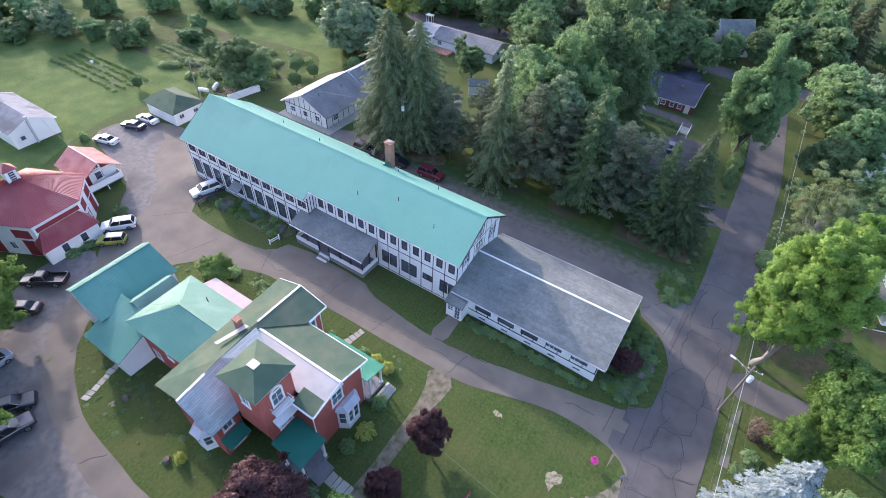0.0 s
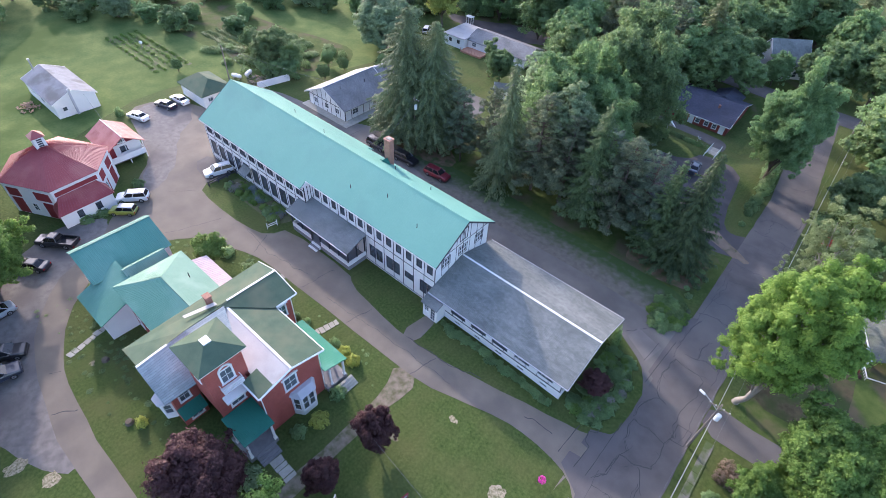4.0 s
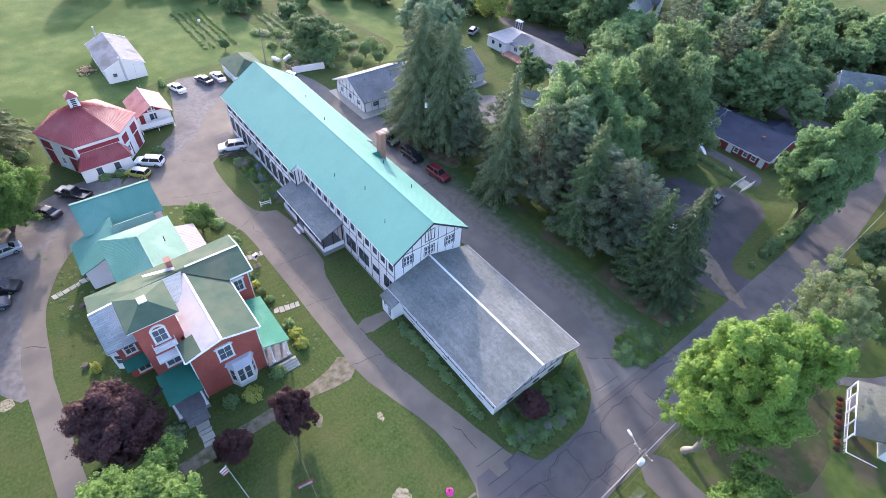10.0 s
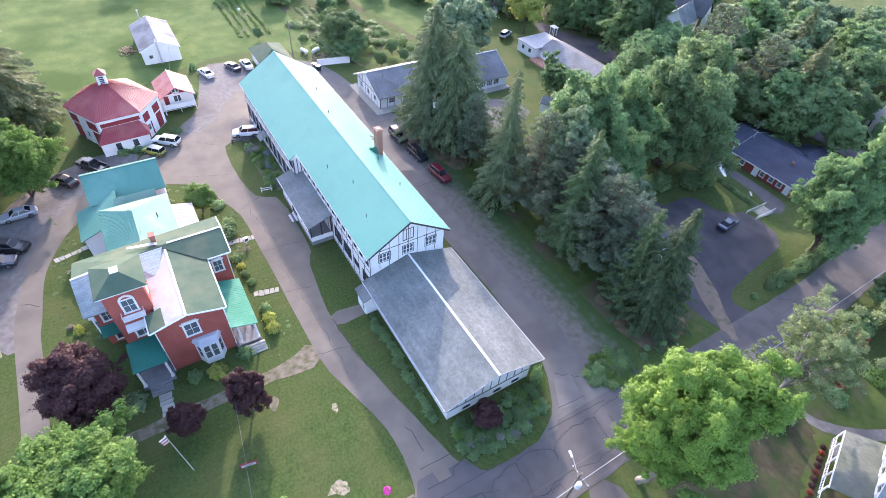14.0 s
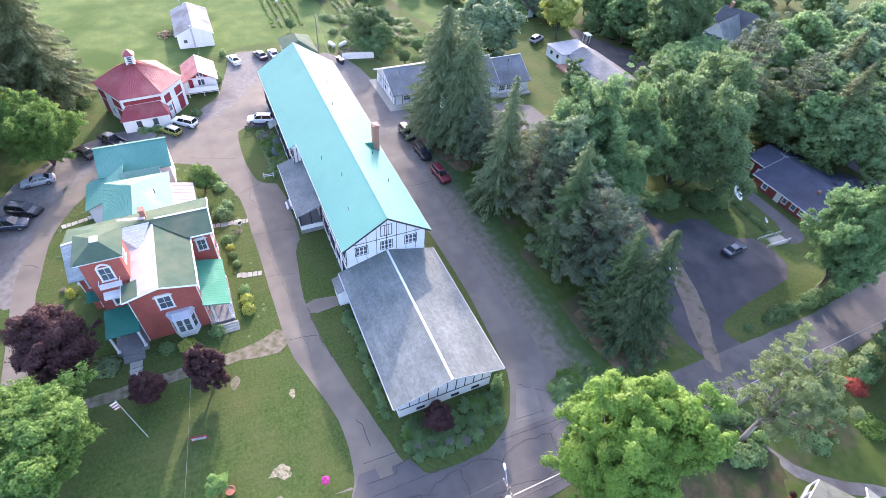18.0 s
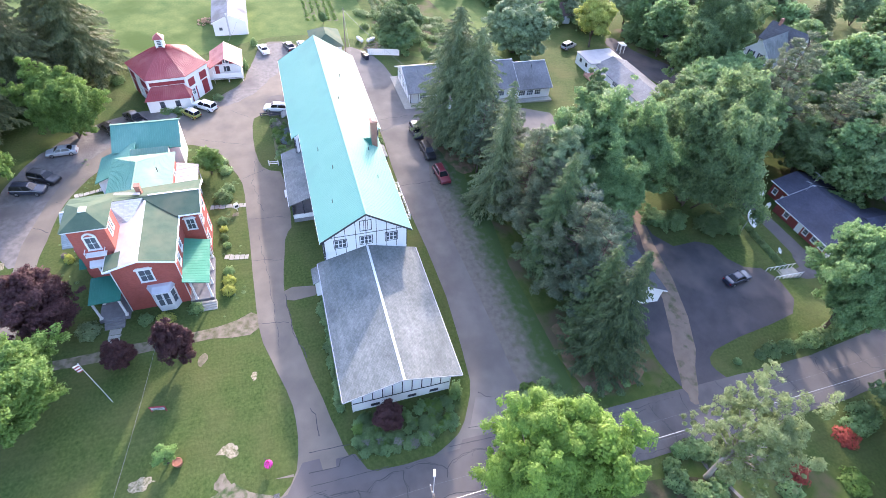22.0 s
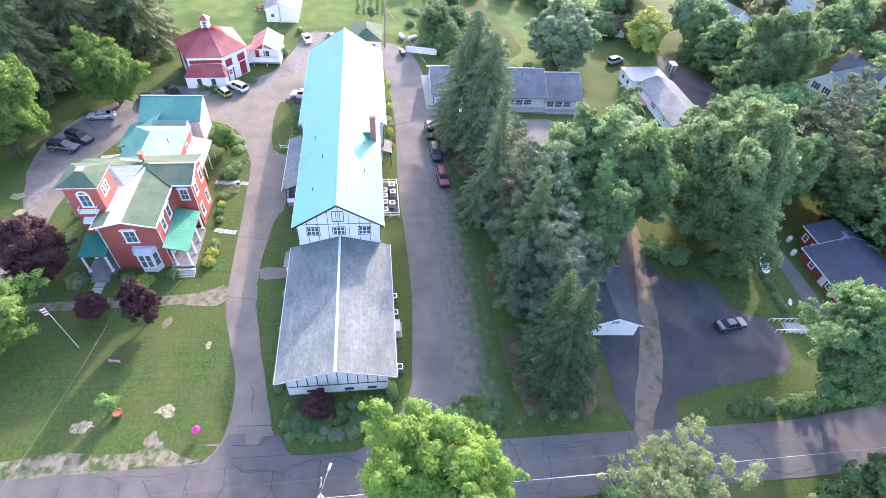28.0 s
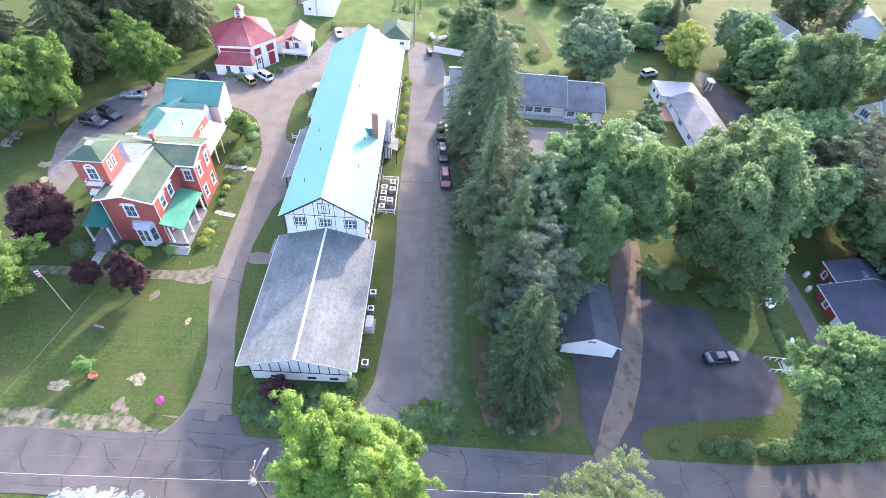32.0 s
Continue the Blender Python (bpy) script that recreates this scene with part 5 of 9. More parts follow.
plant("cedar_tree", T_SPRUCE[1], BARK, "dark upright conifer behind the yellow tree", "tree", -110, 121.5, 0, 0.75, 0.6)
plant("young_tree", broadleaf_meshes(rng, 2.9, 1.3, L_YOUNG, 6000, 0.1, 90, 0.15, lobes=8), BARK, "small round light green tree on the lawn", "tree", -0.6, 19.6)
for x, y, s in ((-88, 0.5, 1.2), (-79, -8, 1.2), (-70, -14, 1.15), (-97, -6, 1.1), (-61, -22, 1.15), (-90, -14, 1.1), (-84, -20, 1.15), (-54, -24, 1.1)):
    plant("spruce_tree", T_SPRUCE[0], BARK, "broad dark spruce with drooping boughs behind the barn lot", "tree", x, y, rng.random() * 360, s, group="spruces by the barn")
# woods to the north and west
far_spots = []
while len(far_spots) < 66:
    x, y = rng.uniform(-135, 45), rng.uniform(108, 215)
    if (x < -84 and y < 128) or (-84 <= x < -52 and y < 127) or math.dist((x, y), (-62, 145)) < 13 or math.dist((x, y), (-69, 158)) < 10 or (-80 < x < -66 and y < 160) or (x < -104 and 138 < y < 160) or (x > -34 and y < 134 and x < 16) or (abs(x - 9.6) < 6.5 and y < 142) or 140 < y < 152 or (x > 13 and y < 112) or (-34 < x < 2 and 140 < y < 172):
        continue
    if all(math.dist((x, y), q) > 7.5 for q in far_spots):
        far_spots.append((x, y))
for i, (x, y) in enumerate(far_spots):
    if i % 5 == 3:
        plant("spruce_tree", T_SPRUCE[1], BARK, "dark spruce in the far wood", "tree", x, y, rng.random() * 360, rng.uniform(0.7, 1.0), group="far wood")
    else:
        plant("broadleaf_tree", T_FAR[(0, 3, 1, 2)[i % 4]], BARK, "broad-leaved tree in the far wood", "tree", x, y, rng.random() * 360, rng.uniform(0.9, 1.35), group="far wood", sink=1.2)
for x, y, s, z in ((-24, 141, 0.85, 0.85),):
    plant("spruce_tree", T_SPRUCE[0], BARK, "tall olive-dark conifer beside the far house", "tree", x, y, rng.random() * 360, s, z, "far wood")
T_OLIVE = pine_meshes(rng, 24, 7.2, L_OLIVE, 19, 0.06, 0.42, 60, 0.6)
plant("pine_tree", T_OLIVE, BARK, "broad olive-green pine before the white gabled house", "tree", -40.9, 131.8, 30, 1.0, 1.04, "far wood")
plant("pine_tree", T_OLIVE, BARK, "broad olive-green pine beside the far houses", "tree", -32.5, 139.0, 140, 0.8, 0.8, "far wood")
T_SHRUB = [broadleaf_meshes(rng, 7.6, 4.4, m, 18000, 0.24, 420, 0.0, lobes=18, deep=1.25, full=0.85) for m in (L_ASH, L_BLUE, L_GREEN)]
for x, y, s, k in ((-153, 47.8, 1.1, 2), (-146.5, 55.4, 1.35, 1), (-140.5, 60.5, 0.9, 0), (-129.5, 61.8, 1.1, 2), (-121.6, 73.4, 0.85, 0), (-159, 56.5, 1.5, 0), (-165, 48, 1.6, 2), (-134, 68.5, 0.8, 0), (-126.5, 80, 0.7, 2), (-130, 91, 1.1, 0), (-127, 99.5, 1.2, 1), (-145, 82.4, 1.2, 2), (-138, 92, 1.1, 0), (-120, 102, 1.2, 2), (-112, 108.5, 1.3, 0), (-104, 113, 1.1, 2), (-152, 70, 1.3, 2), (-104.2, 121, 1.0, 1)):
    plant("shrub", T_SHRUB[k], BARK, "rounded leafy shrub grown to the ground in the meadow hedgerow", "shrub", x, y, rng.random() * 360, s, s * rng.uniform(0.8, 1.05), "meadow hedgerow", 1.3 * s)
for x, y, s, k in ((-90.4, 66.0, 1.0, 0), (-94.2, 64.6, 0.85, 2), (-97.2, 124, 0.8, 0), (-90.5, 131.6, 0.9, 2), (-88.0, 136.5, 1.0, 0), (-84.5, 133.6, 0.8, 0), (-86.9, 142.5, 1.2, 2), (-78.6, 137.4, 0.9, 0), (-73.4, 137.2, 0.7, 2), (-82, 146, 1.3, 0)):
    plant("shrub", T_SHRUB[k], BARK, "leafy shrub beside the guest buildings and bungalow drive", "shrub", x, y, rng.random() * 360, s, s * rng.uniform(0.8, 1.05), "bungalow shrubs", 1.3 * s)
for x, y, s, k in ((-19.0, 103.6, 0.75, 2), (-21.5, 97.4, 0.7, 2), (-18.4, 106.8, 0.6, 2), (-23.0, 94.6, 0.6, 0)):
    plant("shrub", T_SHRUB[k], BARK, "shaded shrub beneath the car park oak", "shrub", x, y, rng.random() * 360, s, s * 0.8, "oak undergrowth", 1.3 * s)
for x, y, s in ((-160, 30, 1.1), (-158, 72, 1.0), (-165, 90, 1.1), (-98, 122, 0.8), (-172, 58, 1.3), (-152, 100, 1.2), (-140, 104, 1.0), (-112, 118, 1.0), (-176, 40, 1.4), (-182, 70, 1.4)):
    plant("broadleaf_tree", T_FAR[2 if s > 0.8 else 0], BARK, "dark tree at the meadow's far side", "tree", x, y, rng.random() * 360, s, group="meadow trees", sink=1.6)


def bush_mesh(rng, r, h, material, leaves=700, leaf=0.22):
    d = unit(rng.normal(size=(leaves, 3)))
    d[:, 2] = np.abs(d[:, 2])
    lump = 1 + 0.2 * np.sin(d[:, 0] * 6 + 1) * np.sin(d[:, 1] * 6)
    c = d * (0.7 + 0.35 * rng.random(leaves))[:, None] * lump[:, None] * np.array([r, r, h])
    return leaves_mesh(c, unit(d + rng.normal(size=(leaves, 3)) * 0.45 + np.array([0, 0, 0.3])), unit(rng.normal(size=(leaves, 3))), leaf * (0.6 + 0.8 * rng.random(leaves)), leaf * 1.3 * (0.6 + 0.8 * rng.random(leaves)), "bush", material)


BUSH = {k: [bush_mesh(rng, 1, 1, m, n, lf) for _ in range(2)] for k, m, n, lf in (("pale", L_PALE, 700, 0.13), ("green", L_GREEN, 900, 0.16), ("dark", L_DARK, 900, 0.15), ("blue", L_BLUE, 900, 0.16), ("yellow", L_YELLOW, 900, 0.15), ("red", L_RED, 900, 0.15), ("silver", L_SILVER, 700, 0.13), ("lime", L_LIME, 900, 0.14), ("scarlet", L_SCARLET, 900, 0.13), ("dry", L_DRY, 800, 0.11))}


def bush(x, y, r, h, kind="green", label="rounded green bush", category="bush", group=""):
    ob = new("bush", BUSH[kind][int(rng.integers(2))])
    ob.matrix_basis = pose(x, y, gz(x, y), 0, 0, rng.random() * 360) @ Matrix.Diagonal((r, r, h, 1))
    return tagged(ob, label, category, group)


def thicket(name, spots, kinds, label, category):
    """Many small plants that nobody could count, as one mesh: spots of x, y, radius, height."""
    co = []
    for i, (x, y, r, h) in enumerate(spots):
        me = BUSH[kinds[i % len(kinds)]][i % 2]
        v = np.empty(len(me.vertices) * 3)
        me.vertices.foreach_get("co", v)
        a = rng.random() * 6.28
        v = v.reshape(-1, 3) * (r, r, h) @ np.array([[math.cos(a), math.sin(a), 0], [-math.sin(a), math.cos(a), 0], [0, 0, 1]])
        co.append((v + (x, y, gz(x, y))).reshape(-1, 3, 3)[::2])
    v = np.concatenate(co)
    me = bpy.data.meshes.new(name)
    me.from_pydata(v.reshape(-1, 3).tolist(), [], np.arange(len(v) * 3).reshape(-1, 3).tolist())
    me.materials.append(BUSH[kinds[0]][0].materials[0])
    return tagged(new(name, me), label, category, kind="stuff")


# foundation bushes round the house and along the wing
for x, y, r, h, k in ((-20.2, 16.0, 0.9, 0.9, "dark"), (-19.6, 18.4, 1.1, 1.1, "yellow"), (-20.6, 22.0, 1.0, 1.0, "dark"), (-22.6, 26.1, 0.9, 1.2, "yellow"), (-24.4, 26.2, 0.9, 1.1, "yellow"), (-26.2, 26.2, 0.8, 1.0, "green"), (-19.8, 9.6, 1.4, 1.5, "blue"), (-31.5, 26.0, 0.6, 0.8, "green"), (-33.4, 25.6, 0.6, 0.8, "green"), (-35.2, 25.6, 0.6, 0.7, "yellow"), (-37, 25.4, 0.8, 0.9, "dark"), (-42.6, 25.6, 1.5, 1.6, "dark"), (-44.6, 26.4, 1.1, 1.2, "dark"), (-33.4, 5.3, 0.6, 1.3, "yellow"), (-41.0, 10.2, 1.0, 1.2, "dark"), (-52.5, 25.0, 1.5, 0.9, "dark"), (-50.0, 26.0, 1.2, 0.8, "dark")):
    bush(x, y, r, h, k, "leafy bush at the brick house's foot")
plant("lilac_tree", broadleaf_meshes(rng, 5.6, 3.0, L_LIME, 16000, 0.14, 300, 0.03, lobes=10), BARK, "dense leafy shrub tree at the drive's bend", "tree", -49.8, 23.8)
for k in range(26):
    bush(-18.4 + k * 0.66, 38.0 + rng.normal() * 0.18, rng.uniform(0.45, 0.8), rng.uniform(0.35, 0.65), "dark" if k % 3 else "green", "small clipped bush along the low wing", group="bushes along the wing")
for k in range(70):
    x, y = rng.uniform(-64, -50), rng.uniform(34.9, 37.6)
    bush(x, y, rng.uniform(0.3, 0.95), rng.uniform(0.35, 1.0), ("green", "lime", "lime", "green", "silver", "pale", "lime")[k % 7], "overgrown perennial in the planting bed", "plant", "planting bed")
for k in range(18):
    bush(-75 + k * 1.5, 53.2 + rng.normal() * 0.2, 0.7, rng.uniform(0.6, 1.1), ("green", "yellow", "dark")[k % 3], "leafy plant along the building's lane side", "plant", "lane side bed")
for k in range(120):
    a, b = rng.random(), rng.random()
    bush(-0.2 + a * (4.6 - 1.4 * abs(b - 0.5)), 39.0 + b * 11.4, rng.uniform(0.3, 0.85), rng.uniform(0.25, 0.75), ("dark", "green", "lime", "dark", "green", "green", "dark")[k % 7], "low mixed plant in the corner bed", "plant", "corner bed")
for k in range(30):
    a, q = k * 2.4, math.sqrt((k + 0.5) / 30)
    bush(3.1 + 2.4 * q * math.cos(a), 60.9 + 3.3 * q * math.sin(a), rng.uniform(0.55, 1.05), rng.uniform(0.5, 1.0), ("green", "lime", "green", "dark")[k % 4], "broad leafy plant where the lane meets the street", "bush", "lane corner")
for k in range(10):
    bush(15.6 + 2.6 * math.cos(k * 2.4), 75.0 + 3.0 * math.sin(k * 2.4), rng.uniform(0.9, 1.6), rng.uniform(0.9, 1.9), ("dark", "green")[k % 2], "shaded shrub under the thin street tree", "shrub", "street tree undergrowth")
for x, y in ((2.8, 40.0), (3.5, 43.5), (3.0, 41.6), (4.2, 45.2), (3.9, 47.0)):
    bush(x, y, 0.6, 0.6, "pale", "pale flowering plant in the corner bed", "plant", "corner bed")
for x, y, r, h in ((-0.2, 51.3, 0.75, 3.2),):
    bush(x, y, r, h, "dark", "narrow upright dark evergreen at the gable corner", "shrub")
for y, r, h in ((90.4, 0.55, 0.7), (94.4, 0.8, 1.1), (96.6, 1.25, 1.5), (99.3, 1.15, 1.4), (101.5, 0.7, 1.0), (103.4, 1.35, 1.6), (105.7, 1.45, 1.7), (108.1, 1.3, 1.6), (110.4, 1.5, 1.7), (113.0, 1.4, 1.6), (115.6, 1.3, 1.5)):
    bush(4.3 + bend(y) + rng.normal() * 0.12, y, r, h, "dark", "rounded dark evergreen in the street hedge", "hedge bush", "street hedge")
for k in range(6):
    bush(4.2 + rng.normal() * 0.5, 66.5 + k * 1.3, rng.uniform(0.4, 0.8), rng.uniform(0.3, 0.7), ("green", "dark")[k % 2], "weedy bush on the street bank", "bush", "street bank")
for k in range(14):
    bush(-23 + k * 1.05, 112.6 - k * 0.12, 0.8, 0.8, "green", "low green hedge beside the ranch walk", "hedge bush", "ranch hedge")
for x, y, r, h in ((-74.5, 24.9, 1.0, 1.0), (-71.4, 15.5, 1.2, 0.9), (-71.2, 17.6, 1.1, 0.8), (-86.6, 30.6, 0.7, 2.2), (-98.5, 33.0, 0.8, 1.5), (-84.8, 5.5, 1.4, 1.6), (-90, 12, 1.6, 1.8)):
    bush(x, y, r, h, "dark", "dark shrub against the barn wall", "shrub")
thicket("meadow_thicket", [(rng.uniform(-114, -90), rng.uniform(60, 84), rng.uniform(0.8, 1.9), rng.uniform(0.7, 1.7)) for _ in range(44)], ("green", "blue"), "wild bushes in the overgrown meadow edge", "bushes")
for k in range(14):
    bush(rng.uniform(14.5, 30), rng.uniform(35, 42), rng.uniform(0.7, 1.6), rng.uniform(0.6, 1.5), ("green", "dark", "blue")[k % 3], "wild bush beside the street trees", "bush", "street side thicket")
for x, y, r, h, k, lab in ((18.6, 86.8, 1.6, 1.3, "scarlet", "low spreading shrub with red leaves on the lawn"), (17.0, 96.6, 1.5, 1.2, "scarlet", "red-leaved shrub beside a dark evergreen"), (15.4, 101.2, 1.9, 2.2, "dark", "broad dark evergreen shrub beside the street"), (16.2, 98.9, 1.5, 1.8, "dark", "broad dark evergreen shrub beside the street"), (20.4, 84.4, 1.4, 1.3, "dark", "dark rounded shrub behind the red one"), (21.6, 93.0, 1.7, 1.3, "lime", "light green rounded shrub on the lawn")):
    bush(x, y, r, h, k, lab, "shrub")
for x, y, r in ((17.2, 44.6, 1.1), (18.0, 43.8, 1.3), (17.0, 43.2, 0.9)):
    bush(x, y, r, 1.4, "dry", "thin shrub with dull brown leaves beside the drive", "shrub", "brown shrubs")
for k in range(9):
    bush(23.3 + 0.31 * k, 76.2 - 0.95 * k, 0.38, 0.45, "scarlet" if k % 3 == 1 else "red", "red flowering plant before the porch", "plant", "porch bed")
weeds = []
for x0, x1, y0, y1, n in ((-58, -20, 3.0, 7.5, 70), (-57, -40, 6.5, 10.5, 50), (-58, -52, 10, 24, 30), (-48, -18, 25, 28.4, 30)):
    weeds += [(rng.uniform(x0, x1), rng.uniform(y0, y1), rng.uniform(0.12, 0.4), rng.uniform(0.03, 0.1)) for _ in range(n)]
thicket("lawn_weeds", weeds, ("green", "lime"), "low weeds and tufts scattered through the lawn", "weeds")
# vegetable garden and hay rows
for i in range(5):
    sheet("garden_bed", [(-136 + 1.2 * i, 46.5 + i * 1.75), (-111 + 0.4 * i, 46.5 + i * 1.75), (-111 + 0.4 * i, 47.6 + i * 1.75), (-136 + 1.2 * i, 47.6 + i * 1.75)], 0.03, SOIL, "tilled soil row of the vegetable garden", "garden bed")
    thicket("crop_row", [(-135 + k * 0.62 + rng.normal() * 0.2, 47 + i * 1.75 + rng.normal() * 0.15, rng.uniform(0.3, 0.6), rng.uniform(0.25, 0.6)) for k in range(40) if rng.random() > 0.15], ("lime", "lime"), "weedy green crop row of the vegetable garden", "crops")
thicket("low_crop", [(-123.5 + k * 0.9, 65.5 + i * 2.0 + rng.normal() * 0.15, rng.uniform(0.5, 0.9), rng.uniform(0.3, 0.55)) for i in range(5) for k in range(15)], ("green", "lime"), "low bushy crop rows at the meadow's edge", "crops")


# ---- buildings ----
def settle(t, x, y, z=None):
    """Sets a thing's origin at its base, with its parts where they are."""
    z = gz(x, y) if z is None else z
    t.matrix_basis = Matrix.Translation((x, y, z))
    for o in t.children:
        o.matrix_parent_inverse = Matrix.Translation((-x, -y, -z))


def brick_mat(name, c1, c2, mortar, w=0.22, h=0.075):
    m = mat(name, c1, c2, 0.85, 0.6, c3=[v * 0.8 for v in c1], c3scale=0.3, c3cut=(0.5, 0.75))
    n, l = m.node_tree.nodes, m.node_tree.links
    b = n["Principled BSDF"]
    src = b.inputs["Base Color"].links[0].from_socket
    geo = [q for q in n if q.type == "NEW_GEOMETRY"][0]
    sep, add, comb = n.new("ShaderNodeSeparateXYZ"), n.new("ShaderNodeMath"), n.new("ShaderNodeCombineXYZ")
    l.new(geo.outputs["Position"], sep.inputs[0])
    l.new(sep.outputs[0], add.inputs[0])
    l.new(sep.outputs[1], add.inputs[1])
    l.new(add.outputs[0], comb.inputs[0])
    l.new(sep.outputs[2], comb.inputs[1])
    br = n.new("ShaderNodeTexBrick")
    br.inputs["Scale"].default_value, br.inputs["Brick Width"].default_value, br.inputs["Row Height"].default_value, br.inputs["Mortar Size"].default_value = 1.0, w, h, 0.008
    br.inputs["Color1"].default_value, br.inputs["Color2"].default_value, br.inputs["Mortar"].default_value = (1.12, 1.1, 1.1, 1), (0.85, 0.85, 0.85, 1), mortar
    l.new(comb.outputs[0], br.inputs["Vector"])
    mul = n.new("ShaderNodeMix")
    mul.data_type, mul.blend_type = "RGBA", "MULTIPLY"
    mul.inputs[0].default_value = 1
    l.new(src, mul.inputs[6])
    l.new(br.outputs[0], mul.inputs[7])
    l.new(mul.outputs[2], b.inputs["Base Color"])
    bp = n.new("ShaderNodeBump")
    bp.inputs["Strength"].default_value, bp.inputs["Distance"].default_value, bp.invert = 0.4, 0.01, True
    l.new(br.outputs[1], bp.inputs["Height"])
    l.new(bp.outputs[0], b.inputs["Normal"])
    return m


RED_BRICK = brick_mat("painted_red_brick", (0.34, 0.078, 0.058), (0.40, 0.108, 0.082), (1.0, 0.95, 0.92, 1))
CHIMNEY_BRICK = brick_mat("chimney_brick", (0.27, 0.12, 0.085), (0.34, 0.17, 0.12), (1.3, 1.4, 1.5, 1))
RANCH_BRICK = brick_mat("dark_red_brick", (0.20, 0.04, 0.033), (0.26, 0.06, 0.05), (1.1, 1.1, 1.1, 1))

# the long lodge
lodge = thing("lodge", "long white half-timbered lodge with teal metal roof", "building")
RZ = lambda y: 12.2 - 0.64 * abs(y - 45.0)
XB, XS, XF = -73.75, -46.4, -20.8
for a, b, w in ((XB, XS, 7.35), (XS + 0.002, XF, 6.15)):
    for s in (-1, 1):
        e = 45 + s * w
        part("roof", G().ribbed((a, e, RZ(e)), (b, e, RZ(e)), (b, 45, 12.2), (a, 45, 12.2), 0.32, 0.012, 0.12), TEAL, lodge, "teal standing-seam metal roof")
part("ridge_cap", G().hexa([(XB - 0.02, 44.78, 12.10), (XF + 0.02, 44.78, 12.10), (XF + 0.02, 45.22, 12.10), (XB - 0.02, 45.22, 12.10)], [(XB - 0.02, 44.97, 12.27), (XF + 0.02, 44.97, 12.27), (XF + 0.02, 45.03, 12.27), (XB - 0.02, 45.03, 12.27)]), TEAL, lodge)
for x, w in ((XF + 0.01, 6.15), (XB - 0.05, 7.35)):
    for s in (-1, 1):
        e = 45 + s * w
        g = G().hexa([(x, e, RZ(e) - 0.26), (x + 0.04, e, RZ(e) - 0.26), (x + 0.04, 45, 11.94), (x, 45, 11.94)], [(x, e, RZ(e) + 0.03), (x + 0.04, e, RZ(e) + 0.03), (x + 0.04, 45, 12.23), (x, 45, 12.23)])
        part("bargeboard", g, TIMBER, lodge)
for a, b, w in ((XB, XS, 7.35), (XS + 0.002, XF, 6.15)):
    for s in (-1, 1):
        e = 45 + s * w
        part("fascia", G().box(a, b, min(e, e + s * 0.04), max(e, e + s * 0.04), RZ(e) - 0.24, RZ(e) - 0.03), WHITE_TRIM, lodge)
# walls with their windows
lg = G()
LW = []
up = [(1.05 + i * 1.88, 1.85 + i * 1.88, 5.85, 7.45) for i in range(13)]
lo = [(12.6 + i * 3.4 + k, 13.7 + i * 3.4 + k, 1.5, 3.6) for i, k in ((0, 0), (0, 1.35), (1, 0), (1, 1.35), (3, -0.4), (3, 0.95))] + [(19.6, 20.3, 2.2, 3.2), (20.45, 21.15, 2.2, 3.2)]
wall(lg, (-46.2, 39.4), 0, [(0, -0.3), (24.8, -0.3), (24.8, RZ(39.4) - 0.13), (0, RZ(39.4) - 0.13)], up + lo)
LW += [((-46.2, 39.4), 0, h, (0, 1)) for h in up + lo]
rear_lo = [(0.85 + i * 2.45, 2.35 + i * 2.45, 1.2, 3.9) for i in range(11)]
rear_up = [(0.85 + i * 2.45 + k, 1.45 + i * 2.45 + k, 5.5, 6.5) for i in range(11) for k in (0, 0.85)]
wall(lg, (-73.4, 38.1), 0, [(0, -0.3), (27.2, -0.3), (27.2, RZ(38.1) - 0.13), (0, RZ(38.1) - 0.13)], rear_lo + rear_up)
LW += [((-73.4, 38.1), 0, h, (1, 1)) for h in rear_lo] + [((-73.4, 38.1), 0, h, (0, 1)) for h in rear_up]
gw = [(1.3, 3.0, 6.2, 7.75), (4.75, 6.45, 6.25, 7.75), (8.2, 9.9, 6.2, 7.75), (4.85, 6.35, 8.75, 10.55)]
wall(lg, (-21.4, 39.4), 90, [(0, -0.3), (11.2, -0.3), (11.2, RZ(50.6) - 0.13), (5.6, 12.07), (0, RZ(39.4) - 0.13)], gw)
LW += [((-21.4, 39.4), 90, h, (1, 1) if h[2] < 8 else (1, 0)) for h in gw]
ru = [(1.2 + i * 2.05, 2.2 + i * 2.05, 5.9, 7.4) for i in range(12)]
rl = [(1.2 + i * 2.05, 2.2 + i * 2.05, 1.6, 3.4) for i in range(12)]
wall(lg, (-21.4, 50.6), 180, [(0, -0.3), (24.8, -0.3), (24.8, RZ(50.6) - 0.13), (0, RZ(50.6) - 0.13)], ru + rl)
LW += [((-21.4, 50.6), 180, h, (0, 1)) for h in ru + rl]
rr = [(1.0 + i * 2.6, 2.3 + i * 2.6, z, z + 1.6) for i in range(10) for z in (1.6, 4.9)]
wall(lg, (-46.2, 51.9), 180, [(0, -0.3), (27.2, -0.3), (27.2, RZ(51.9) - 0.13), (0, RZ(51.9) - 0.13)], rr)
LW += [((-46.2, 51.9), 180, h, (0, 1)) for h in rr]
wall(lg, (-73.4, 51.9), 270, [(0, -0.3), (13.8, -0.3), (13.8, RZ(51.9) - 0.13), (6.9, 12.07), (0, RZ(51.9) - 0.13)])
wall(lg, (-46.2, 38.1), 90, [(0, -0.3), (1.3, -0.3), (1.3, RZ(39.4) - 0.13), (0, RZ(38.1) - 0.13)])
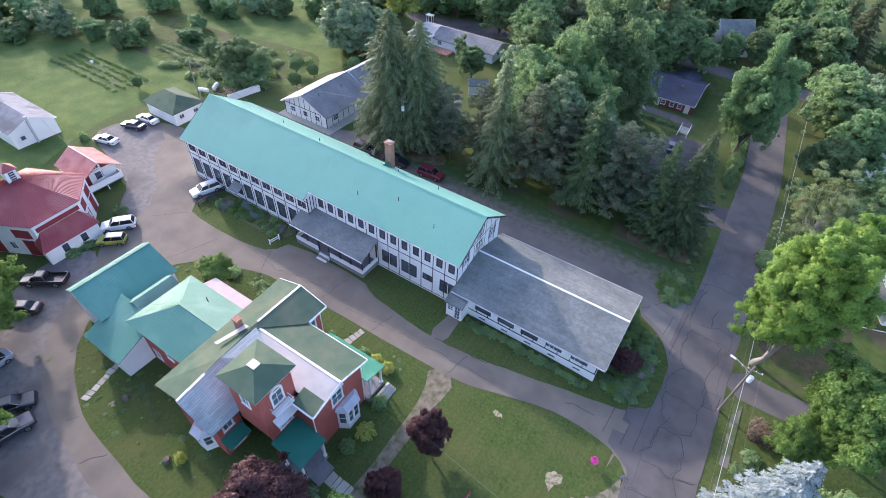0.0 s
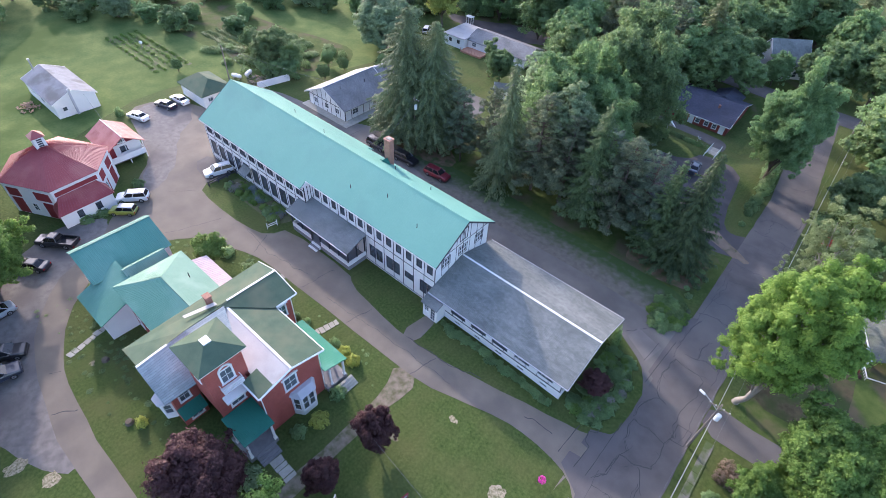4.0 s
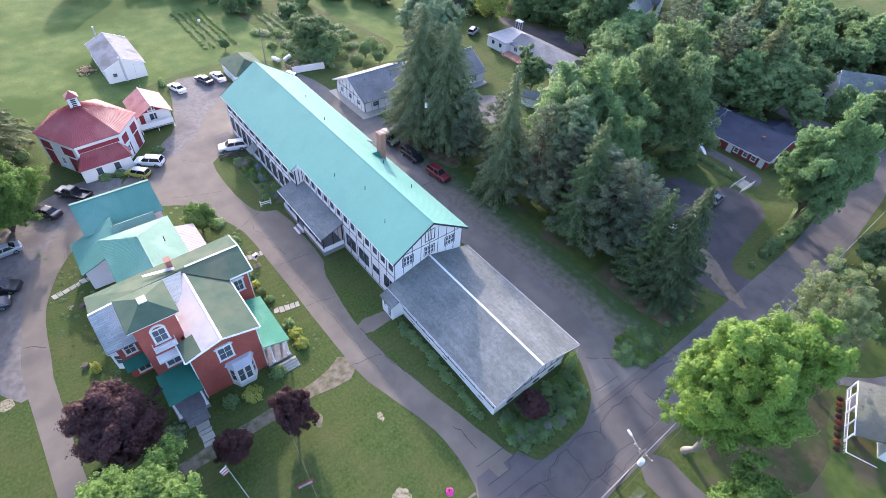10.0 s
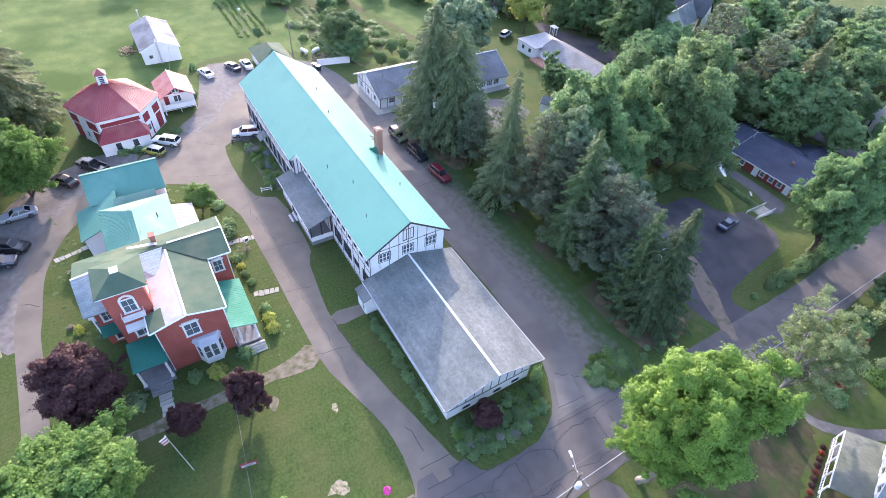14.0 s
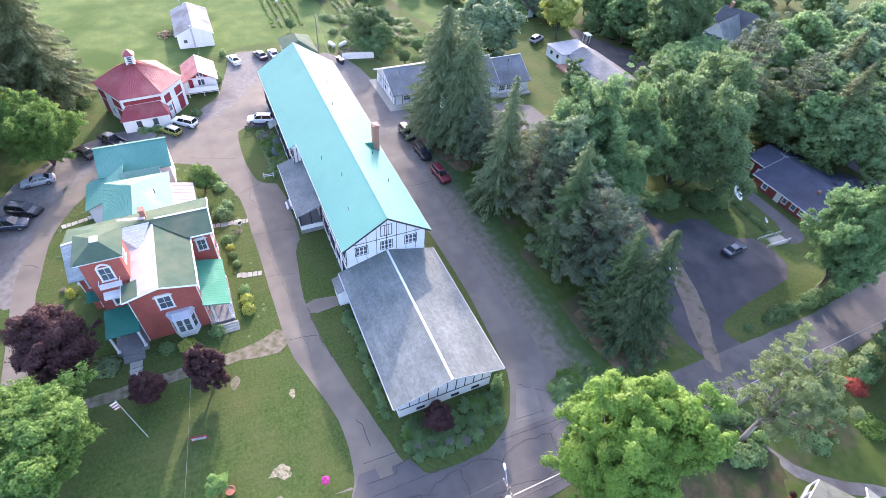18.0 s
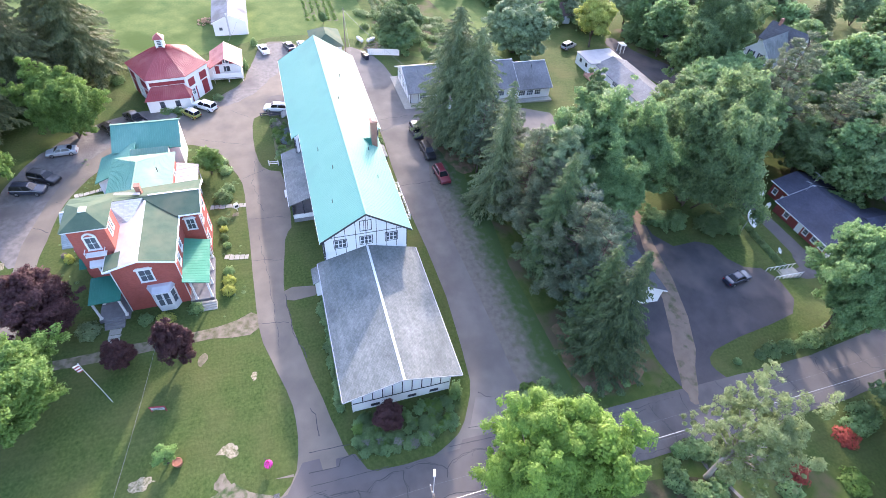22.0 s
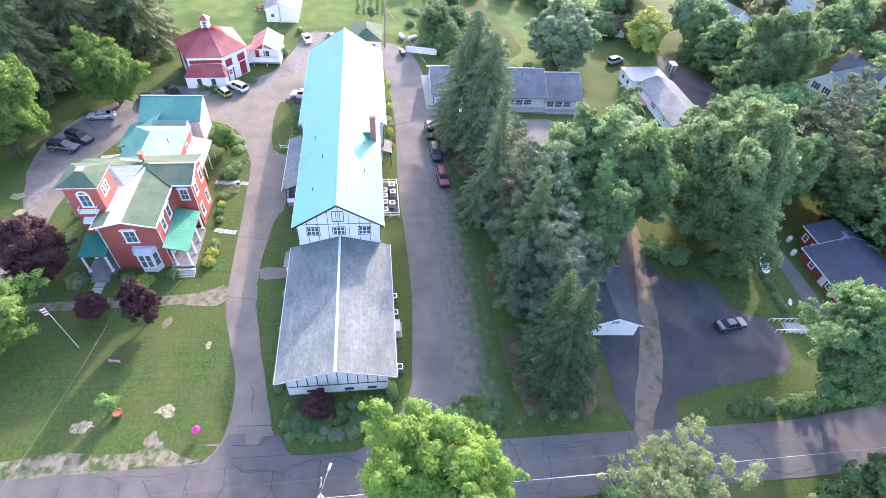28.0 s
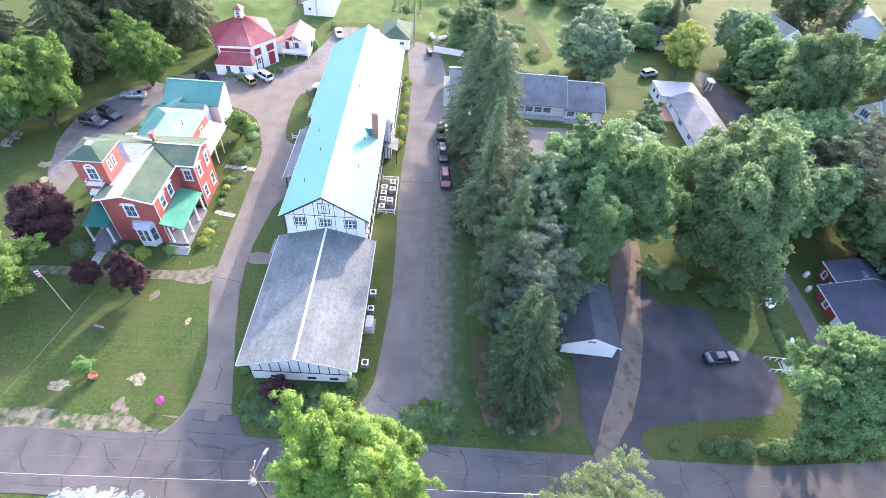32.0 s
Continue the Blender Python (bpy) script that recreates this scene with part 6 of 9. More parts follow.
wall(lg, (-46.2, 50.6), 90, [(0, -0.3), (1.3, -0.3), (1.3, RZ(51.9) - 0.13), (0, RZ(50.6) - 0.13)])
part("wall", lg, WHITE, lodge, "white painted wall")
for p, ang, h, bars in LW:
    if ang == 90:
        y0, y1, high = p[1] + h[0], p[1] + h[1], h[2] > 8
        w = window(lodge, p, ang, h, TIMBER, (0, 0), 0.055, False, label="boarded white gable hatch in a dark frame" if high else "gable window with white sashes in a dark frame", leaf=WHITE if high else None)
        if high:
            for q in (0.34, 0.68):
                part("cover_strip", G().box(-21.418, -21.365, y0 + q * (y1 - y0) - 0.03, y0 + q * (y1 - y0) + 0.03, h[2] + 0.045, h[3] - 0.035), TIMBER, w)
            continue
        for q in (0.0, 1 / 3, 2 / 3, 1.0):
            y = y0 + 0.09 + q * (y1 - y0 - 0.18)
            part("stile", G().box(-21.42, -21.375, y - 0.055, y + 0.055, h[2] + 0.045, h[3] - 0.035), WHITE_TRIM, w)
        for z in (h[2] + 0.09, (h[2] + h[3]) / 2, h[3] - 0.08):
            part("sash_rail", G().box(-21.425, -21.372, y0 + 0.035, y1 - 0.035, z - 0.035, z + 0.035), WHITE_TRIM, w)
    else:
        window(lodge, p, ang, h, TIMBER, bars, 0.07, False, label="dark-framed sash window")
for i in range(14):
    beam(lodge, (-46.2, 39.4), 0, 0.42 + i * 1.88, 0.52 + i * 1.88, 0.2, 8.3)
for z in (0.25, 4.9, 7.9):
    beam(lodge, (-46.2, 39.4), 0, 0, 24.8, z, z + 0.09, out=0.036)
for i in range(12):
    beam(lodge, (-73.4, 38.1), 0, 0.25 + i * 2.45, 0.36 + i * 2.45, 0.2, 7.5)
for z in (0.25, 4.75, 6.85):
    beam(lodge, (-73.4, 38.1), 0, 0, 27.2, z, z + 0.10, out=0.036)
for i in range(9):
    u = 0.02 + i * 1.39
    beam(lodge, (-21.4, 39.4), 90, u, u + 0.065, 5.0, RZ(39.4 + u + 0.06) - 0.45)
beam(lodge, (-21.4, 39.4), 90, 0, 11.2, 8.27, 8.35, out=0.036)
for p, L in (((-21.4, 50.6), 24.8), ((-46.2, 51.9), 27.2)):
    for i in range(int(L / 2.05) + 1):
        beam(lodge, p, 180, 0.5 + i * 2.05, 0.66 + i * 2.05, 0.2, 7.6)
    for z in (4.2, 5.3):
        beam(lodge, p, 180, 0, L, z, z + 0.14, out=0.036)
for u in (0.05, 0.6, 1.13):
    beam(lodge, (-46.2, 38.1), 90, u, u + 0.11, 0.2, 7.5)
    beam(lodge, (-46.2, 50.6), 90, u, u + 0.11, 0.2, 7.5)
# pipes, chimney and flashing on the roof
for x, y in ((-26.5, 41.5), (-30.5, 48.6), (-37.5, 48.6), (-39, 41.2), (-50.5, 46.2), (-60, 47.8), (-33, 42.6)):
    part("vent_pipe", G().lathe([(0.12, 0), (0.07, 0.06), (0.05, 0.08), (0.05, 0.6)], 8, (x, y, RZ(y) - 0.05)), BLACK, lodge)
ch = part("chimney", G().box(-40.75, -39.65, 49.55, 50.45, 0, 13.1).box(-40.85, -39.55, 49.45, 50.55, 13.101, 13.28), CHIMNEY_BRICK, lodge, "tall weathered brick chimney")
part("chimney_cap", G().box(-40.6, -39.8, 49.7, 50.3, 13.283, 13.38), CONCRETE, ch)
part("flashing", G().slab([(-41.3, 49.0, RZ(49.0) + 0.05), (-39.2, 49.0, RZ(49.0) + 0.05), (-39.2, 49.5, RZ(49.5) + 0.05), (-41.3, 49.5, RZ(49.5) + 0.05)], 0.03), TEAL_DARK, lodge)
part("saddle", G().add([(-41.0, 49.55, 9.3), (-39.4, 49.55, 9.3), (-40.2, 48.3, 10.2), (-40.2, 49.55, 10.2)], [[0, 2, 3], [1, 3, 2], [0, 1, 2], [0, 3, 1]]), TEAL_DARK, lodge)
# porch on the drive side
pr = G().slab([(-47.9, 35.6, 3.75), (-34.2, 35.6, 3.75), (-34.2, 39.37, 5.15), (-47.9, 39.37, 5.15)], 0.14)
porch_roof = part("porch_roof", pr, PORCH_SHINGLE, lodge, "dark grey shingled porch roof")
part("porch_fascia", G().box(-47.95, -34.15, 35.54, 35.597, 3.52, 3.76), WHITE_TRIM, lodge)
part("porch_floor", G().box(-47.4, -34.6, 36.0, 39.38, -0.2, 0.75), DECK, lodge)
part("porch_rail_wall", G().box(-47.4, -42.8, 36.0, 36.1, 0.752, 1.55).box(-40.8, -34.6, 36.0, 36.1, 0.752, 1.55).box(-34.7, -34.6, 36.101, 39.38, 0.752, 1.55).box(-47.4, -47.3, 36.101, 39.38, 0.752, 1.55), WHITE, lodge, "white boarded porch parapet")
for x in (-47.35, -45.0, -42.8, -40.8, -38.7, -36.7, -34.65):
    part("porch_post", G().box(x - 0.08, x + 0.08, 35.98, 36.14, 1.552 if x not in (-42.8, -40.8) else 0.752, 3.66), TIMBER, lodge)
for y in (37.7, 39.25):
    part("porch_post", G().box(-34.73, -34.57, y - 0.08, y + 0.08, 1.552, 3.62 + 0.37 * (y - 35.6)), TIMBER, lodge)
for k in range(4):
    part("step", G().box(-42.7, -40.9, 35.1 - 0.3 * k + 0.6, 35.4 - 0.3 * k + 0.6, -0.1, 0.56 - 0.18 * k), WHITE_TRIM if k % 2 == 0 else DECK, lodge)
# side entry on the lane and the door hood
part("side_hood", G().slab([(-48.2, 50.62, 3.9), (-44.6, 50.62, 3.9), (-44.6, 53.2, 3.0), (-48.2, 53.2, 3.0)], 0.1), PORCH_SHINGLE, lodge)
for x in (-48.0, -44.8):
    part("hood_post", G().box(x - 0.07, x + 0.07, 52.95, 53.09, -0.1, 2.95), TIMBER, lodge)
part("door_hood", G().slab([(-62.6, 36.6, 2.9), (-60.4, 36.6, 2.9), (-60.4, 38.07, 3.6), (-62.6, 38.07, 3.6)], 0.08), PORCH_SHINGLE, lodge)
settle(lodge, -47, 45)

# the low front wing
wing = thing("lodge_wing", "low white half-timbered wing with grey shingle roof", "building")
WZ = lambda y: 6.05 - 0.29 * abs(y - 45.05)
g = G()
for s in (-1, 1):
    e = 45.05 + s * 6.85
    g.slab([(-21.35, e, WZ(e)), (-0.3, e, WZ(e)), (-0.3, 45.05, 6.05), (-21.35, 45.05, 6.05)], 0.12)
part("roof", g, SHINGLE, wing, "weathered grey asphalt shingles")
part("ridge_strip", G().slab([(-21.3, 44.9, 6.03), (-0.28, 44.9, 6.03), (-0.28, 45.05, 6.075), (-21.3, 45.05, 6.075)], 0.03).slab([(-21.3, 45.052, 6.075), (-0.28, 45.052, 6.075), (-0.28, 45.2, 6.03), (-21.3, 45.2, 6.03)], 0.03), WHITE_TRIM, wing, "white ridge flashing")
for s in (-1, 1):
    e = 45.05 + s * 6.85
    part("gutter", G().box(-21.3, -0.32, min(e, e + s * 0.1), max(e, e + s * 0.1), WZ(e) - 0.16, WZ(e) - 0.02), ZINC, wing)
    part("rake_board", G().hexa([(-0.297, e, WZ(e) - 0.2), (-0.25, e, WZ(e) - 0.2), (-0.25, 45.05, 5.85), (-0.297, 45.05, 5.85)], [(-0.297, e, WZ(e) - 0.01), (-0.25, e, WZ(e) - 0.01), (-0.25, 45.05, 6.04), (-0.297, 45.05, 6.04)]), ZINC, wing)
wg = G()
wl = [(3.2 + i * 3.35, 5.4 + i * 3.35, 1.75, 2.95) for i in range(5)]
wb = [(3.8 + i * 3.35, 4.8 + i * 3.35, 0.25, 0.7) for i in range(5)]
wall(wg, (-21.2, 39.2), 0, [(0, -0.8), (20, -0.8), (20, WZ(39.2) - 0.13), (0, WZ(39.2) - 0.13)], wl + wb)
wf = [(6.6, 7.5, 0.15, 0.55), (9.3, 10.2, 0.15, 0.55), (2.2, 3.1, 0.15, 0.55)]
wall(wg, (-1.2, 39.2), 90, [(0, -0.9), (11.7, -0.9), (11.7, WZ(50.9) - 0.13), (5.85, 5.92), (0, WZ(39.2) - 0.13)], wf)
wr = [(2.0 + i * 3.2, 3.8 + i * 3.2, 2.2, 3.3) for i in range(6)]
wall(wg, (-1.2, 50.9), 180, [(0, -0.9), (20, -0.9), (20, WZ(50.9) - 0.13), (0, WZ(50.9) - 0.13)], wr)
part("wall", wg, WHITE, wing, "white painted wall")
for p, ang, hs in (((-21.2, 39.2), 0, wl), ((-21.2, 39.2), 0, wb), ((-1.2, 39.2), 90, wf), ((-1.2, 50.9), 180, wr)):
    for h in hs:
        pale = h[2] < 1 or (ang == 0 and h[0] > 12)
        window(wing, p, ang, h, WHITE_TRIM if pale and ang == 0 else TIMBER, (3, 1) if ang == 0 and h[0] > 12 and h[2] > 1 else (1, 0) if pale else (2, 0), 0.08, False)
for z in (1.15, 3.5):
    beam(wing, (-21.2, 39.2), 0, 0, 20, z, z + 0.14, out=0.036)
beam(wing, (-1.2, 39.2), 90, 0, 11.7, 1.45, 1.6, out=0.036)
for i in range(13):
    beam(wing, (-21.2, 39.2), 0, 0.05 + i * 1.65, 0.17 + i * 1.65, 1.3, 4.2)
for i in range(11):
    u = 0.02 + i * 1.155
    beam(wing, (-1.2, 39.2), 90, u, u + 0.11, 1.6, WZ(39.2 + u) - 0.2)
    if i < 5 or i > 5:
        beam(wing, (-1.2, 50.9), 180, 0.4 + i * 1.9, 0.52 + i * 1.9, 1.6, 3.9)
for y in (39.2, 50.78):
    beam(wing, (-1.2, 39.2), 90, y - 39.2, y - 39.08, -0.5, 4.0, WHITE_TRIM, 0.04, "corner_board")
# entry box on the drive side
part("entry_roof", G().slab([(-21.7, 37.2, 2.75), (-18.9, 37.2, 2.75), (-18.9, 39.17, 3.6), (-21.7, 39.17, 3.6)], 0.1), PORCH_SHINGLE, wing)
eg = G()
wall(eg, (-21.5, 37.5), 0, [(0, -0.2), (2.4, -0.2), (2.4, 2.78), (0, 2.78)], [(0.25, 1.0, 1.2, 2.3), (1.3, 2.1, 0.1, 2.3)], 0.1)
wall(eg, (-19.1, 37.5), 90, [(0, -0.2), (1.68, -0.2), (1.68, 3.45), (0, 2.78)], [], 0.1)
wall(eg, (-21.5, 39.18), 270, [(0, -0.2), (1.68, -0.2), (1.68, 2.78), (0, 3.45)], [], 0.1)
entry = part("entry_box", eg, WHITE, wing)
window(entry, (-21.5, 37.5), 0, (0.25, 1.0, 1.2, 2.3), WHITE_TRIM, (1, 2), 0.06)
window(entry, (-21.5, 37.5), 0, (1.3, 2.1, 0.1, 2.3), WHITE_TRIM, (1, 3), 0.06, False, "door")
settle(wing, -11, 45)

# the red brick house
house = thing("brick_house", "red brick Italianate house with tower and green roofs", "house")
g = G()
HW = []
FZ = lambda y: 9.45 - 0.26 * abs(y - 17.8)
wall(g, (-22.3, 14.3), 90, [(0, -0.4), (7.1, -0.4), (7.1, FZ(21.4) - 0.13), (3.5, 9.3), (0, FZ(14.3) - 0.13)], [(2.7, 4.1, 5.0, 7.0)])
HW.append(((-22.3, 14.3), 90, (2.7, 4.1, 5.0, 7.0), (1, 1)))
rw = [(1.6, 2.7, 5.3, 7.2), (4.2, 5.3, 5.3, 7.2), (1.6, 2.7, 1.2, 3.3), (4.2, 5.3, 0.6, 3.0)]
wall(g, (-22.3, 21.4), 180, [(0, -0.4), (8.2, -0.4), (8.2, FZ(21.4) - 0.13), (0, FZ(21.4) - 0.13)], rw)
HW += [((-22.3, 21.4), 180, h, (0, 1)) for h in rw]
wall(g, (-26, 14.3), 0, [(0, -0.4), (3.7, -0.4), (3.7, FZ(14.3) - 0.13), (0, FZ(14.3) - 0.13)])
wall(g, (-30.5, 21.4), 90, [(0, -0.4), (2.6, -0.4), (2.6, 8.6), (0, 8.6)], [(0.8, 1.8, 5.3, 7.1)])
HW.append(((-30.5, 21.4), 90, (0.8, 1.8, 5.3, 7.1), (1, 1)))
ce = [(0.9, 1.9, 5.3, 7.2), (3.9, 4.9, 5.3, 7.2), (0.9, 1.9, 1.2, 3.3), (3.9, 4.9, 1.2, 3.3)]
CZ = lambda x: 9.75 - 0.30 * abs(x + 33.4)
wall(g, (-30.5, 24.0), 180, [(0, -0.4), (5.8, -0.4), (5.8, CZ(-36.3) - 0.13), (2.9, 9.6), (0, CZ(-30.5) - 0.13)], ce)
HW += [((-30.5, 24.0), 180, h, (0, 1)) for h in ce]
wall(g, (-36.3, 24.0), 270, [(0, -0.4), (15.6, -0.4), (15.6, 7.75), (0, 8.6)])
wall(g, (-36.3, 8.4), 0, [(0, -0.4), (6.6, -0.4), (6.6, 6.2), (3.4, 8.4), (0, 7.7)])
lf = [(0.7, 1.7, 4.2, 5.9), (0.9, 2.1, 0.5, 2.8)]
wall(g, (-29.7, 8.4), 90, [(0, -0.4), (2.7, -0.4), (2.7, 6.5), (0, 6.5)], lf)
HW += [((-29.7, 8.4), 90, h, (1, 1)) for h in lf]
hwall = part("wall", g, RED_BRICK, house, "painted red brick wall")
for p, ang, h, bars in HW:
    w = window(house, p, ang, h, WHITE_TRIM, bars, 0.16, label="white-framed sash window")
    if h[2] > 4:
        ux, uy = math.cos(radians(ang)), math.sin(radians(ang))
        c = (h[0] + h[1]) / 2
        hood = G()
        for u0, u1, z0, z1 in ((h[0] - 0.32, h[1] + 0.32, h[3] + 0.17, h[3] + 0.3), (h[0] - 0.12, h[1] + 0.12, h[3] + 0.301, h[3] + 0.48)):
            pts = [(u0, -0.16), (u1, -0.16), (u1, 0), (u0, 0)]
            hood.hexa([(p[0] + ux * u - uy * q, p[1] + uy * u + ux * q, z0) for u, q in pts], [(p[0] + ux * u - uy * q, p[1] + uy * u + ux * q, z1) for u, q in pts])
        part("window_hood", hood, WHITE_TRIM, house)
# roofs
g = G()
g.slab([(-32.6, 21.75, FZ(21.75)), (-21.5, 21.75, FZ(21.75)), (-21.5, 17.8, 9.45), (-33.4, 17.8, 9.45)], 0.12)
part("front_roof", g, GREEN_SHINGLE, house, "faded green roll roofing")
part("front_roof_membrane", G().slab([(-32.6, 14.9, FZ(14.9)), (-21.5, 14.9, FZ(14.9)), (-21.5, 17.797, 9.45), (-33.4, 17.797, 9.45)], 0.12), MEMBRANE, house, "white roof membrane")
part("front_roof_foot", G().slab([(-24.3, 13.85, FZ(13.85)), (-21.5, 13.85, FZ(13.85)), (-21.5, 14.897, FZ(14.897)), (-24.3, 14.897, FZ(14.897))], 0.12), GREEN_SHINGLE, house)
part("front_roof_patch", G().slab([(-24.3, 13.95, FZ(13.95) + 0.02), (-21.6, 13.95, FZ(13.95) + 0.02), (-21.6, 15.6, FZ(15.6) + 0.02), (-24.3, 15.6, FZ(15.6) + 0.02)], 0.015), GREEN_SHINGLE, house)
part("back_roof", G().slab([(-37.0, 24.5, CZ(-37)), (-37.0, 7.75, 7.95), (-33.0, 7.75, 8.95), (-33.0, 13.0, 9.7), (-33.4, 24.5, 9.75)], 0.12), GREEN_SHINGLE, house, "olive sunlit roll roofing")
part("cross_roof", G().slab([(-33.397, 24.5, 9.75), (-29.7, 24.5, CZ(-29.7)), (-29.7, 21.5, CZ(-29.7)), (-33.397, 17.0, 9.75)], 0.12), GREEN_SHINGLE, house)
part("slate_roof", G().slab([(-33.0, 7.6, 8.92), (-29.0, 7.6, 6.35), (-29.0, 13.0, 6.35), (-33.0, 13.0, 9.66)], 0.12), SLATE, house, "weathered blue-grey slates")
part("slate_valley", G().slab([(-33.0, 13.003, 9.66), (-29.0, 13.003, 7.6), (-29.0, 16.2, 8.9), (-33.0, 17.6, 9.72)], 0.1), SLATE, house)
part("valley_flashing", G().slab([(-35.2, 13.9, 9.42), (-34.7, 13.9, 9.50), (-33.6, 17.2, 9.80), (-34.2, 17.2, 9.72)], 0.03), MEMBRANE, house)
for name, a, b in (("ridge_cap", (-33.4, 18.2, 9.79), (-33.4, 24.5, 9.79)), ("ridge_cap", (-32.8, 17.8, 9.49), (-21.5, 17.8, 9.49)), ("ridge_cap", (-33.0, 7.65, 8.99), (-33.0, 11.0, 9.4))):
    d = (0.12, 0) if a[0] == b[0] else (0, 0.12)
    part(name, G().slab([(a[0] - d[0], a[1] - d[1], a[2]), (b[0] - d[0], b[1] - d[1], b[2]), (b[0] + d[0], b[1] + d[1], b[2]), (a[0] + d[0], a[1] + d[1], a[2])], 0.04), WHITE_TRIM, house)
for a, b in (((-21.5, 13.85, FZ(13.85)), (-21.5, 17.8, 9.45)), ((-21.5, 17.8, 9.45), (-21.5, 21.75, FZ(21.75))), ((-21.5, 21.77, FZ(21.75)), (-30, 21.77, FZ(21.75))), ((-29.68, 21.8, CZ(-29.7)), (-29.68, 24.5, CZ(-29.7))), ((-29.7, 24.52, CZ(-29.7)), (-33.4, 24.52, 9.75)), ((-33.4, 24.52, 9.75), (-37.0, 24.52, CZ(-37))), ((-24.3, 13.83, FZ(13.85)), (-21.5, 13.83, FZ(13.85)))):
    part("cornice", G().tube([(a[0], a[1], a[2] - 0.1), (b[0], b[1], b[2] - 0.1)], 0.13, 4), WHITE_TRIM, house)
hch = part("chimney", G().box(-35.3, -34.6, 16.6, 17.2, 8.5, 10.3).box(-35.38, -34.52, 16.52, 17.28, 10.302, 10.45), CHIMNEY_BRICK, house, "small red brick chimney")
# tower
tw = G()
wall(tw, (-24.9, 11.0), 90, [(0, -0.4), (4.0, -0.4), (4.0, 12.5), (0, 12.5)], [(1.4, 2.6, 9.2, 11.1), (1.3, 2.7, 5.0, 6.9)])
wall(tw, (-24.9, 15.0), 180, [(0, 8), (4.2, 8), (4.2, 12.5), (0, 12.5)], [(1.0, 1.55, 10.2, 11.6), (2.1, 2.65, 10.2, 11.6)])
wall(tw, (-29.1, 15.0), 270, [(0, 8), (4.0, 8), (4.0, 12.5), (0, 12.5)])
wall(tw, (-29.1, 11.0), 0, [(0, 5), (4.2, 5), (4.2, 12.5), (0, 12.5)], [(1.6, 2.6, 9.4, 11.2)])
tower = part("tower", tw, RED_BRICK, house, "square red brick tower")
window(house, (-24.9, 11.0), 90, (1.4, 2.6, 9.2, 11.1), WHITE_TRIM, (1, 1), 0.16)
window(house, (-24.9, 11.0), 90, (1.3, 2.7, 5.0, 6.9), WHITE_TRIM, (1, 1), 0.16)
window(house, (-29.1, 11.0), 0, (1.6, 2.6, 9.4, 11.2), WHITE_TRIM, (1, 1), 0.14)
for h in ((1.0, 1.55, 10.2, 11.6), (2.1, 2.65, 10.2, 11.6)):
    window(house, (-24.9, 15.0), 180, h, WHITE_TRIM, (0, 1), 0.1)
arch = G()
for k in range(9):
    a0, a1 = math.pi * k / 9, math.pi * (k + 1) / 9
    y0, y1, z0, z1 = 13.0 - 0.75 * math.cos(a0), 13.0 - 0.75 * math.cos(a1), 11.1 + 0.75 * math.sin(a0), 11.1 + 0.75 * math.sin(a1)
    i0, i1, k0, k1 = 13.0 - 0.55 * math.cos(a0), 13.0 - 0.55 * math.cos(a1), 11.1 + 0.55 * math.sin(a0), 11.1 + 0.55 * math.sin(a1)
    arch.hexa([(-24.9, y0, z0), (-24.9, y1, z1), (-24.9, i1, k1), (-24.9, i0, k0)], [(-24.78, y0, z0), (-24.78, y1, z1), (-24.78, i1, k1), (-24.78, i0, k0)])
part("window_arch", arch, WHITE_TRIM, tower)
bal = G().box(-24.9, -24.1, 11.9, 14.1, 8.65, 8.78).box(-24.16, -24.1, 11.9, 14.1, 9.32, 9.4).box(-24.9, -24.161, 11.9, 11.96, 9.32, 9.4).box(-24.9, -24.161, 14.04, 14.1, 9.32, 9.4)
for k in range(11):
    bal.box(-24.15, -24.11, 11.92 + k * 0.213, 11.98 + k * 0.213, 8.781, 9.319)
part("balcony", bal, WHITE_TRIM, tower, "small white balustraded balcony")
part("window_canopy", G().slab([(-24.89, 11.7, 7.45), (-24.1, 11.7, 7.15), (-24.1, 14.3, 7.15), (-24.89, 14.3, 7.45)], 0.3), WHITE_TRIM, tower)
part("tower_eave", G().box(-29.5, -24.5, 10.6, 15.4, 12.5, 12.72), WHITE_TRIM, tower)
apex = [(-27.3, 12.7, 13.75), (-26.7, 12.7, 13.75), (-26.7, 13.3, 13.75), (-27.3, 13.3, 13.75)]
part("tower_roof", G().hexa([(-29.6, 10.5, 12.722), (-24.4, 10.5, 12.722), (-24.4, 15.5, 12.722), (-29.6, 15.5, 12.722)], apex), GREEN_SHINGLE, tower, "green hipped tower roof")
part("roof_vent", G().box(-27.45, -26.55, 12.6, 13.4, 13.5, 13.82), WHITE_TRIM, tower)
# porches
def porch(name, x0, x1, y0, y1, zi, zo, side, posts, material, floor=True):
    if side == "y":
        part(name, G().ribbed((x0, y1, zo), (x1, y1, zo), (x1, y0, zi), (x0, y0, zi), 0.3, 0.014, 0.1), material, house, "green metal porch roof")
    else:
        part(name, G().ribbed((x1, y0, zo), (x1, y1, zo), (x0, y1, zi), (x0, y0, zi), 0.3, 0.014, 0.1), material, house, "green metal porch roof")
    for x, y in posts:
        part("porch_post", G().box(x - 0.11, x + 0.11, y - 0.11, y + 0.11, 0.6, zo - 0.1).box(x - 0.17, x + 0.17, y - 0.17, y + 0.17, 0.602, 0.85), WHITE_TRIM, house)
    part("porch_floor", G().box(x0 + 0.15, x1 - 0.15, y0, y1 - 0.15, -0.3, 0.6), DECK, house)


